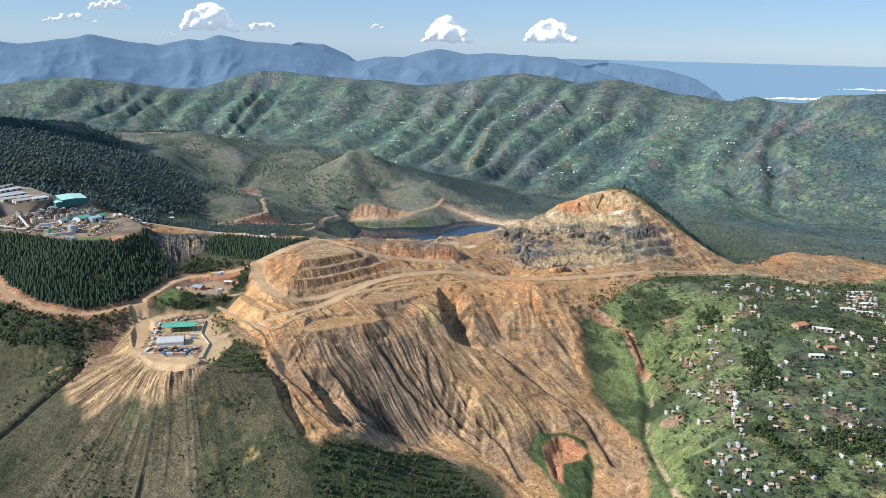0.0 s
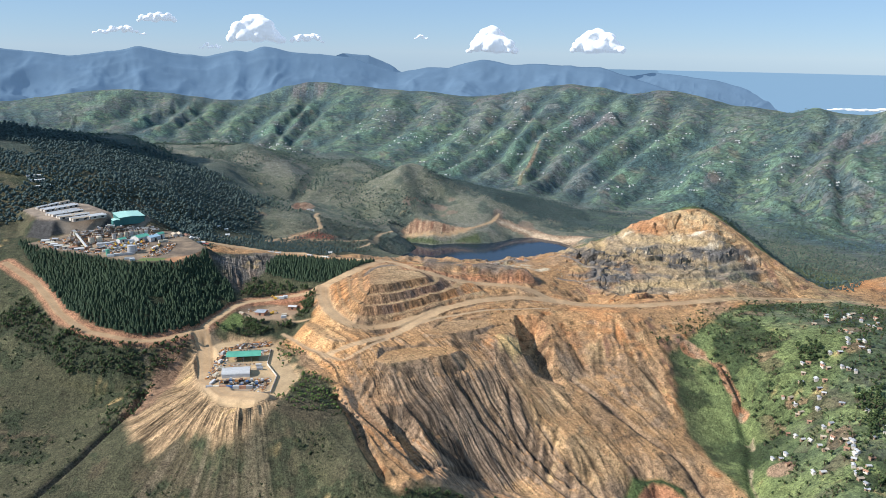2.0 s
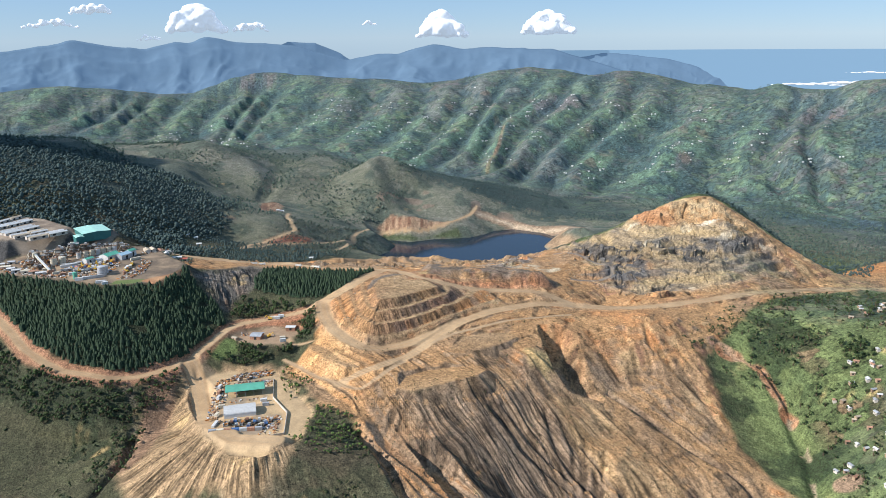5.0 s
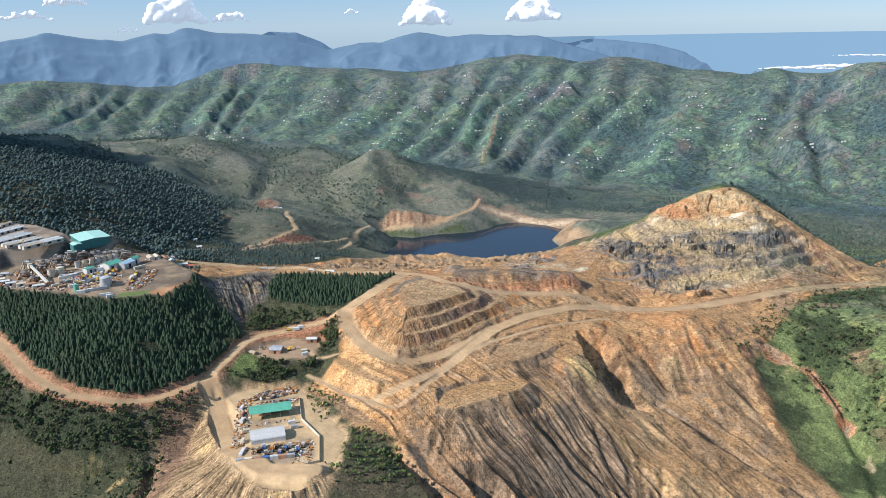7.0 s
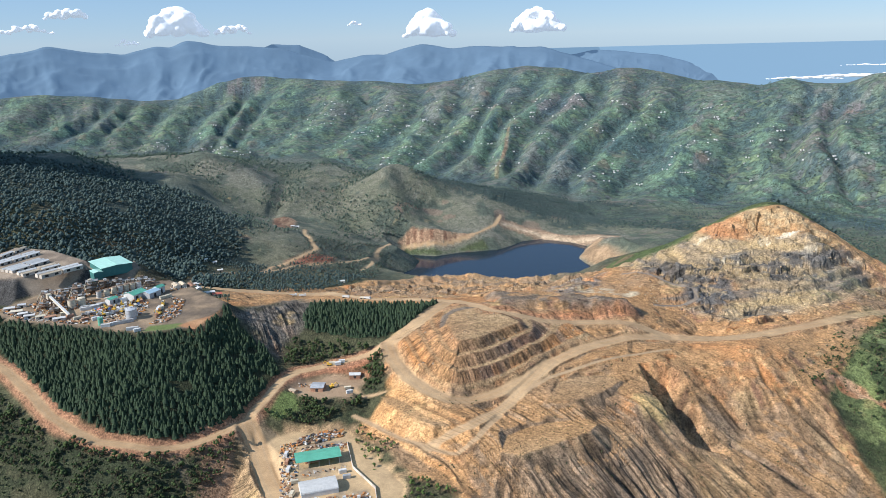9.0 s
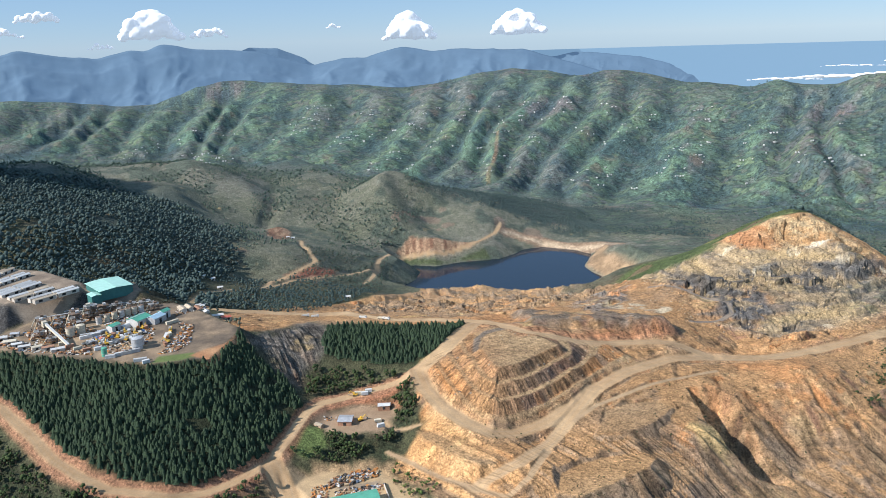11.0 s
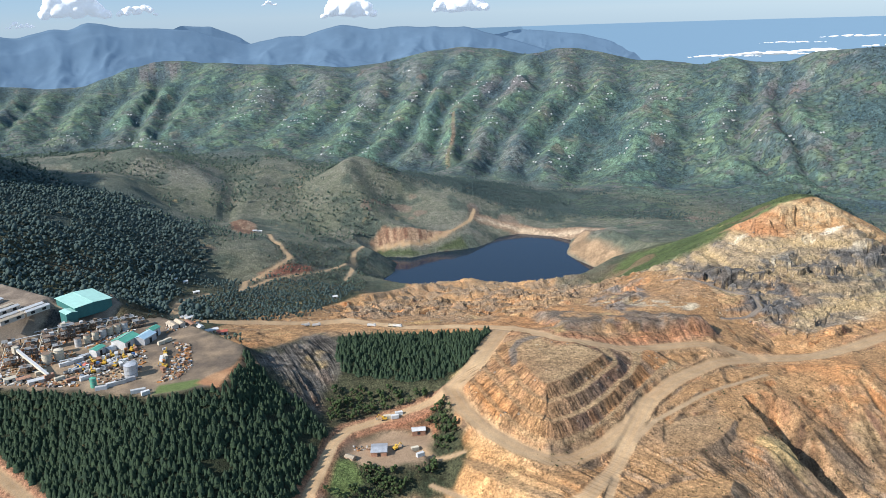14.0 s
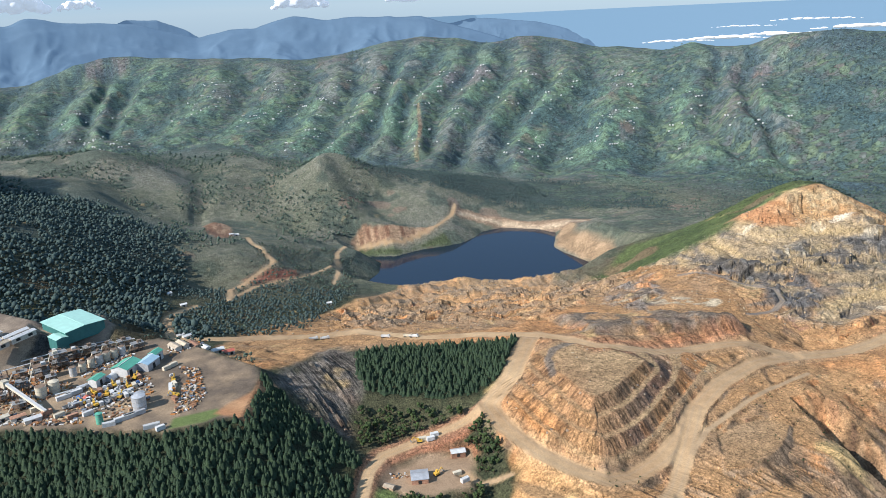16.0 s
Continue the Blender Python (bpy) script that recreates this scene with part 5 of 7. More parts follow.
gz[NEAR] -= (0.06 + 0.94 * bare) * (0.75 + 0.6 * many_noise(nx, ny, 45, 3, 205)) * (1 - 0.7 * smooth(-2, 4, inside(nx, ny, TERRACES))) * smooth(0.22, 0.55, fall) * (0.62 * runs[..., 0].clip(-0.8, 2.2) + 0.62 * runs[..., 1].clip(-0.8, 2))
run = np.zeros(gx.shape + (3,))
run[NEAR] = runs
place = np.stack([gx, gy, gz], -1)
upright = np.cross(np.gradient(place, axis=0), np.gradient(place, axis=1))
steepness = 1 - np.abs(upright[..., 2]) / (np.linalg.norm(upright, axis=-1) + 1e-9)


def sheet(name, x, y, z, closed, mat):
    rows, cols = x.shape
    i = np.arange(rows * cols).reshape(rows, cols)
    j = np.roll(i, -1, 1) if closed else i
    a, b = (i[:-1], j[:-1]) if closed else (i[:-1, :-1], i[:-1, 1:])
    c, d = (j[1:], i[1:]) if closed else (i[1:, 1:], i[1:, :-1])
    faces = np.stack([a.ravel(), d.ravel(), c.ravel(), b.ravel()], 1)
    me = bpy.data.meshes.new(name)
    me.vertices.add(rows * cols)
    me.vertices.foreach_set("co", np.stack([x, y, z], -1).astype(np.float32).ravel())
    me.loops.add(faces.size)
    me.loops.foreach_set("vertex_index", faces.astype(np.int32).ravel())
    me.polygons.add(len(faces))
    me.polygons.foreach_set("loop_start", np.arange(0, faces.size, 4, dtype=np.int32))
    me.polygons.foreach_set("use_smooth", np.ones(len(faces), bool))
    me.update(calc_edges=True)
    me.materials.append(mat)
    return me


land = sheet("ground", gx, gy, gz, True, LAND)
rough = ground_rough(gx, gy)
crisp = np.zeros(gx.shape, bool)
crisp[NEAR] = (bare > 0.5) & (rough[NEAR] > 0.2) & (steepness[NEAR] > 0.02)
land.polygons.foreach_set("use_smooth", ~crisp[:-1].ravel())
colour = land.color_attributes.new("ground", "FLOAT_COLOR", "POINT")
rgba = np.ones((gx.size, 4), np.float32)
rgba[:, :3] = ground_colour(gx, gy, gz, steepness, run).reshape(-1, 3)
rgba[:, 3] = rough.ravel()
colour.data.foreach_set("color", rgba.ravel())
fields = land.attributes.new("fields", "FLOAT", "POINT")
fields.data.foreach_set("value", field_share(gx, gy).astype(np.float32).ravel())
rills = [a.astype(np.float32) for a in wash_lines(gx, gy)]
land.attributes.new("lie", "FLOAT_VECTOR", "POINT").data.foreach_set("vector", np.stack([rills[0], rills[1], np.zeros_like(rills[0])], -1).ravel())
naked = np.zeros(gx.shape, np.float32)
naked[NEAR] = bare * smooth(0.2, 0.5, rough[NEAR])
land.attributes.new("bare", "FLOAT", "POINT").data.foreach_set("value", naked.ravel())
land.attributes.new("wash", "FLOAT", "POINT").data.foreach_set("value", rills[2].ravel())
ground = tagged(new("ground", land), "hilly open-cast mine country of grass, bare earth and forest", "terrain", kind="structure")

bm = bmesh.new()
bm.faces.new([bm.verts.new((x, y, LAKE_LEVEL)) for x, y in LAKE])
bmesh.ops.recalc_face_normals(bm, faces=bm.faces)
for f in bm.faces:
    if f.normal.z < 0:
        f.normal_flip()
me = bpy.data.meshes.new("water")
bm.to_mesh(me)
me.materials.append(WATER)
tagged(new("water", me), "dark blue still water of the dammed tailings lake", "lake", kind="structure")



# ---- distant mountains and the plain, far behind everything ----
def mountain_range(name, crest, foot, deep, seed, label):
    """A range from its crest line (x, y, z): spurs run down towards the valley."""
    p = np.array(crest, float)
    run = np.r_[0, np.cumsum(np.hypot(*np.diff(p[:, :2], axis=0).T))]
    s = np.linspace(0, run[-1], 520)
    cx, cy, cz = (np.interp(s, run, p[:, k]) for k in range(3))
    kern = np.hanning(9) / np.hanning(9).sum()
    cz = np.convolve(np.pad(cz, 4, mode="edge"), kern, "valid") + 7 * many_noise(s, s * 0, 130, 4, seed)
    v = np.linspace(0, 1, 60)[:, None]
    out = np.hypot(cx, cy)
    nx, ny = -cx / out, -cy / out
    x, y = cx + nx * deep * v, cy + ny * deep * v
    spur = spur_noise(s[None] + 200 * v + 110 * many_noise(x, y, 300, 3, seed + 3), v * 900 + 60 * many_noise(x, y, 200, 2, seed + 4), 420, 5, seed + 5)
    z = cz * (1 - v ** 0.85) + foot * v ** 0.85 + (spur - 0.62) * 95 * np.sin(np.pi * np.clip(v * 0.8 + 0.03, 0, 1))
    back = np.stack([cx * 1.01, cy * 1.01, cz * 0 + foot], -1)[None]
    g = np.concatenate([back, np.stack([x, y, z], -1)], 0)
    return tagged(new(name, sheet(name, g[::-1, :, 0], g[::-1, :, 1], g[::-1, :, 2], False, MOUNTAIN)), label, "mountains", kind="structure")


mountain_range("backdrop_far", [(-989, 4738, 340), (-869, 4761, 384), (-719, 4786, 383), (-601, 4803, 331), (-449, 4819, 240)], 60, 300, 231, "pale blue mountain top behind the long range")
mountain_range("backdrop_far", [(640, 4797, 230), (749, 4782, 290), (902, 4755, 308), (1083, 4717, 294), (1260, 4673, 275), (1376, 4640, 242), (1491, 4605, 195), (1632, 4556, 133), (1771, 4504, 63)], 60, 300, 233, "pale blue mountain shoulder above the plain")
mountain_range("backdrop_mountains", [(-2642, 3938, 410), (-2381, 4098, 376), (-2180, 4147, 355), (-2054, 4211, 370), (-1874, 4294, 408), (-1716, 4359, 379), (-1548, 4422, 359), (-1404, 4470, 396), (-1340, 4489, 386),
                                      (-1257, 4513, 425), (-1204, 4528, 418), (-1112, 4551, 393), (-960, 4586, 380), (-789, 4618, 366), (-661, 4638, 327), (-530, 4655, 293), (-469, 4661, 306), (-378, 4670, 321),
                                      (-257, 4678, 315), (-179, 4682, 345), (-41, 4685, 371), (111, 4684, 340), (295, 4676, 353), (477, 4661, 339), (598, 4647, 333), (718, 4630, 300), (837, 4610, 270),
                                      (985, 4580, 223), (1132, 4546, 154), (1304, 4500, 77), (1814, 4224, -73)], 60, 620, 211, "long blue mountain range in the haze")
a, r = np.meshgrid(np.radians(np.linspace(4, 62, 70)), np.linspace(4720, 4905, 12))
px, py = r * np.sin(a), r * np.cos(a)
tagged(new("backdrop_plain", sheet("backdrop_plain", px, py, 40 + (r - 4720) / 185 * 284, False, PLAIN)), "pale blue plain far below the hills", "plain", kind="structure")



# ---- woods, trees and shrubs ----
def leaf_material(name, dark, light, rough=0.9):
    m, t, b = material(name, rough)
    geo = t.nodes.new("ShaderNodeNewGeometry")
    mix = t.nodes.new("ShaderNodeMix")
    mix.data_type = "RGBA"
    mix.inputs[6].default_value, mix.inputs[7].default_value = (*dark, 1), (*light, 1)
    t.links.new(geo.outputs["Random Per Island"], mix.inputs[0])
    t.links.new(times(t, mix.outputs[2], ramp(t, grain(t, 0.7, 3), 0.6, 1.4)), b.inputs["Base Color"])
    return m


NEEDLES = leaf_material("pine_needles", (0.022, 0.042, 0.026), (0.042, 0.068, 0.033))
LEAVES = leaf_material("tree_leaves", (0.026, 0.046, 0.018), (0.062, 0.090, 0.030))
BRIGHT = leaf_material("garden_leaves", (0.050, 0.088, 0.024), (0.115, 0.160, 0.045))
# these three leaf colours are blued to stand in for haze over distance
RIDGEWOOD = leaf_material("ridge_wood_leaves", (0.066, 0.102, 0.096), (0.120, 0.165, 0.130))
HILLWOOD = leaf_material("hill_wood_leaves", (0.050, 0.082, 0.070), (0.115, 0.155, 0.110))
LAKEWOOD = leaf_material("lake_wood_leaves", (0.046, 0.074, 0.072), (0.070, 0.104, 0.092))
SCRUB = leaf_material("scrub_leaves", (0.026, 0.038, 0.017), (0.062, 0.074, 0.030))
BARK = plain("bark", (0.11, 0.08, 0.055), 0.95, 0, 0.4)
rng = np.random.default_rng(7)


def ball():
    """A small round lump: points and triangles."""
    b = bmesh.new()
    bmesh.ops.create_icosphere(b, subdivisions=1, radius=1)
    v = np.array([p.co[:] for p in b.verts])
    f = np.array([[p.index for p in q.verts] for q in b.faces])
    b.free()
    return v, f


BALL = ball()


def stem(h, r, sides=5, lean=(0, 0)):
    a = np.arange(sides) * 2 * np.pi / sides
    low = np.stack([r * np.cos(a), r * np.sin(a), 0 * a - 0.5], 1)
    top = np.stack([0.35 * r * np.cos(a) + lean[0], 0.35 * r * np.sin(a) + lean[1], 0 * a + h], 1)
    f = []
    for i in range(sides):
        j = (i + 1) % sides
        f += [[i, j, sides + j], [i, sides + j, sides + i]]
    return np.r_[low, top], np.array(f)


def pine_template(r):
    """A pine 8 m high: trunk and six ragged whorls of boughs."""
    v, f = stem(5.0, 0.22)
    verts, faces, mats = [v], [f], [np.ones(len(f), int)]
    n = len(v)
    for k in range(6):
        z0, high, wide = 0.6 + 0.8 * k, 1.7 - 0.1 * k, 2.75 * (1 - k / 6.8) + 0.25
        a = np.arange(9) * 2 * np.pi / 9 + r.uniform(0, 6)
        rad = wide * np.where(np.arange(9) % 2, 0.62, 1.0) * r.uniform(0.85, 1.15, 9)
        ring = np.stack([rad * np.cos(a), rad * np.sin(a), z0 - 0.25 * rad + r.uniform(-0.15, 0.15, 9)], 1)
        verts.append(np.r_[ring, [[0, 0, z0 + high]]])
        faces.append(np.array([[n + i, n + (i + 1) % 9, n + 9] for i in range(9)]))
        mats.append(np.zeros(9, int))
        n += 10
    return np.concatenate(verts), np.concatenate(faces), np.concatenate(mats)


def crown_parts(r, lumps, wide, low, high):
    verts, faces, n = [], [], 0
    v, f = BALL
    for _ in range(lumps):
        a, d, h = r.uniform(0, 6.28), wide * math.sqrt(r.uniform(0, 1)) * 0.75, r.uniform(low, high)
        s = r.uniform(0.28, 0.5) * wide * (1.15 - 0.5 * d / wide)
        w = v * s * r.uniform(0.7, 1.3, (len(v), 1)) * (1, 1, 0.8) + (d * math.cos(a), d * math.sin(a), h)
        verts.append(w)
        faces.append(f + n)
        n += len(v)
    return np.concatenate(verts), np.concatenate(faces)


def tree_template(r, lumps=7, wide=2.6, low=2.2, high=5.2):
    """A broad tree about 6 m high: trunk, two limbs and a crown of many clumps."""
    v, f = stem(3.6, 0.25)
    v2, f2 = stem(3.9, 0.13, 3, (1.2, 0.4))
    v3, f3 = stem(3.7, 0.13, 3, (-0.9, -0.7))
    c, cf = crown_parts(r, lumps, wide, low, high)
    n1, n2, n3 = len(v), len(v) + len(v2), len(v) + len(v2) + len(v3)
    return np.r_[v, v2, v3, c], np.r_[f, f2 + n1, f3 + n2, cf + n3], np.r_[np.ones(len(f) + len(f2) + len(f3), int), np.zeros(len(cf), int)]


def bush_template(r, lumps=2, wide=1.2):
    c, f = crown_parts(r, lumps, wide, 0.15, 0.9)
    return c, f, np.zeros(len(f), int)


def array_mesh(name, v, f, mats, slot):
    me = bpy.data.meshes.new(name)
    me.vertices.add(len(v))
    me.vertices.foreach_set("co", v.astype(np.float32).ravel())
    me.loops.add(f.size)
    me.loops.foreach_set("vertex_index", f.astype(np.int32).ravel())
    me.polygons.add(len(f))
    me.polygons.foreach_set("loop_start", np.arange(0, f.size, 3, dtype=np.int32))
    me.polygons.foreach_set("material_index", mats.astype(np.int32))
    me.update(calc_edges=True)
    for s in slot:
        me.materials.append(s)
    return me


def wood(name, spots, templates, scales, slot, label, category):
    """One object of many plants at the spots (x, y), each turned and sized in its own way."""
    spots = np.asarray(spots, float)
    z = height(spots[:, 0], spots[:, 1])
    which = rng.integers(0, len(templates), len(spots))
    V, F, M, n = [], [], [], 0
    for k, (v, f, m) in enumerate(templates):
        i = np.where(which == k)[0]
        if not len(i):
            continue
        a, s = rng.uniform(0, 6.28, len(i)), rng.uniform(*scales, len(i))
        tall = s * rng.uniform(0.85, 1.25, len(i))
        x = (v[None, :, 0] * np.cos(a)[:, None] - v[None, :, 1] * np.sin(a)[:, None]) * s[:, None] + spots[i, 0, None]
        y = (v[None, :, 0] * np.sin(a)[:, None] + v[None, :, 1] * np.cos(a)[:, None]) * s[:, None] + spots[i, 1, None]
        V.append(np.stack([x, y, v[None, :, 2] * tall[:, None] + z[i, None] - 0.2], -1).reshape(-1, 3))
        F.append((f[None] + (np.arange(len(i)) * len(v))[:, None, None]).reshape(-1, 3) + n)
        M.append(np.tile(m, len(i)))
        n += len(i) * len(v)
    me = array_mesh(name, np.concatenate(V), np.concatenate(F), np.concatenate(M), slot)
    return tagged(new(name, me), label, category, kind="stuff")


def spots_in(area, spacing, jitter=0.45, margin=0.0):
    p = np.array(area, float)
    gx0, gy0 = np.meshgrid(np.arange(p[:, 0].min(), p[:, 0].max(), spacing), np.arange(p[:, 1].min(), p[:, 1].max(), spacing))
    x = gx0.ravel() + rng.uniform(-jitter, jitter, gx0.size) * spacing
    y = gy0.ravel() + rng.uniform(-jitter, jitter, gx0.size) * spacing
    k = inside(x, y, area) > margin
    return np.stack([x[k], y[k]], 1)


def keep(spots, chance):
    return spots[rng.uniform(0, 1, len(spots)) < chance]


def clear_of_roads(p, gap=1.5):
    ok = np.ones(len(p), bool)
    for half, line in ROADS:
        ok &= from_line(p[:, 0], p[:, 1], line)[0] > half + gap
    return p[ok]


PINE = [pine_template(rng) for _ in range(6)]
BROAD = [tree_template(rng, 9) for _ in range(6)]
SMALL = [tree_template(rng, 4, 2.2, 1.8, 3.8) for _ in range(5)]
FARTREE = [crown_parts(rng, 2, 3.0, 1.2, 3.4) for _ in range(6)]
FARTREE = [(v, f, np.zeros(len(f), int)) for v, f in FARTREE]
BUSH = [bush_template(rng) for _ in range(5)]

p = clear_of_roads(spots_in(PINES_WEST, 2.5, 0.85), 3)
p = p[many_noise(p[:, 0], p[:, 1], 26, 2, 301) < 0.66]
p = p[(np.hypot(p[:, 0] + 352, (p[:, 1] - 775) * 1.5) > 8) & (inside(p[:, 0], p[:, 1], PLANT_PAD) < -2)]
wood("pine_plantation", p, PINE, (0.42, 1.0), (NEEDLES, BARK), "dense dark green pine plantation on a steep hillside", "pine forest")
p = clear_of_roads(spots_in(PINES_EAST, 2.5, 0.85), 2)
wood("pine_stand", p, PINE, (0.42, 0.95), (NEEDLES, BARK), "dark green pine stand beside the haul road", "pine forest")
p = clear_of_roads(np.r_[spots_in([(-300, 770), (-262, 815), (-246, 777), (-225, 778), (-205, 800), (-204, 836), (-222, 828), (-222, 800), (-240, 772), (-262, 760)], 3.7),
                         spots_in([(-288, 832), (-282, 868), (-262, 864), (-244, 856), (-215, 845), (-215, 838), (-250, 836), (-276, 828)], 4.4)])
p = p[inside(p[:, 0], p[:, 1], CAMP_FLAT) < -1]
p = p[inside(p[:, 0], p[:, 1], LAWN) < 1]
wood("valley_trees", p, BROAD + SMALL, (0.6, 1.15), (LEAVES, BARK), "dark green broad-leaved trees round the works camp", "trees")
# shrubs on the western slopes and on the spur below the yard
p = spots_in([(-620, 880), (-492, 800), (-420, 728), (-345, 715), (-335, 600), (-340, 500), (-520, 480), (-700, 700)], 4.2)
p = p[(many_noise(p[:, 0], p[:, 1], 36, 4, 103) + 0.6 * many_noise(p[:, 0], p[:, 1], 9, 3, 105) > 0.05) & (rng.uniform(0, 1, len(p)) < 0.85) | (rng.uniform(0, 1, len(p)) < 0.10)]
q = spots_in([(-200, 606), (-165, 665), (-140, 640), (-112, 566), (-60, 560), (-20, 560), (20, 470), (-300, 470), (-300, 540)], 4.5)
q = q[many_noise(q[:, 0], q[:, 1], 32, 3, 305) > 0.16]
wood("slope_shrubs", clear_of_roads(np.r_[p, q]), BUSH, (0.7, 2.3), (SCRUB,), "scattered olive shrubs on the grass slopes", "shrubs")
p = np.r_[spots_in([(-205, 640), (-186, 690), (-160, 668), (-140, 640), (-150, 622), (-178, 612)], 3.6), spots_in([(-212, 700), (-196, 722), (-222, 760), (-228, 745)], 4)]
wood("yard_bushes", keep(p, 0.7), BUSH + SMALL, (0.6, 1.2), (BRIGHT, BARK), "light green bushes on the edge of the yard", "shrubs")
p = spots_in(DARK_SHRUBS, 3.6)
wood("gully_thicket", keep(p, 0.75), BUSH + SMALL, (0.8, 1.3), (LEAVES, BARK), "dark thicket at the foot of the waste slope", "shrubs")
p = spots_in(BARE_SLOPE[:21], 6.5)
p = p[(many_noise(p[:, 0], p[:, 1], 45, 3, 307) > 0.0)]
wood("slope_weeds", p, BUSH, (0.35, 1.15), (SCRUB,), "small weeds on the bare waste slope", "shrubs")
p = np.r_[spots_in([(-490, 790), (-430, 734), (-340, 718), (-312, 752), (-308, 735), (-318, 705), (-335, 690), (-400, 690), (-500, 750)], 3.0), spots_in([(-345, 690), (-322, 690), (-318, 640), (-334, 620), (-352, 640)], 4)]
p = p[many_noise(p[:, 0], p[:, 1], 40, 3, 327) > -0.22]
wood("roadside_thicket", clear_of_roads(keep(p, 0.85), 2), BUSH + SMALL, (0.8, 1.45), (LEAVES, BARK), "dark roadside thicket below the forest road", "shrubs")
# the eastern bench: hedges, garden trees and woods
p = spots_in([(130, 800), (170, 850), (260, 910), (420, 950), (560, 1000), (640, 760), (480, 520), (330, 470), (190, 500), (205, 640), (210, 745)], 4.4)
n = many_noise(p[:, 0], p[:, 1], 55, 3, 309)
_, _, edge = cells(p[:, 0] + 12 * many_noise(p[:, 0], p[:, 1], 36, 4, 103), p[:, 1] * 1.25, 19, 107)
n = np.maximum(n, 0.9 * many_noise(p[:, 0], p[:, 1], 30, 5, 149) + 0.02)
p = p[((n > 0.08) & (rng.uniform(0, 1, len(p)) < 0.72)) | ((edge < 0.16) & (rng.uniform(0, 1, len(p)) < 0.6)) | (rng.uniform(0, 1, len(p)) < 0.05)]
p = clear_of_roads(p, 6)
wood("village_trees", p, SMALL[:3] + BUSH, (0.5, 1.5), (LEAVES, BARK), "many small dark trees and hedges between the village fields", "trees")
p = spots_in([(150, 800), (170, 850), (260, 905), (340, 938), (340, 800), (245, 765), (218, 740), (208, 640), (196, 560), (165, 600), (160, 660), (150, 720)], 3.4)
n = 0.8 * many_noise(p[:, 0], p[:, 1], 30, 5, 149) + 0.5 * many_noise(p[:, 0], p[:, 1], 70, 3, 325) + 0.25 * smooth(790, 840, p[:, 1] - 0.25 * (p[:, 0] - 150))
p = clear_of_roads(p[((n > 0.08) & (rng.uniform(0, 1, len(p)) < 0.75)) | (rng.uniform(0, 1, len(p)) < 0.07)], 3)
wood("meadow_shrubs", p, BUSH, (0.5, 1.7), (LEAVES,), "many dark shrubs scattered over the green meadow", "shrubs")
p = np.r_[spots_in([(286, 716), (309, 712), (300, 650), (272, 645)], 5), spots_in([(304, 600), (375, 606), (372, 560), (323, 572), (298, 582)], 5.5),
          spots_in([(262, 795), (285, 792), (282, 765), (262, 768)], 5), spots_in([(255, 600), (262, 604), (292, 548), (284, 544)], 4)]
wood("village_wood", p, BROAD, (0.75, 1.2), (LEAVES, BARK), "dark clumps of tall trees beside the village", "trees")
p = np.r_[spots_in([(186, 569), (212, 559), (239, 540), (232, 520), (180, 540)], 4.5), spots_in([(268, 549), (280, 541), (270, 520), (258, 522)], 4)]
wood("banana_garden", p, SMALL + BUSH, (0.6, 1.0), (BRIGHT, BARK), "light green banana and garden plants among the huts", "shrubs")
p = spots_in([(128, 800), (135, 835), (200, 884), (260, 908), (330, 940), (330, 925), (250, 880), (190, 850), (165, 815)], 5)
wood("scrub_band", clear_of_roads(keep(p, 0.6), 4), SMALL + BUSH, (0.5, 0.9), (LEAVES, BARK), "green scrub below the haul road", "shrubs")
# hill woods
p = spots_in([(-370, 1010), (-430, 1010), (-640, 940), (-1000, 1100), (-1100, 1500), (-700, 1620), (-440, 1560), (-420, 1330), (-440, 1190)], 6.8)
n = many_noise(p[:, 0], p[:, 1], 120, 3, 311)
p = clear_of_roads(p[(n > -0.3) & (inside(p[:, 0], p[:, 1], PLANT_PAD) < -6) & (inside(p[:, 0], p[:, 1], BARRACK_PAD) < -6)], 2)
p = p[~((p[:, 0] > -560) & (p[:, 0] < -425) & (p[:, 1] > 930) & (p[:, 1] < 1010))]
wood("west_wood", p, FARTREE, (1.3, 2.3), (LAKEWOOD, BARK), "dark wood on the shaded western hills", "forest")
p = spots_in([(-470, 985), (-372, 985), (-330, 1040), (-290, 1120), (-262, 1200), (-230, 1290), (-350, 1340), (-460, 1260), (-640, 1160), (-650, 1000), (-600, 1080), (-440, 1085)], 6.0)
p = clear_of_roads(p[(many_noise(p[:, 0], p[:, 1], 60, 3, 312) > -0.28) & (inside(p[:, 0], p[:, 1], PLANT_PAD) < -6)], 3)
wood("valley_side_wood", p, FARTREE, (0.7, 1.5), (LAKEWOOD,), "dense dark wood between the plant and the lake", "forest")
p = spots_in([(-160, 1800), (60, 1715), (200, 1655), (330, 1560), (420, 1700), (300, 1950), (60, 2030), (-120, 2010)], 9)
p = p[many_noise(p[:, 0], p[:, 1], 110, 3, 313) > -0.25]
wood("lake_wood", p, FARTREE, (0.9, 1.5), (LAKEWOOD,), "dark wood behind the dam", "forest")
p = spots_in([(-1000, 1600), (-420, 1400), (-200, 1600), (-120, 1800), (-150, 2080), (-900, 2080)], 9.5)
n = many_noise(p[:, 0], p[:, 1], 70, 3, 315)
p = p[(n > 0.12) | ((hill_map(p[:, 0], p[:, 1]) < 0.22 + 0.3 * n) & (p[:, 0] > -760))]
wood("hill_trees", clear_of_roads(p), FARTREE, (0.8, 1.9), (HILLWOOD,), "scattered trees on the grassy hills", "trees")
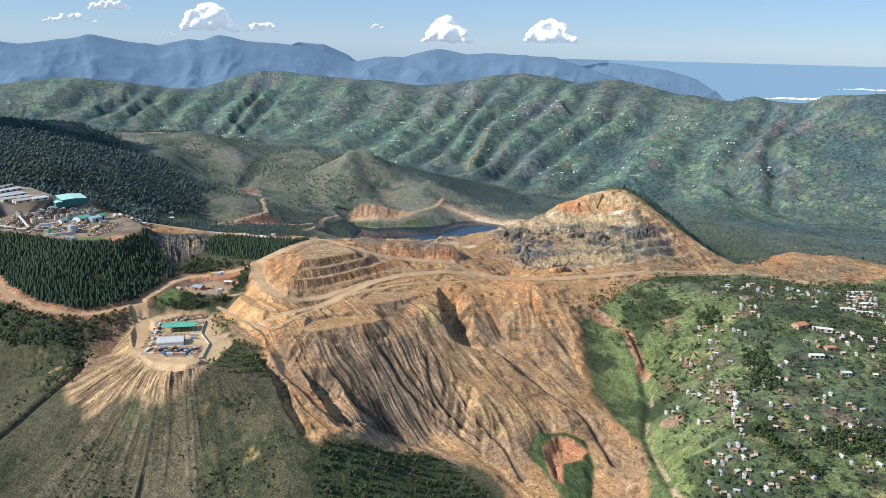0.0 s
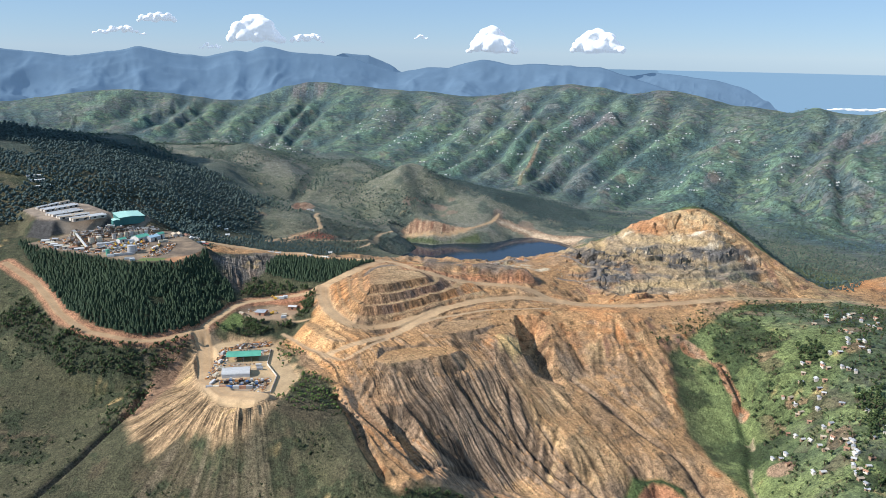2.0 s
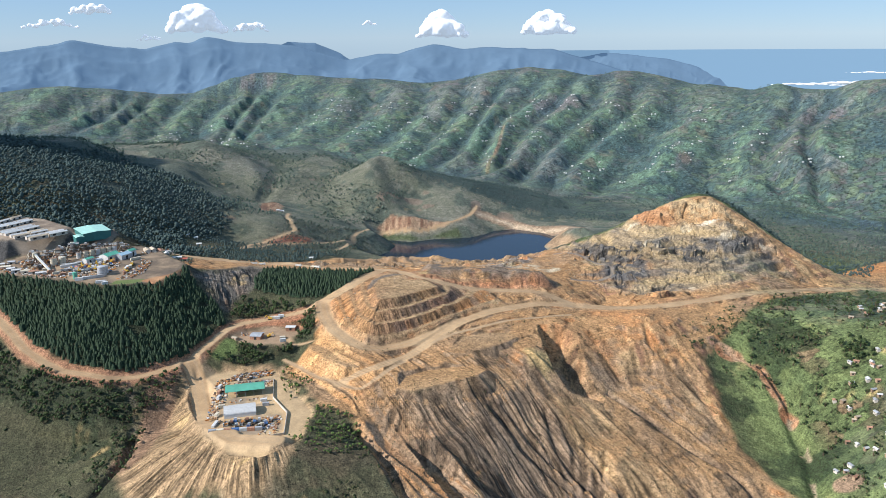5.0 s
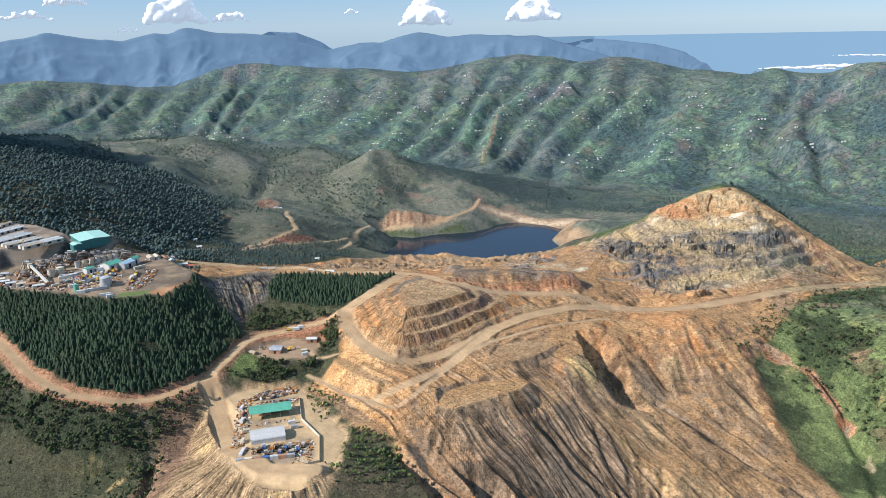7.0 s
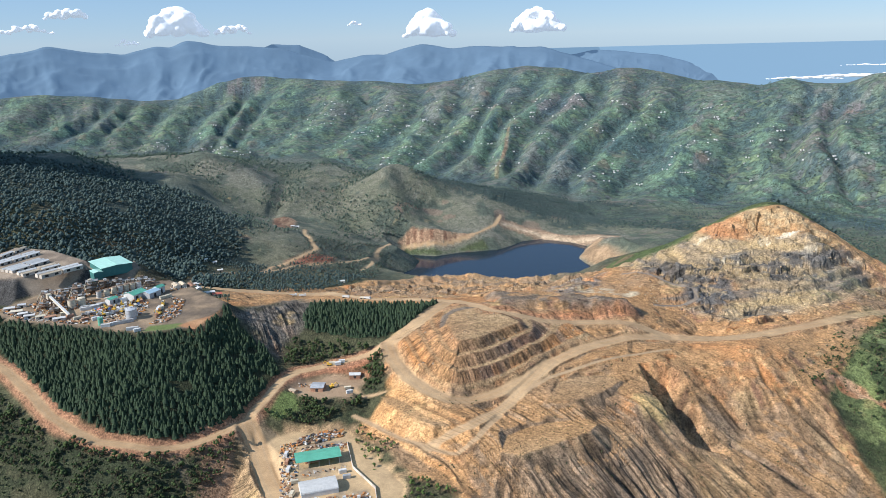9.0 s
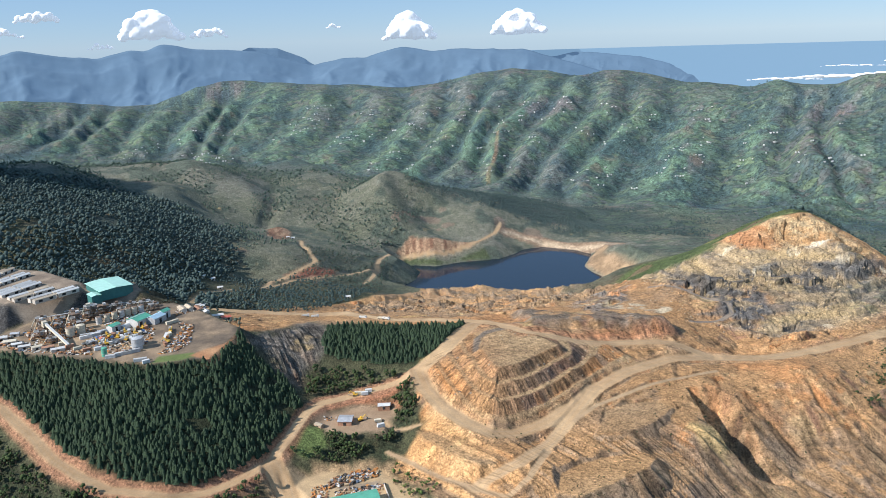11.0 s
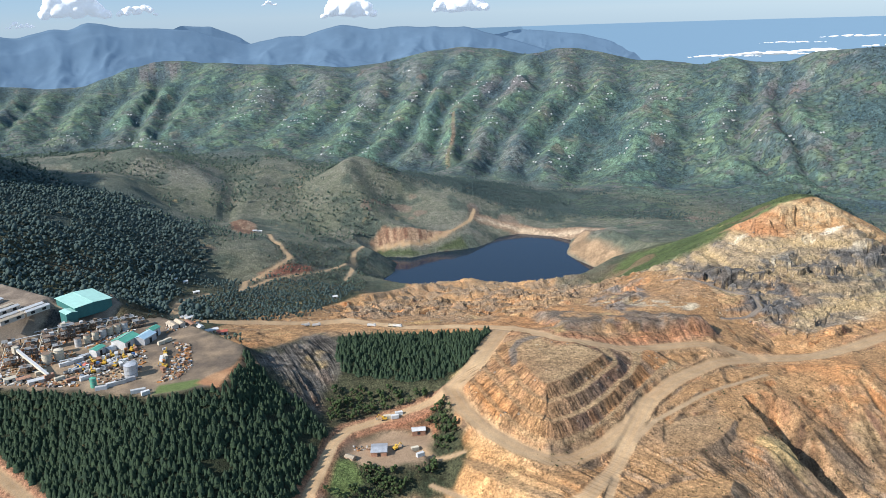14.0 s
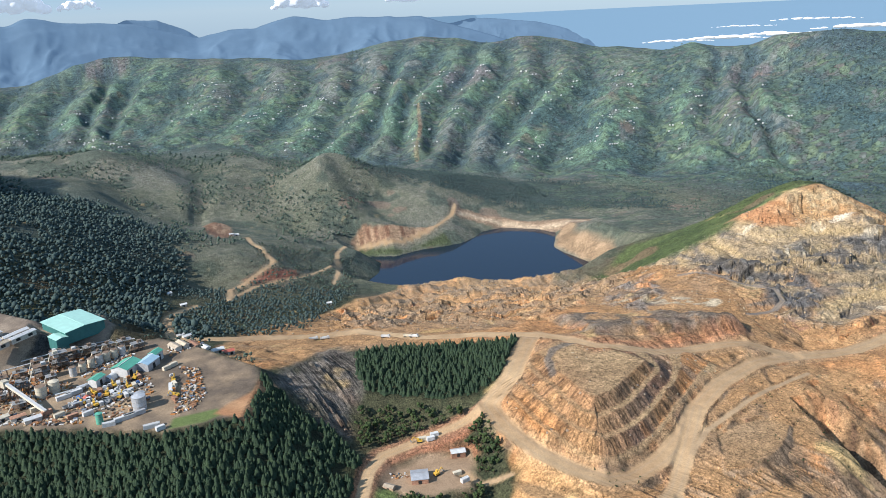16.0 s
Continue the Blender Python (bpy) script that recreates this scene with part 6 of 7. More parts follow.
p = np.r_[spots_in([(-370, 1290), (-230, 1290), (-205, 1450), (-215, 1540), (-330, 1480), (-345, 1420)], 5.2), spots_in([(-450, 1010), (-300, 1050), (-290, 1120), (-360, 1190), (-440, 1180)], 6.2),
          spots_in([(-420, 985), (-345, 925), (-338, 900), (-350, 900), (-385, 950), (-420, 975)], 5)]
p = p[many_noise(p[:, 0], p[:, 1], 50, 3, 317) > -0.35]
wood("lakeside_scrub", clear_of_roads(p), SMALL + BUSH, (0.7, 1.2), (HILLWOOD, BARK), "dark scrub beside the lake tracks", "shrubs")
p = spots_in([(60, 1720), (300, 1560), (330, 1250), (420, 1150), (650, 1350), (900, 1850), (500, 2000), (300, 1950)], 13)
p = p[many_noise(p[:, 0], p[:, 1], 100, 3, 319) > -0.05]
wood("valley_wood", p, FARTREE, (0.8, 1.4), (HILLWOOD,), "dark wood in the valley behind the peak", "forest")
p = spots_in([(330, 1250), (480, 1100), (600, 1060), (900, 1300), (1100, 1750), (700, 1950), (450, 1500)], 11)
p = p[many_noise(p[:, 0], p[:, 1], 90, 4, 320) > -0.12]
wood("valley_floor_wood", p, FARTREE, (0.8, 1.7), (HILLWOOD,), "patches of dark wood along the valley floor", "forest")
p = spots_in([(250, 1160), (262, 1120), (320, 1080), (420, 1030), (480, 1100), (330, 1260)], 6)
wood("peak_wood", keep(p, 0.85), FARTREE, (0.8, 1.5), (LAKEWOOD,), "dark wood on the far side of the peak", "forest")
p = spots_in([(-1700, 2500), (-900, 2250), (0, 2150), (700, 1950), (1100, 1750), (1350, 2150), (1000, 2600), (700, 3000), (0, 3400), (-900, 3600), (-1700, 3500)], 17)
n = far_spurs(p[:, 0], p[:, 1]) + 0.12 * many_noise(p[:, 0], p[:, 1], 60, 3, 321)
p = p[((n < 0.6) & (rng.uniform(0, 1, len(p)) < 0.85)) | (rng.uniform(0, 1, len(p)) < 0.2)]
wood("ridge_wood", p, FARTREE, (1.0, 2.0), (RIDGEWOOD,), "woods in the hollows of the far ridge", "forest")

p = np.r_[spots_in([(-440, 1850), (-405, 1860), (-360, 1885), (-345, 1920), (-400, 1930), (-440, 1900)], 6), spots_in([(-190, 1975), (-130, 1930), (-60, 1880), (-30, 1960), (-120, 2010)], 7.5)]
wood("knoll_wood", keep(p, 0.85), FARTREE, (0.6, 1.1), (HILLWOOD,), "dark tufts of wood on the grassy knolls", "trees")
p = np.r_[spots_in([(150, 700), (144, 760), (146, 795), (166, 812), (190, 840), (205, 862), (190, 862), (160, 830), (130, 800), (132, 740)], 4.6), spots_in(PEAK_GREEN, 8)]
wood("edge_shrubs", clear_of_roads(keep(p, 0.5), 2), BUSH, (0.6, 1.5), (LEAVES,), "dark shrubs along the edge of the bare ground", "shrubs")

# loose rock on the diggings
m, t, b = material("loose_rock", 0.95)
geo = t.nodes.new("ShaderNodeNewGeometry")
mix = t.nodes.new("ShaderNodeMix")
mix.data_type = "RGBA"
mix.inputs[6].default_value, mix.inputs[7].default_value = (0.17, 0.14, 0.115, 1), (0.46, 0.35, 0.22, 1)
t.links.new(geo.outputs["Random Per Island"], mix.inputs[0])
t.links.new(mix.outputs[2], b.inputs["Base Color"])
ROCK = m
BOULDER = [(v * rng.uniform(0.6, 1.3, (len(v), 1)) * (1, 0.8, 0.6), f, np.zeros(len(f), int)) for v, f in [BALL] * 6]
p = np.r_[spots_in(PIT, 7), spots_in([(-185, 1300), (-284, 1160), (-330, 1040), (-120, 960), (60, 940), (60, 1215), (40, 1330)], 9), spots_in(TERRACES, 9), spots_in(SHORE, 6)]
p = p[many_noise(p[:, 0], p[:, 1], 30, 3, 323) > 0.02]
wood("loose_rocks", clear_of_roads(p, 1), BOULDER, (0.5, 1.5), (ROCK,), "loose rocks and rubble on the diggings", "rocks")



# ---- building blocks ----
WHITE = plain("white_sheet", (0.56, 0.56, 0.54), 0.5, 0.0, 2.0, 0.12, 0.15)
SILVER = plain("bare_metal_sheet", (0.45, 0.46, 0.47), 0.5, 0.3, 2.0, 0.18, 0.2)
RUST = plain("rusty_sheet", (0.36, 0.20, 0.13), 0.8, 0.0, 1.2, 0.3, 0.2)
TEAL = plain("teal_roof_sheet", (0.36, 0.61, 0.53), 0.5, 0.0, 4.0, 0.08)
TEAL_WALL = plain("teal_wall_sheet", (0.05, 0.17, 0.16), 0.6, 0.0, 3.0, 0.12)
GREEN = plain("green_roof_sheet", (0.11, 0.38, 0.27), 0.55, 0.0, 3.0, 0.12)
BLUE = plain("pale_blue_sheet", (0.36, 0.52, 0.62), 0.5, 0.0, 3.0, 0.1)
CREAM = plain("cream_paint", (0.58, 0.52, 0.40), 0.6, 0.0, 1.5, 0.15, 0.12)
TANROOF = plain("tan_roof", (0.46, 0.38, 0.28), 0.8, 0.0, 1.5, 0.2, 0.2)
MUD = plain("mud_wall", (0.34, 0.24, 0.16), 0.95, 0.0, 1.0, 0.2, 0.25)
PLASTER = plain("plaster_wall", (0.55, 0.50, 0.43), 0.9, 0.0, 1.0, 0.15, 0.2)
DARK = plain("dark_opening", (0.03, 0.03, 0.03), 0.8, 0.0, 1.0, 0.2)
STEEL = plain("brown_steel", (0.24, 0.17, 0.12), 0.7, 0.3, 0.8, 0.3)
GREY = plain("grey_steel", (0.33, 0.33, 0.32), 0.6, 0.4, 0.8, 0.25)
YELLOW = plain("yellow_paint", (0.62, 0.38, 0.06), 0.5, 0.0, 0.8, 0.2, 0.15)
ORANGE = plain("orange_paint", (0.52, 0.22, 0.07), 0.6, 0.0, 0.8, 0.25, 0.2)
REDPAINT = plain("red_roof", (0.45, 0.13, 0.09), 0.7, 0.0, 1.5, 0.2, 0.1)
BLUEPAINT = plain("blue_paint", (0.08, 0.17, 0.36), 0.5, 0.0, 1.0, 0.2, 0.2)
RUBBER = plain("black_rubber", (0.025, 0.025, 0.025), 0.9, 0.0, 0.5, 0.2)
CLAY = plain("clay_roof", (0.45, 0.20, 0.11), 0.9, 0.0, 1.0, 0.2)


def part(name, bm, mat, parent, label=""):
    """Links a bmesh as one mesh object under a thing or under a part."""
    me = bpy.data.meshes.new(name)
    bm.normal_update()
    bm.to_mesh(me)
    bm.free()
    me.materials.append(mat)
    ob = new(name, me)
    ob.parent = parent
    if label:
        ob["label"] = label
    return ob


def thing(name, at, yaw, label, category, group=""):
    ob = tagged(new(name), label, category, group)
    ob.empty_display_size = 0.5
    ob.matrix_world = pose(at[0], at[1], at[2], 0, 0, yaw)
    return ob


def block(bm, x, y, z, sx, sy, sz, turn=None):
    """A box with its base centre at x, y, z."""
    m = Matrix.Translation((x, y, z)) @ (turn or Matrix()) @ Matrix.Translation((0, 0, sz / 2)) @ Matrix.Diagonal((sx, sy, sz, 1))
    bmesh.ops.create_cube(bm, size=1, matrix=m)
    return bm


def box_mesh(*a, **k):
    return block(bmesh.new(), *a, **k)


def rod(bm, a, b, r, sides=8):
    a, b = Vector(a), Vector(b)
    d = b - a
    m = Matrix.Translation((a + b) / 2) @ d.to_track_quat("Z", "Y").to_matrix().to_4x4()
    bmesh.ops.create_cone(bm, cap_ends=True, segments=sides, radius1=r, radius2=r, depth=d.length, matrix=m)
    return bm


def gable(length, width, eave, rise, over=0.4, thick=0.12):
    """A double-pitched roof along x, with thickness and overhang."""
    bm = bmesh.new()
    l, w = length / 2 + over, width / 2 + over
    drop = rise * over / (width / 2)
    rows = []
    for x in (-l, l):
        rows.append([bm.verts.new((x, y, z)) for y, z in ((-w, eave - drop), (0, eave + rise), (w, eave - drop),
                                                          (w, eave - drop + thick), (0, eave + rise + thick), (-w, eave - drop + thick))])
    for i in range(6):
        j = (i + 1) % 6
        bm.faces.new((rows[0][i], rows[0][j], rows[1][j], rows[1][i]))
    bm.faces.new((rows[0][0], rows[0][5], rows[0][4], rows[0][1]))
    bm.faces.new((rows[0][1], rows[0][4], rows[0][3], rows[0][2]))
    bm.faces.new((rows[1][1], rows[1][4], rows[1][5], rows[1][0]))
    bm.faces.new((rows[1][2], rows[1][3], rows[1][4], rows[1][1]))
    bmesh.ops.recalc_face_normals(bm, faces=bm.faces)
    return bm


def vault(length, width, eave, rise, thick=0.15, steps=10):
    """A barrel roof along x."""
    bm = bmesh.new()
    rows = []
    for x in (-length / 2, length / 2):
        rows.append([bm.verts.new((x, width / 2 * math.cos(math.pi * k / steps) * s, eave + rise * math.sin(math.pi * k / steps) * s))
                     for s in (1, 1 - thick / rise) for k in (range(steps + 1) if s == 1 else range(steps, -1, -1))])
    n = len(rows[0])
    for i in range(n):
        j = (i + 1) % n
        bm.faces.new((rows[0][i], rows[0][j], rows[1][j], rows[1][i]))
    for i in range(steps):
        for k, q in enumerate(rows):
            f = (q[i], q[i + 1], q[n - 2 - i], q[n - 1 - i])
            bm.faces.new(f if k else f[::-1])
    bmesh.ops.recalc_face_normals(bm, faces=bm.faces)
    return bm


def walls(length, width, eave, rise, below=1.0):
    """Four walls with gable ends, standing on the ground."""
    bm = bmesh.new()
    l, w = length / 2, width / 2
    a = [bm.verts.new(p) for p in ((-l, -w, -below), (-l, w, -below), (-l, w, eave), (-l, 0, eave + rise), (-l, -w, eave))]
    b = [bm.verts.new((l, p.co.y, p.co.z)) for p in a]
    bm.faces.new(a[::-1])
    bm.faces.new(b)
    for i in range(5):
        j = (i + 1) % 5
        bm.faces.new((a[i], a[j], b[j], b[i]))
    bmesh.ops.recalc_face_normals(bm, faces=bm.faces)
    return bm


def ground_z(x, y):
    return float(height(np.array([x], float), np.array([y], float))[0])


def shed(name, at, size, yaw, wall, roof, label, category="shed", doors=1, windows=2, group="", ridge=None, z=None):
    """A pitched-roof building: walls, roof, ridge cap, doors and windows."""
    length, width, eave, rise = size
    zz = ground_z(*at) if z is None else z
    ob = thing(name, (at[0], at[1], zz), yaw, label, category, group)
    part("wall", walls(length, width, eave, rise), wall, ob)
    roof_ob = part("roof", gable(length, width, eave, rise, 0.3 + 0.02 * width), roof, ob)
    if ridge:
        part("ridge_cap", box_mesh(0, 0, eave + rise + 0.05, length, 0.5, 0.18), ridge, roof_ob)
    for k in range(doors):
        x = (k + 0.5 - doors / 2) * length / max(doors, 1)
        part("door", box_mesh(x, -width / 2 - 0.02, 0, min(1.0 + 0.12 * length, 4), 0.12, eave * 0.72), DARK, ob)
    for k in range(windows):
        x = (k + 0.5 - windows / 2) * length / max(windows, 1) + 0.9
        part("window", box_mesh(x, width / 2 + 0.02, eave * 0.45, 1.0, 0.1, 0.8), DARK, ob)
    return ob


# ---- the green hill works: halls, tanks, frames ----
PAD = 191.0
hall = thing("processing_hall", (-466, 979, 201.4), -53, "large hall with a pale teal sheet roof and dark teal walls", "industrial hall")
part("wall", walls(35, 28, 5.6, 1.0, 3), TEAL_WALL, hall)
hall_roof = part("roof", gable(35, 28, 5.7, 1.0, 0.9, 0.25), TEAL, hall, "pale teal sheet roof")
part("ridge_cap", box_mesh(0, 0, 6.85, 35, 0.9, 0.25), TEAL, hall_roof)
for k in range(4):
    part("wall_panel", box_mesh(17.56, -10.2 + 6.8 * k, 0.5, 0.16, 5.6, 4.6), TEAL_WALL, hall)
annexe = part("annexe", walls(12, 8, 3.4, 0.8, 5), TEAL_WALL, hall)
annexe.matrix_local = pose(14, -18, 0, 0, 0, 0)
part("annexe_roof", gable(12, 8, 3.5, 0.8, 0.4, 0.15), TEAL, annexe)
shed("workshop", (-424, 913), (15, 12, 5.5, 2.0), 62, WHITE, GREEN, "workshop with a green and white pitched roof", "workshop", 2, 2, ridge=WHITE)
shed("store", (-411, 916), (13, 9, 5.0, 1.5), 62, SILVER, BLUE, "store with a pale blue sheet roof", "store", 1, 2)
shed("pump_house", (-440, 900), (9, 6, 5.0, 1.0), 62, WHITE, GREEN, "white hut with a green roof beside the tanks", "hut", 1, 1)
shed("control_house", (-407, 926), (8, 6, 6.0, 1.4), 62, WHITE, GREEN, "tall white hut with a bright green roof", "hut", 1, 2)
ob = thing("vaulted_store", (-433, 905, PAD), 62, "small white store with a barrel roof", "store")
part("roof", vault(7, 6, 0.0, 3.4), WHITE, ob)
part("end_wall", box_mesh(-3.4, 0, -0.5, 0.2, 5.2, 2.8), SILVER, ob)
part("end_wall", box_mesh(3.4, 0, -0.5, 0.2, 5.2, 2.8), SILVER, ob)


def tank(at, r, h, mat, label, roofed=True, group=""):
    ob = thing("storage_tank", (at[0], at[1], PAD - 0.2), rng.uniform(0, 90), label, "tank", group)
    bm = bmesh.new()
    bmesh.ops.create_cone(bm, cap_ends=not roofed, segments=20, radius1=r, radius2=r, depth=h, matrix=Matrix.Translation((0, 0, h / 2)))
    part("shell", bm, mat, ob)
    if roofed:
        bm = bmesh.new()
        bmesh.ops.create_cone(bm, cap_ends=True, segments=20, radius1=r * 1.02, radius2=r * 0.12, depth=r * 0.22, matrix=Matrix.Translation((0, 0, h + r * 0.11)))
        part("roof", bm, mat, ob)
    else:
        bm = bmesh.new()
        bmesh.ops.create_cone(bm, cap_ends=True, segments=20, radius1=r * 0.94, radius2=r * 0.94, depth=0.1, matrix=Matrix.Translation((0, 0, h + 0.03)))
        part("slurry", bm, STEEL, ob, "dark slurry at the brim")
    for z in (h * 0.33, h * 0.66, h):
        bm = bmesh.new()
        bmesh.ops.create_cone(bm, cap_ends=True, segments=20, radius1=r * 1.03, radius2=r * 1.03, depth=0.16, matrix=Matrix.Translation((0, 0, z - 0.1)))
        part("band", bm, GREY, ob)
    bm = rod(bmesh.new(), (r + 0.25, -0.25, 0), (r + 0.25, -0.25, h + 0.8), 0.06, 5)
    rod(bm, (r + 0.25, 0.25, 0), (r + 0.25, 0.25, h + 0.8), 0.06, 5)
    for k in range(int(h / 0.6)):
        rod(bm, (r + 0.25, -0.25, 0.4 + 0.6 * k), (r + 0.25, 0.25, 0.4 + 0.6 * k), 0.04, 4)
    part("ladder", bm, GREY, ob)
    return ob


for k, (x, y) in enumerate([(-457.5, 919), (-452.4, 924), (-448, 929.5), (-443.5, 933.7), (-439.5, 937), (-435, 940.5), (-430.5, 944)]):
    tank((x, y), 2.3, 6.4, CREAM if k % 3 else WHITE, "cream leaching tank in a row of tanks", False, "row of leaching tanks")
tank((-471, 893), 3.2, 7.5, CREAM, "large cream tank with a dark open top", False)
tank((-464.5, 898), 3.2, 7.5, CREAM, "large cream tank with a closed top", True)
tank((-410, 857), 4.0, 8.6, SILVER, "silver water tank with a flat cone roof", True)
tank((-410.5, 865), 3.2, 6.6, SILVER, "silver water tank behind a taller one", True)
tank((-430.5, 846), 2.0, 6.5, GREEN, "green upright tank at the edge of the works", True)


def steel_frame(at, yaw, size, floors, label):
    sx, sy, sz = size
    ob = thing("process_frame", (at[0], at[1], PAD - 0.2), yaw, label, "steel structure")
    for x in (-sx / 2, 0, sx / 2):
        for y in (-sy / 2, sy / 2):
            part("column", box_mesh(x, y, 0, 0.35, 0.35, sz), STEEL, ob)
    for k in range(1, floors + 1):
        z = sz * k / floors
        part("platform", box_mesh(0, 0, z - 0.2, sx + 0.6, sy + 0.6, 0.18), STEEL if k % 2 else GREY, ob)
        for y in (-sy / 2, sy / 2):
            part("handrail", box_mesh(0, y, z + 0.9, sx, 0.09, 0.09), GREY, ob)
        part("machine", box_mesh(rng.uniform(-0.25, 0.25) * sx, 0, z, sx * 0.3, sy * 0.5, sz / floors * 0.5), (CREAM, GREY, STEEL, WHITE)[k % 4], ob)
    for y in (-sy / 2, sy / 2):
        part("brace", rod(bmesh.new(), (-sx / 2, y, 0), (0, y, sz), 0.12, 5), STEEL, ob)
        part("brace", rod(bmesh.new(), (sx / 2, y, 0), (0, y, sz), 0.12, 5), STEEL, ob)
    part("chute", rod(bmesh.new(), (-sx / 2, 0, sz * 0.9), (-sx * 0.95, -sy * 0.3, 0.5), 0.4, 8), CREAM, ob)
    return ob


for x, y, yaw, size, fl in [(-476, 921, 20, (9, 6, 10), 3), (-468, 934, 24, (10, 6, 12), 4), (-462, 946, 24, (8, 6, 8), 3), (-452, 951, 24, (8, 5, 7), 2), (-430, 954, 24, (9, 5, 7), 2),
                            (-421, 948, 24, (8, 5, 6), 2), (-498, 912, 15, (8, 6, 9), 3), (-505, 925, 20, (8, 6, 7), 2), (-481, 933, 20, (7, 5, 9), 3), (-472, 945, 24, (7, 5, 9), 3), (-440, 951, 24, (7, 4, 7), 2),
                            (-494, 893, 15, (7, 5, 6), 2), (-468, 909, 20, (6, 5, 7), 2), (-484, 905, 15, (7, 5, 8), 2), (-490, 925, 15, (8, 5, 6), 2), (-446, 941, 24, (6, 4, 6), 2), (-480, 880, 15, (7, 5, 5), 2)]:
    steel_frame((x, y), yaw, size, fl, "rusty brown steel process frame with platforms")


def pipe_rack(line, z, r, label):
    ob = thing("pipe_rack", (line[0][0], line[0][1], PAD), 0, label, "pipeline")
    o = Vector((line[0][0], line[0][1], 0))
    for a, b in zip(line, line[1:]):
        A, B = Vector((*a, z)) - o, Vector((*b, z)) - o
        for off in (0, 0.7):
            part("pipe", rod(bmesh.new(), A + Vector((0, off, 0)), B + Vector((0, off, 0)), r, 8), GREY if off else WHITE, ob)
        for k in range(4):
            p = A.lerp(B, (k + 0.5) / 4)
            part("support", box_mesh(p.x, p.y + 0.35, -1.0, 0.3, 1.3, z + 0.9), STEEL, ob)
    return ob


pipe_rack([(-503, 933), (-483, 942), (-466, 950), (-449, 955), (-424, 960)], 4.0, 0.35, "long grey pipes on steel supports")
pipe_rack([(-495, 948), (-470, 958), (-440, 966)], 3.0, 0.3, "pale pipes beside the teal hall")
pipe_rack([(-462, 888), (-447, 894), (-441, 905)], 2.4, 0.4, "white pipes between the tanks")

conveyor = thing("conveyor", (-478, 884, PAD), math.degrees(math.atan2(-36, 31)), "long pale conveyor gallery on steel legs", "conveyor")
tilt = Matrix.Rotation(radians(9), 4, "Y")
part("gallery", box_mesh(0, 0, 5.0, 46, 1.6, 1.7, tilt), CREAM, conveyor)
part("roof", box_mesh(0, 0, 6.7, 46, 1.9, 0.2, tilt), WHITE, conveyor)
for k in range(5):
    x = -18 + 9 * k
    part("leg", box_mesh(x, 0, -1.0, 0.4, 1.2, max(6.0 - 0.158 * x, 1.0)), STEEL, conveyor)
part("drive_house", box_mesh(-22, 0, 6.5, 4.5, 3.6, 4.5), CREAM, conveyor)


# ---- containers, trucks, machines ----
def container(at, yaw, mat, label, z=None, long=6.0, group="containers"):
    ob = thing("shipping_container", (at[0], at[1], ground_z(*at) if z is None else z), yaw, label, "container", group)
    body = bmesh.new()
    block(body, 0, 0, 0.05, long, 2.3, 2.4)
    for k in range(int(long / 0.75)):
        x = -long / 2 + 0.5 + 0.75 * k
        block(body, x, -1.17, 0.2, 0.35, 0.06, 2.1)
        block(body, x, 1.17, 0.2, 0.35, 0.06, 2.1)
    part("body", body, mat, ob)
    part("roof", box_mesh(0, 0, 2.46, long - 0.1, 2.2, 0.06), mat, ob)
    for y in (-0.56, 0.56):
        part("door", box_mesh(long / 2 + 0.03, y, 0.15, 0.08, 1.05, 2.2), mat, ob)
    return ob


def wheel(bm, x, y, r, w=0.35):
    return rod(bm, (x, y - w / 2, r), (x, y + w / 2, r), r, 10)


def truck(at, yaw, cab, load, label, z=None, long=7.0, group="trucks"):
    ob = thing("truck", (at[0], at[1], ground_z(*at) if z is None else z), yaw, label, "truck", group)
    bm = box_mesh(long / 2 - 0.9, 0, 0.7, 1.8, 2.2, 1.3)
    block(bm, long / 2 - 1.15, 0, 2.0, 1.3, 2.0, 0.7)
    part("cab", bm, cab, ob)
    part("windscreen", box_mesh(long / 2 - 0.48, 0, 2.02, 0.05, 1.8, 0.55), DARK, ob)
    bm = box_mesh(-0.9, 0, 1.0, long - 2.2, 2.3, 0.2)
    for y in (-1.1, 1.1):
        block(bm, -0.9, y, 1.2, long - 2.2, 0.12, 0.9)
    block(bm, -long / 2 + 0.25, 0, 1.2, 0.12, 2.2, 0.9)
    part("bed", bm, load, ob)
    part("chassis", box_mesh(0, 0, 0.6, long - 0.4, 0.9, 0.35), DARK, ob)
    for x in (long / 2 - 1.2, -long / 2 + 2.2, -long / 2 + 1.0):
        for y in (-1.0, 1.0):
            part("wheel", wheel(bmesh.new(), x, y, 0.5), RUBBER, ob)
    return ob


def digger(at, yaw, label, z=None, group="diggers"):
    ob = thing("excavator", (at[0], at[1], ground_z(*at) if z is None else z), yaw, label, "excavator", group)
    for y in (-1.1, 1.1):
        bm = box_mesh(0, y, 0.0, 3.6, 0.6, 0.9)
        bmesh.ops.bevel(bm, geom=bm.edges[:], offset=0.25, segments=1, affect="EDGES")
        part("track", bm, RUBBER, ob)
    bm = box_mesh(-0.4, 0, 1.0, 3.0, 2.4, 1.1)
    part("body", bm, YELLOW, ob)
    part("cab", box_mesh(0.7, 0.65, 1.6, 1.3, 1.1, 1.5), YELLOW, ob)
    part("cab_window", box_mesh(1.37, 0.65, 2.1, 0.06, 0.95, 0.8), DARK, ob)
    part("boom", rod(bmesh.new(), (1.0, -0.3, 1.9), (3.6, -0.3, 4.0), 0.28, 6), YELLOW, ob)
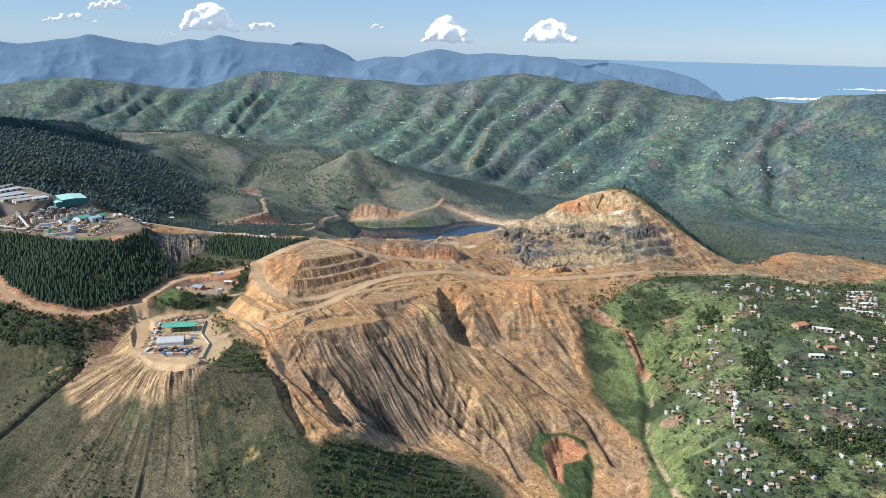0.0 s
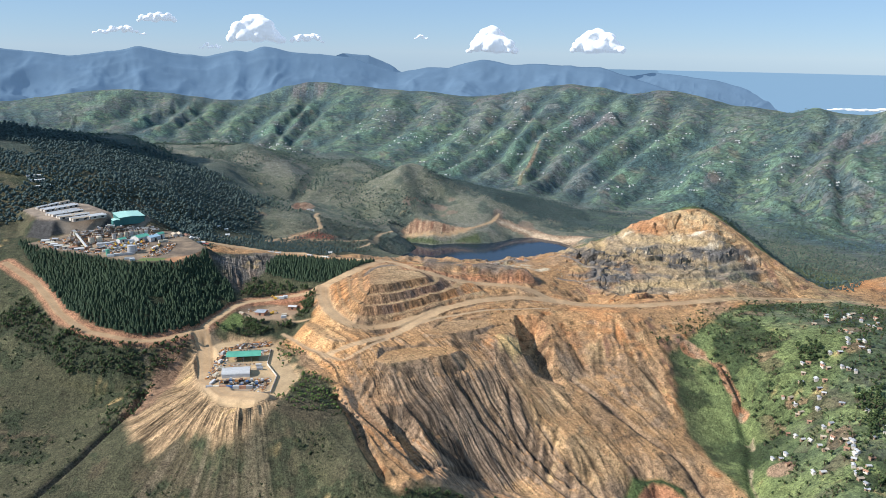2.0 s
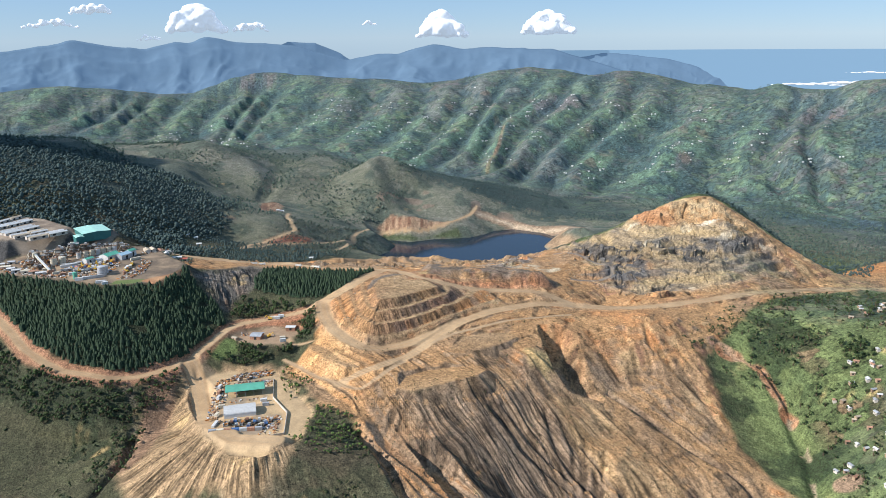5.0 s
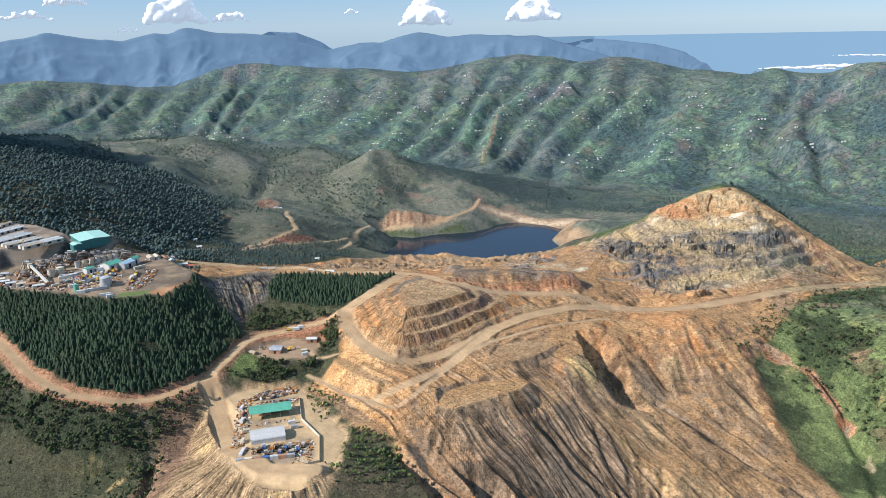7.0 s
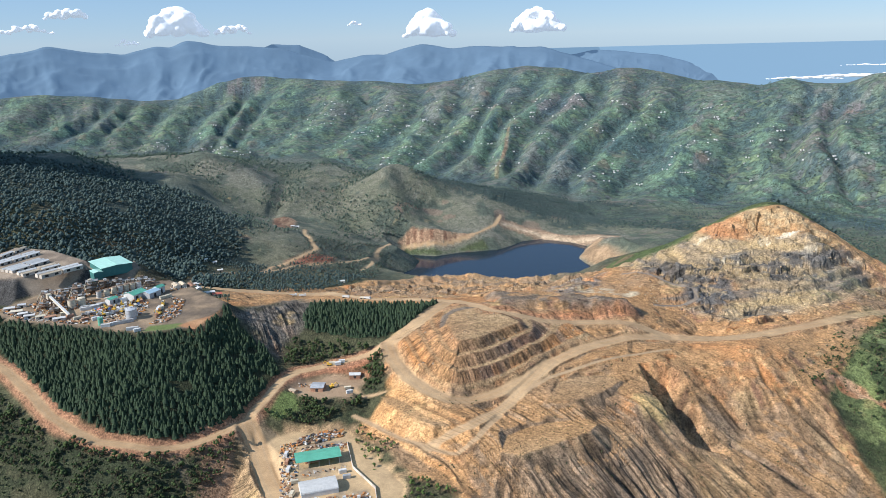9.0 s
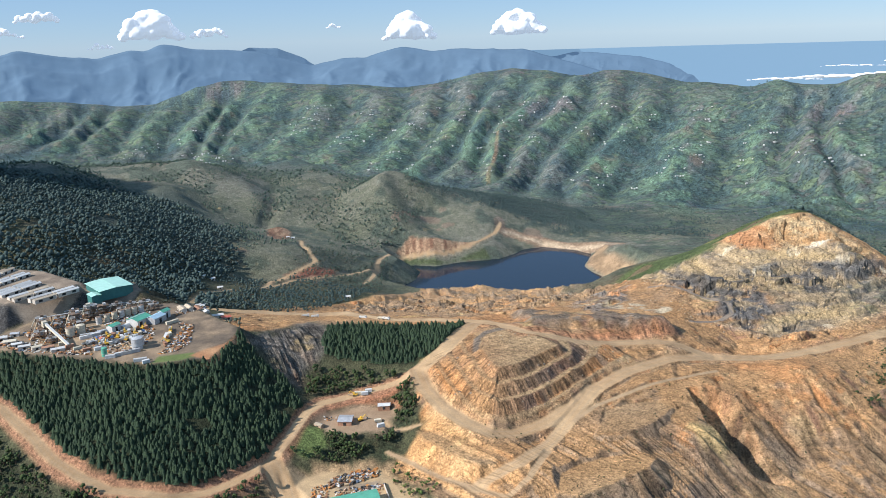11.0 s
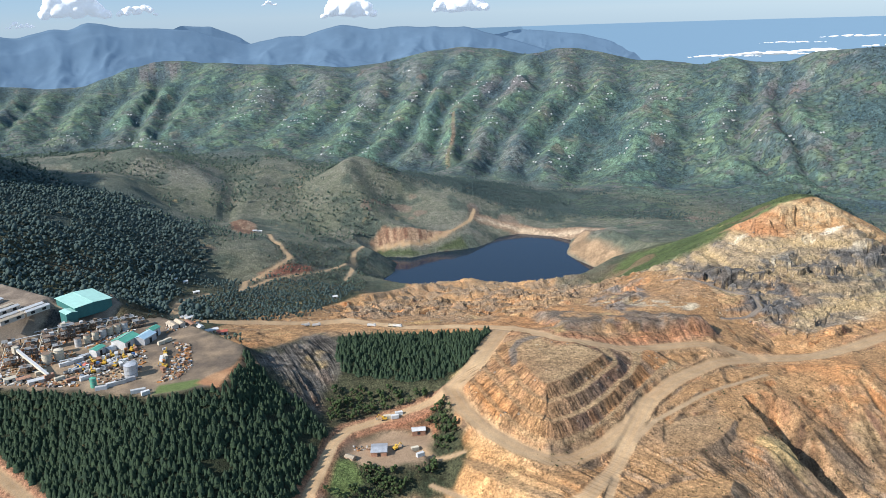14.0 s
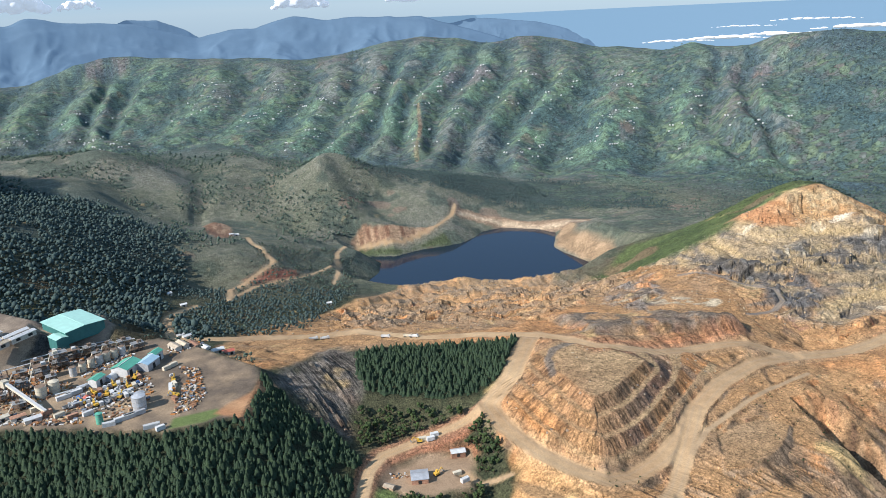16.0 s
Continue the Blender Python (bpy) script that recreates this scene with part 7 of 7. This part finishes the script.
    part("arm", rod(bmesh.new(), (3.6, -0.3, 4.0), (5.0, -0.3, 1.5), 0.2, 6), YELLOW, ob)
    part("bucket", box_mesh(5.0, -0.3, 0.5, 0.9, 1.1, 1.0), GREY, ob)
    return ob


PAINTS = (WHITE, WHITE, SILVER, CREAM, ORANGE, BLUEPAINT, WHITE, RUST)
NAMES = ("white", "white", "grey", "cream", "orange", "blue", "white", "rusty")
# two rows of parked trucks and machines in the works yard
first = truck((-452, 872), 40, WHITE, GREY, "white lorry with a grey bed parked in a row", PAD)
n = 0
for (ax, ay), (bx, by), count in (((-449, 879), (-414, 903), 13), ((-452, 871), (-412, 891), 13), ((-441, 866), (-416, 879), 8), ((-394, 895), (-390, 858), 7)):
    for k in range(count):
        w = (k + 0.5) / count
        x, y = ax + (bx - ax) * w + rng.uniform(-0.6, 0.6), ay + (by - ay) * w + rng.uniform(-0.6, 0.6)
        n += 1
        if n % 4 == 0:
            digger((x, y), rng.uniform(60, 160), "yellow tracked excavator parked in the works yard", PAD)
        elif n % 4 == 1:
            c = int(rng.integers(0, len(PAINTS)))
            container((x, y), rng.uniform(95, 125), PAINTS[c], NAMES[c] + " shipping container in the works yard", PAD, 5.0)
        else:
            truck((x, y), rng.uniform(95, 130), PAINTS[n % 7], (GREY, ORANGE, WHITE, STEEL)[n % 4], "parked lorry in a long row of vehicles", PAD, 5.5)
for x, y, yaw, c, long in [(-439, 859, 35, 0, 6), (-425, 841, 10, 0, 7), (-417, 846, 25, 0, 12), (-412, 849, 25, 2, 12), (-401, 831, 12, 0, 9), (-396, 827, 30, 0, 5), (-447, 858, 30, 7, 6),
                           (-455, 862, 35, 3, 6), (-463, 868, 40, 7, 6), (-433, 872, 25, 0, 12), (-428, 874, 25, 2, 12), (-422, 880, 25, 0, 12), (-445, 874, 28, 2, 10), (-470, 875, 30, 3, 7),
                           (-452, 890, 30, 0, 10), (-447, 897, 30, 2, 9), (-457, 886, 30, 0, 9), (-394, 876, 95, 0, 12), (-399, 908, 40, 3, 5), (-395, 912, 40, 3, 5)]:
    container((x, y), yaw, PAINTS[c], NAMES[c] + " container standing in the works yard", PAD, long)
for x, y, l, w, yaw, roof, word in [(-523, 893, 8, 5, 20, WHITE, "white"), (-513, 884, 9, 5, 15, CREAM, "cream"), (-505, 877, 7, 4, 25, WHITE, "white"), (-516, 901, 6, 4, 10, SILVER, "grey"), (-497, 871, 8, 4, 20, WHITE, "white"),
                                  (-487, 868, 7, 4, 30, CREAM, "cream"), (-478, 866, 8, 4, 25, RUST, "rusty"), (-469, 861, 9, 4, 25, WHITE, "white")]:
    shed("works_hut", (x, y), (l, w, 2.6, 0.7), yaw, PLASTER, roof, "low works hut with a " + word + " sheet roof", "hut", 1, 2, "works huts", z=PAD)
tent = thing("red_tent", (-443, 880, PAD), 20, "small red peaked shelter among the lorries", "tent")
bm = bmesh.new()
bmesh.ops.create_cone(bm, cap_ends=True, segments=6, radius1=2.6, radius2=0.1, depth=1.6, matrix=Matrix.Translation((0, 0, 2.6)))
part("canopy", bm, REDPAINT, tent)
for k in range(6):
    part("pole", rod(bmesh.new(), (2.3 * math.cos(k * math.pi / 3), 2.3 * math.sin(k * math.pi / 3), 0), (2.3 * math.cos(k * math.pi / 3), 2.3 * math.sin(k * math.pi / 3), 1.9), 0.06, 5), GREY, tent)


def scrap(name, area, spacing, z, label, sizes=(0.5, 2.2)):
    """A yard of loose scrap: beams, drums and plates lying close together."""
    bm = bmesh.new()
    for x, y in spots_in(area, spacing, 0.6):
        s = rng.uniform(*sizes, 3)
        turn = Matrix.Rotation(rng.uniform(0, 3.14), 4, "Z") @ Matrix.Rotation(rng.uniform(-0.25, 0.25), 4, "X")
        zz = z if z is not None else ground_z(x, y)
        block(bm, x, y, zz - 0.1, s[0] * 1.4, s[1] * 0.7, s[2] * 0.6, turn)
    me = bpy.data.meshes.new(name)
    bm.to_mesh(me)
    bm.free()
    me.materials.append(SCRAP)
    return tagged(new(name, me), label, "scrap", kind="stuff")


m, t, b = material("mixed_scrap", 0.7)
geo = t.nodes.new("ShaderNodeNewGeometry")
cr = t.nodes.new("ShaderNodeValToRGB")
cr.color_ramp.interpolation = "CONSTANT"
for pos, col in ((0.0, (0.50, 0.47, 0.42, 1)), (0.16, (0.28, 0.15, 0.085, 1)), (0.40, (0.07, 0.065, 0.06, 1)), (0.56, (0.42, 0.31, 0.19, 1)), (0.72, (0.48, 0.21, 0.07, 1)), (0.88, (0.14, 0.18, 0.24, 1)), (0.92, (0.62, 0.61, 0.58, 1))):
    e = cr.color_ramp.elements.new(pos) if pos else cr.color_ramp.elements[0]
    e.color = col
t.links.new(geo.outputs["Random Per Island"], cr.inputs[0])
t.links.new(times(t, cr.outputs[0], ramp(t, grain(t, 0.6, 3), 0.7, 1.3)), b.inputs["Base Color"])
SCRAP = m
scrap("works_scrap", [(-392, 908), (-379, 905), (-373, 864), (-378, 845), (-391, 843), (-388, 870), (-384, 890)], 1.8, PAD, "mixed metal scrap in the works yard")
scrap("works_front_scrap", [(-532, 892), (-505, 868), (-470, 856), (-440, 848), (-445, 860), (-475, 872), (-505, 884), (-525, 904)], 2.0, PAD, "pipes, plates and pale crates along the works edge")
scrap("pipe_yard", [(-500, 895), (-478, 905), (-460, 912), (-455, 900), (-475, 880), (-495, 880)], 1.9, PAD, "stacked pipes and steel among the frames")
scrap("lorry_park_stores", [(-456, 868), (-420, 846), (-408, 852), (-404, 888), (-412, 906), (-430, 900), (-452, 884)], 2.6, PAD, "crates, drums and tools between the parked lorries", (0.6, 2.0))
scrap("frame_yard_steel", [(-512, 905), (-500, 935), (-470, 950), (-452, 948), (-470, 925), (-480, 905), (-500, 890)], 2.1, PAD, "rusty beams and pipes lying under the frames", (0.6, 2.6))
scrap("plate_store", [(-398, 928), (-384, 938), (-372, 948), (-384, 952), (-402, 940)], 2.8, PAD, "plates and beams beside the store sheds", (0.5, 1.8))
scrap("machine_parts", [(-452, 912), (-432, 925), (-420, 940), (-430, 948), (-455, 930)], 2.0, PAD, "pumps and pipe parts round the tanks", (0.6, 1.8))

# ---- sheds and barracks near the works ----
for x, y, l, w, yaw, roof, nm in [(-396, 941, 11, 5, -58, TANROOF, "tan"), (-391, 944, 11, 4, -58, TANROOF, "tan"), (-384, 946, 12, 5, -60, RUST, "rusty"), (-379, 949, 12, 5, -60, RUST, "rusty"),
                                  (-371, 953, 12, 5, 20, WHITE, "white"), (-362, 950, 8, 5, 15, REDPAINT, "dull red"), (-376, 940, 7, 4, -60, WHITE, "white")]:
    shed("store_shed", (x, y), (l, w, 2.6, 0.9), yaw, PLASTER, roof, "low store with a " + nm + " sheet roof near the works", "shed", 2, 2, "store sheds")
for (ax, ay), (bx, by), offsets in (((-590, 995), (-575, 1047), (0,)), ((-579, 985), (-557, 1027), (0, 6.5)), ((-554, 958), (-534, 994), (-6, 0, 6)), ((-535, 944), (-512, 973), (-5, 2)), ((-517, 938), (-491, 970), (-3, 4))):
    long = math.hypot(bx - ax, by - ay)
    ex, ey = (bx - ax) / long, (by - ay) / long
    count = round(long / 17)
    for off in offsets:
        for k in range(count):
            w = (k + 0.5) / count
            tan_roof = rng.uniform() < 0.2
            shed("barrack", (ax + (bx - ax) * w + ey * off, ay + (by - ay) * w - ex * off), (long / count - 2.0, 4.4, 2.6, 0.8), math.degrees(math.atan2(ey, ex)), PLASTER, TANROOF if tan_roof else WHITE,
                 "long low barrack with a " + ("tan" if tan_roof else "white") + " roof", "barrack", 2, 3, "barrack rows", z=206.5)
for x, y, yaw in [(-640, 1105, 40), (-655, 1118, 40), (-668, 1132, 40)]:
    shed("barrack", (x, y), (18, 4.6, 2.6, 0.8), yaw, PLASTER, WHITE, "long white-roofed barrack higher up the hill", "barrack", 2, 3, "barrack rows")
for x, y, yaw in [(-395, 1010, 30), (-400, 1017, 30), (-392, 1022, 10), (-412, 1180, 20), (-440, 1225, 15), (-448, 1232, 60), (-430, 1228, 40), (-268, 1219, 10), (-372, 1545, 5), (-365, 1548, 5)]:
    shed("site_hut", (x, y), (6, 4.2, 2.4, 0.9), yaw, PLASTER, WHITE, "small white-roofed hut beside a track", "hut", 1, 1, "site huts")

# ---- the yard on the spur ----
YZ = 133.0
gs = thing("open_shed", (-249.5, 715.5, YZ), 12.5, "long open shed with a green sheet roof", "shed")
part("roof", gable(29, 13, 5.4, 1.2, 0.6, 0.15), GREEN, gs)
for x in (-13.5, -6.7, 0, 6.7, 13.5):
    for y in (-6.2, 6.2):
        part("post", box_mesh(x, y, -0.5, 0.35, 0.35, 5.9), GREY, gs)
part("back_wall", box_mesh(0, 6.3, -0.5, 28.5, 0.15, 5.7), SILVER, gs)
part("bench", box_mesh(-4, 1, 0, 9, 2.5, 1.1), RUST, gs)
ws = thing("vaulted_shed", (-246, 681, YZ), 14, "white shed with a low barrel roof", "shed")
part("roof", vault(23.5, 15, 3.0, 2.4), WHITE, ws)
part("wall", box_mesh(0, 7.3, -0.5, 23, 0.2, 3.6), WHITE, ws)
part("wall", box_mesh(0, -7.3, -0.5, 23, 0.2, 3.6), WHITE, ws)
part("end_wall", box_mesh(-11.5, 0, -0.5, 0.2, 14.4, 4.6), WHITE, ws)
part("end_wall", box_mesh(11.5, 0, -0.5, 0.2, 14.4, 4.6), WHITE, ws)
part("door", box_mesh(11.65, 2, 0, 0.12, 4.5, 3.6), DARK, ws)
for k in range(7):
    container((-259 + 5.4 * k, 650.2 + 0.55 * k), 6, (SILVER, CREAM, RUST, BLUEPAINT, WHITE, RUST, SILVER)[k], ("grey", "cream", "rusty", "blue", "white", "rusty", "grey")[k] + " container in a row that closes the yard", YZ, 5.2, "yard containers")
container((-259.5, 660), 84, WHITE, "white container with a rounded top at the yard gate", YZ, 9)
for x, y, yaw, c in [(-262, 676, 80, 3), (-268, 706, 80, 0), (-270, 716, 80, 7), (-272, 726, 82, 0), (-262, 690, 10, 3), (-232, 700, 15, 0), (-229, 693, 10, 2)]:
    container((x, y), yaw, PAINTS[c], NAMES[c] + " container beside the yard sheds", YZ, 5.0, "yard containers")
for k in range(14):
    x, y = -252 + 2.9 * k % 34, 658 + (k % 3) * 4.2
    truck((x, y), rng.uniform(80, 110), PAINTS[(k * 3) % 8], (GREY, DARK, BLUEPAINT, STEEL)[k % 4], "old lorry parked in the yard", YZ, 5.0, "yard lorries")
scrap("yard_scrap", [(-269, 738), (-252, 741), (-233, 750), (-237, 760), (-250, 757), (-266, 750)], 1.5, YZ + 0.5, "heap of mixed scrap behind the green shed")
scrap("yard_stores", [(-278, 742), (-268, 744), (-262, 700), (-262, 672), (-268, 668), (-273, 705)], 1.9, YZ, "crates, drums and parts along the yard's open side", (0.5, 1.9))
scrap("yard_vehicle_parts", [(-258, 668), (-214, 676), (-213, 655), (-258, 654)], 2.1, YZ, "engines and parts lying between the old lorries", (0.5, 1.7))
scrap("yard_back_scrap", [(-262, 724), (-235, 728), (-230, 740), (-262, 736)], 1.7, YZ, "rusty and orange parts piled behind the green shed", (0.5, 2.0))
scrap("yard_clutter", [(-258, 697), (-233, 703), (-230, 709), (-258, 702)], 2.3, YZ, "loose parts between the two sheds", (0.4, 1.5))
scrap("yard_tyres", [(-226, 645), (-212, 645), (-212, 676), (-220, 672), (-228, 655)], 2.6, YZ, "dark loose machine parts in the yard corner", (0.5, 1.6))
fence = thing("yard_wall", (-225.6, 704.6, YZ), 0, "pale block wall along the edge of the yard", "wall")
for a, b in zip([(-231.4, 738), (-225.6, 704.6), (-210.3, 678.3), (-207.1, 645), (-219, 641)], [(-225.6, 704.6), (-210.3, 678.3), (-207.1, 645), (-219, 641), (-222, 641)]):
    d = math.hypot(b[0] - a[0], b[1] - a[1])
    count = max(1, round(d / 4))
    for k in range(count):
        w = (k + 0.5) / count
        turn = Matrix.Rotation(math.atan2(b[1] - a[1], b[0] - a[0]), 4, "Z")
        part("wall_panel", box_mesh(a[0] + (b[0] - a[0]) * w + 225.6, a[1] + (b[1] - a[1]) * w - 704.6, -1.5, d / count * 0.97, 0.3, 3.4, turn), PLASTER, fence)

# ---- the works camp in the valley ----
CZ = 147.0
shed("camp_store", (-256.5, 801), (9.5, 10, 3.2, 0.9), -8, RUST, SILVER, "store with a pale metal roof and rusty walls", "shed", 1, 1, z=CZ)
shed("camp_office", (-229, 818), (8.5, 5, 2.8, 0.9), -4, RUST, WHITE, "low hut with a white roof and rust-red walls", "hut", 1, 2, z=CZ + 1)
shed("camp_hut", (-275, 797), (6, 3.6, 2.2, 0.7), -40, MUD, TANROOF, "small tan-roofed hut beside the lawn", "hut", 1, 1)
for x, y, yaw, c in [(-243, 829, 5, 0), (-240, 832, 5, 0), (-248, 831, 0, 3), (-234, 801, 10, 3), (-232, 791, 20, 0)]:
    container((x, y), yaw, PAINTS[c], NAMES[c] + " container in the works camp", None, 5.0, "camp containers")
digger((-246, 802), 30, "yellow excavator beside the camp store")
digger((-250, 830), 170, "yellow excavator on the upper camp terrace")
scrap("camp_scrap", [(-274, 812), (-262, 810), (-262, 804), (-271, 806)], 1.7, None, "blue and white scrap beside the camp store", (0.4, 1.4))
for x, y, yaw, c in [(-299, 998, 5, 0), (-290, 998, 4, 0), (-245, 974, -25, 0), (-228, 970, -30, 3), (-224, 967, -30, 0)]:
    truck((x, y), yaw, PAINTS[c], PAINTS[c], "white lorry standing on the haul road", None, 7.5)

# ---- the villages ----
def hut(at, yaw, size, wall, roof, label, group="village huts"):
    l, w = size
    return shed("village_house", at, (l, w, 1.9, 0.6), yaw, wall, roof, label, "house", 1, 1, group)


STREET = [(254, 654), (259, 651), (255, 648), (257, 643), (252, 643), (255, 635), (252, 630), (249, 623), (251, 617), (254, 613), (247, 606), (248, 599), (245, 591), (247, 613)]
WEST_HUTS = [(227, 695), (230, 686), (232, 677), (236, 671), (244, 667), (249, 661), (250, 672), (207, 670), (212, 666), (217, 669), (214, 656), (225, 634), (230, 629), (243, 726),
             (240, 712), (237, 739), (242, 735), (249, 679), (255, 681)]
SOUTH_HUTS = [(229, 574), (232, 569), (236, 574), (239, 569), (237, 562), (243, 563), (248, 567), (221, 569), (221, 562), (226, 564), (218, 555), (211, 568), (216, 565), (229, 552),
              (233, 548), (237, 551), (235, 541), (215, 539), (218, 534), (224, 537), (209, 551), (211, 545), (254, 546), (260, 548), (245, 534), (249, 537), (254, 536), (267, 542)]
MIDDLE_HUTS = [(289, 747), (293, 743), (297, 738), (271, 738), (266, 743), (265, 723), (276, 758), (313, 812), (318, 811), (319, 803), (309, 786), (316, 781), (306, 778), (300, 772),
               (321, 779), (314, 769), (318, 762), (324, 637), (330, 634), (357, 607), (364, 604)]
NORTH_HUTS = [(349, 833), (353, 827), (354, 820), (392, 871), (397, 868), (398, 855), (393, 837), (378, 821), (368, 812), (408, 856), (426, 880), (428, 870), (404, 831), (401, 816),
              (387, 793), (403, 842), (357, 711), (374, 724), (384, 734), (389, 730), (362, 695), (329, 675), (329, 666), (339, 668), (392, 672), (388, 701), (405, 710), (404, 700),
              (399, 733), (405, 731), (430, 737), (419, 727)]
TOWN = [(469 + 6.5 * (i % 6) - 7 * (i // 6) + rng.uniform(-1.5, 1.5), 886 + 1.5 * (i % 6) - 15 * (i // 6) + rng.uniform(-3, 3)) for i in range(36)]
homesteads = spots_in([(225, 560), (240, 700), (262, 800), (330, 880), (440, 910), (500, 860), (460, 700), (360, 560), (290, 530)], 15, 0.5)
homesteads = [tuple(q) for q in homesteads[many_noise(homesteads[:, 0], homesteads[:, 1], 45, 2, 333) > 0.12]]
for k, (x, y) in enumerate(STREET + WEST_HUTS + SOUTH_HUTS + MIDDLE_HUTS + NORTH_HUTS + TOWN + homesteads):
    c = k * 7 % 10
    roof, word = (RUST, "rust-brown") if c in (3, 8) else (TANROOF, "tan") if c in (6, 0) else (WHITE, "white metal") if c in (2, 5, 9) else (SILVER, "grey metal")
    hut((x, y), rng.uniform(-30, 30) + (90 if c % 2 else 0), (rng.uniform(3.0, 4.8), rng.uniform(2.3, 3.0)), (MUD, PLASTER)[k % 2], roof, "small village house with a " + word + " roof")
for x, y, l, yaw in [(371, 737, 18, -18), (348, 695, 13, 0), (365, 672, 9, 0), (426, 800, 14, -10), (440, 793, 16, -8), (461, 828, 12, -5)]:
    shed("long_house", (x, y), (l, 4.5, 2.6, 0.9), yaw, PLASTER, WHITE, "long white school-like house in the village", "house", 3, 4, "long village houses")
shed("clay_house", (351, 742), (13, 9, 3.2, 1.6), 25, MUD, CLAY, "large house with a red clay roof", "house", 1, 3)
shed("clay_house", (366, 708), (9, 6, 2.8, 1.2), 10, MUD, CLAY, "house with an orange clay roof", "house", 1, 2)

# far houses on the ridge, joined
bm = bmesh.new()
p = spots_in([(-1300, 2700), (-300, 2400), (300, 2200), (900, 2000), (1050, 2300), (600, 2700), (100, 3100), (-900, 3400)], 42)
p = p[(far_spurs(p[:, 0], p[:, 1]) > 0.40) & (many_noise(p[:, 0], p[:, 1], 150, 2, 331) > -0.02)]
hz = height(p[:, 0], p[:, 1])
for (x, y), z in zip(p, hz):
    a = rng.uniform(0, 3)
    for k in range(int(rng.integers(1, 4))):
        m = Matrix.Translation((x + rng.uniform(-14, 14), y + rng.uniform(-5, 5), z - 1)) @ Matrix.Rotation(a, 4, "Z")
        g = gable(rng.uniform(3.6, 6), 3.2, 2.4, 0.8, 0.2, 0.2)
        me = bpy.data.meshes.new("far")
        block(g, 0, 0, 0, 3.5, 2.9, 2.5)
        g.transform(m)
        g.to_mesh(me)
        g.free()
        bm.from_mesh(me)
        bpy.data.meshes.remove(me)
me = bpy.data.meshes.new("ridge_houses")
bm.to_mesh(me)
bm.free()
me.materials.append(WHITE)
tagged(new("ridge_houses", me), "tiny white houses scattered over the far ridge", "houses", kind="stuff")



# ---- clouds over the mountains ----
def cloud_material(name, alpha):
    m, t, b = material(name, 1.0)
    b.inputs["Specular IOR Level"].default_value = 0.0
    b.inputs["Base Color"].default_value = (0.76, 0.77, 0.79, 1)
    # faint added glow stands in for sunlight scattered inside the cloud
    b.inputs["Emission Color"].default_value = (0.86, 0.92, 1.0, 1)
    b.inputs["Emission Strength"].default_value = 0.26
    b.inputs["Alpha"].default_value = alpha
    return m


CLOUD = cloud_material("cloud", 1.0)


def cloud(at, wide, high, lumps, label, flat=False, deep=0.4):
    """A heap of rounded lumps grown together into one billowing body."""
    ob = tagged(new("cloud", bpy.data.meshes.new("cloud")), label, "cloud", "clouds")
    ob.matrix_world = pose(*at, 0, 0, math.degrees(-math.atan2(at[0], at[1])))
    bm = bmesh.new()
    for k in range(lumps):
        u = (k + 0.5) / lumps * 2 - 1 + rng.uniform(-0.1, 0.1)
        room = max(1 - u * u, 0.08)
        s = high * rng.uniform(0.22, 0.4) * (0.45 + 0.6 * room)
        top = room * rng.uniform(0.05, 0.75) * high * (0.4 if flat else 1)
        m = Matrix.Translation((u * wide / 2, rng.uniform(-0.5, 0.5) * deep * high, s * 0.6 + top)) @ Matrix.Diagonal((2.6 if flat else 1.15, 1, 0.5 if flat else 0.85, 1))
        bmesh.ops.create_icosphere(bm, subdivisions=2, radius=s, matrix=m)
    for v in bm.verts:
        v.co += Vector(noise.noise_vector(v.co / (high * 0.22))) * high * 0.07 + Vector(noise.noise_vector(v.co / (high * 0.08))) * high * 0.03
    bm.to_mesh(ob.data)
    bm.free()
    ob.data.materials.append(CLOUD)
    grown = ob.modifiers.new("grown", "REMESH")
    grown.mode, grown.voxel_size, grown.use_smooth_shade = "VOXEL", high / 22, True
    soft = ob.modifiers.new("soft", "SMOOTH")
    soft.factor, soft.iterations = 0.5, 3
    return ob


for x, y, z, w, h, n in [(-1860, 4471, 534, 258, 90, 26), (-1373, 4632, 439, 355, 187, 48), (-1093, 4698, 443, 242, 77, 24), (-1602, 4564, 400, 161, 45, 14), (-445, 4782, 473, 97, 39, 12),
                         (-42, 4787, 403, 322, 187, 46), (550, 4730, 411, 371, 161, 46), (-2042, 4394, 467, 322, 64, 22)]:
    cloud((x + 35, y, z), w * 0.78, h * 0.68, n, "small white fair-weather cloud above the mountains")
for az, z, w, h, n in [(23.6, 150, 330, 26, 26), (26.2, 156, 420, 34, 34), (29.5, 164, 460, 36, 34), (27.5, 214, 300, 14, 22), (31.5, 236, 420, 20, 30), (35.0, 190, 520, 40, 34)]:
    cloud((4560 * math.sin(radians(az)), 4560 * math.cos(radians(az)), z), w, h, n, "low white cloud bank lying over the plain", True)
# the cloud that shades the western hills
cloud((-2150, 1330, 900), 560, 170, 54, "broad cloud high over the western hills", True, 4.6)
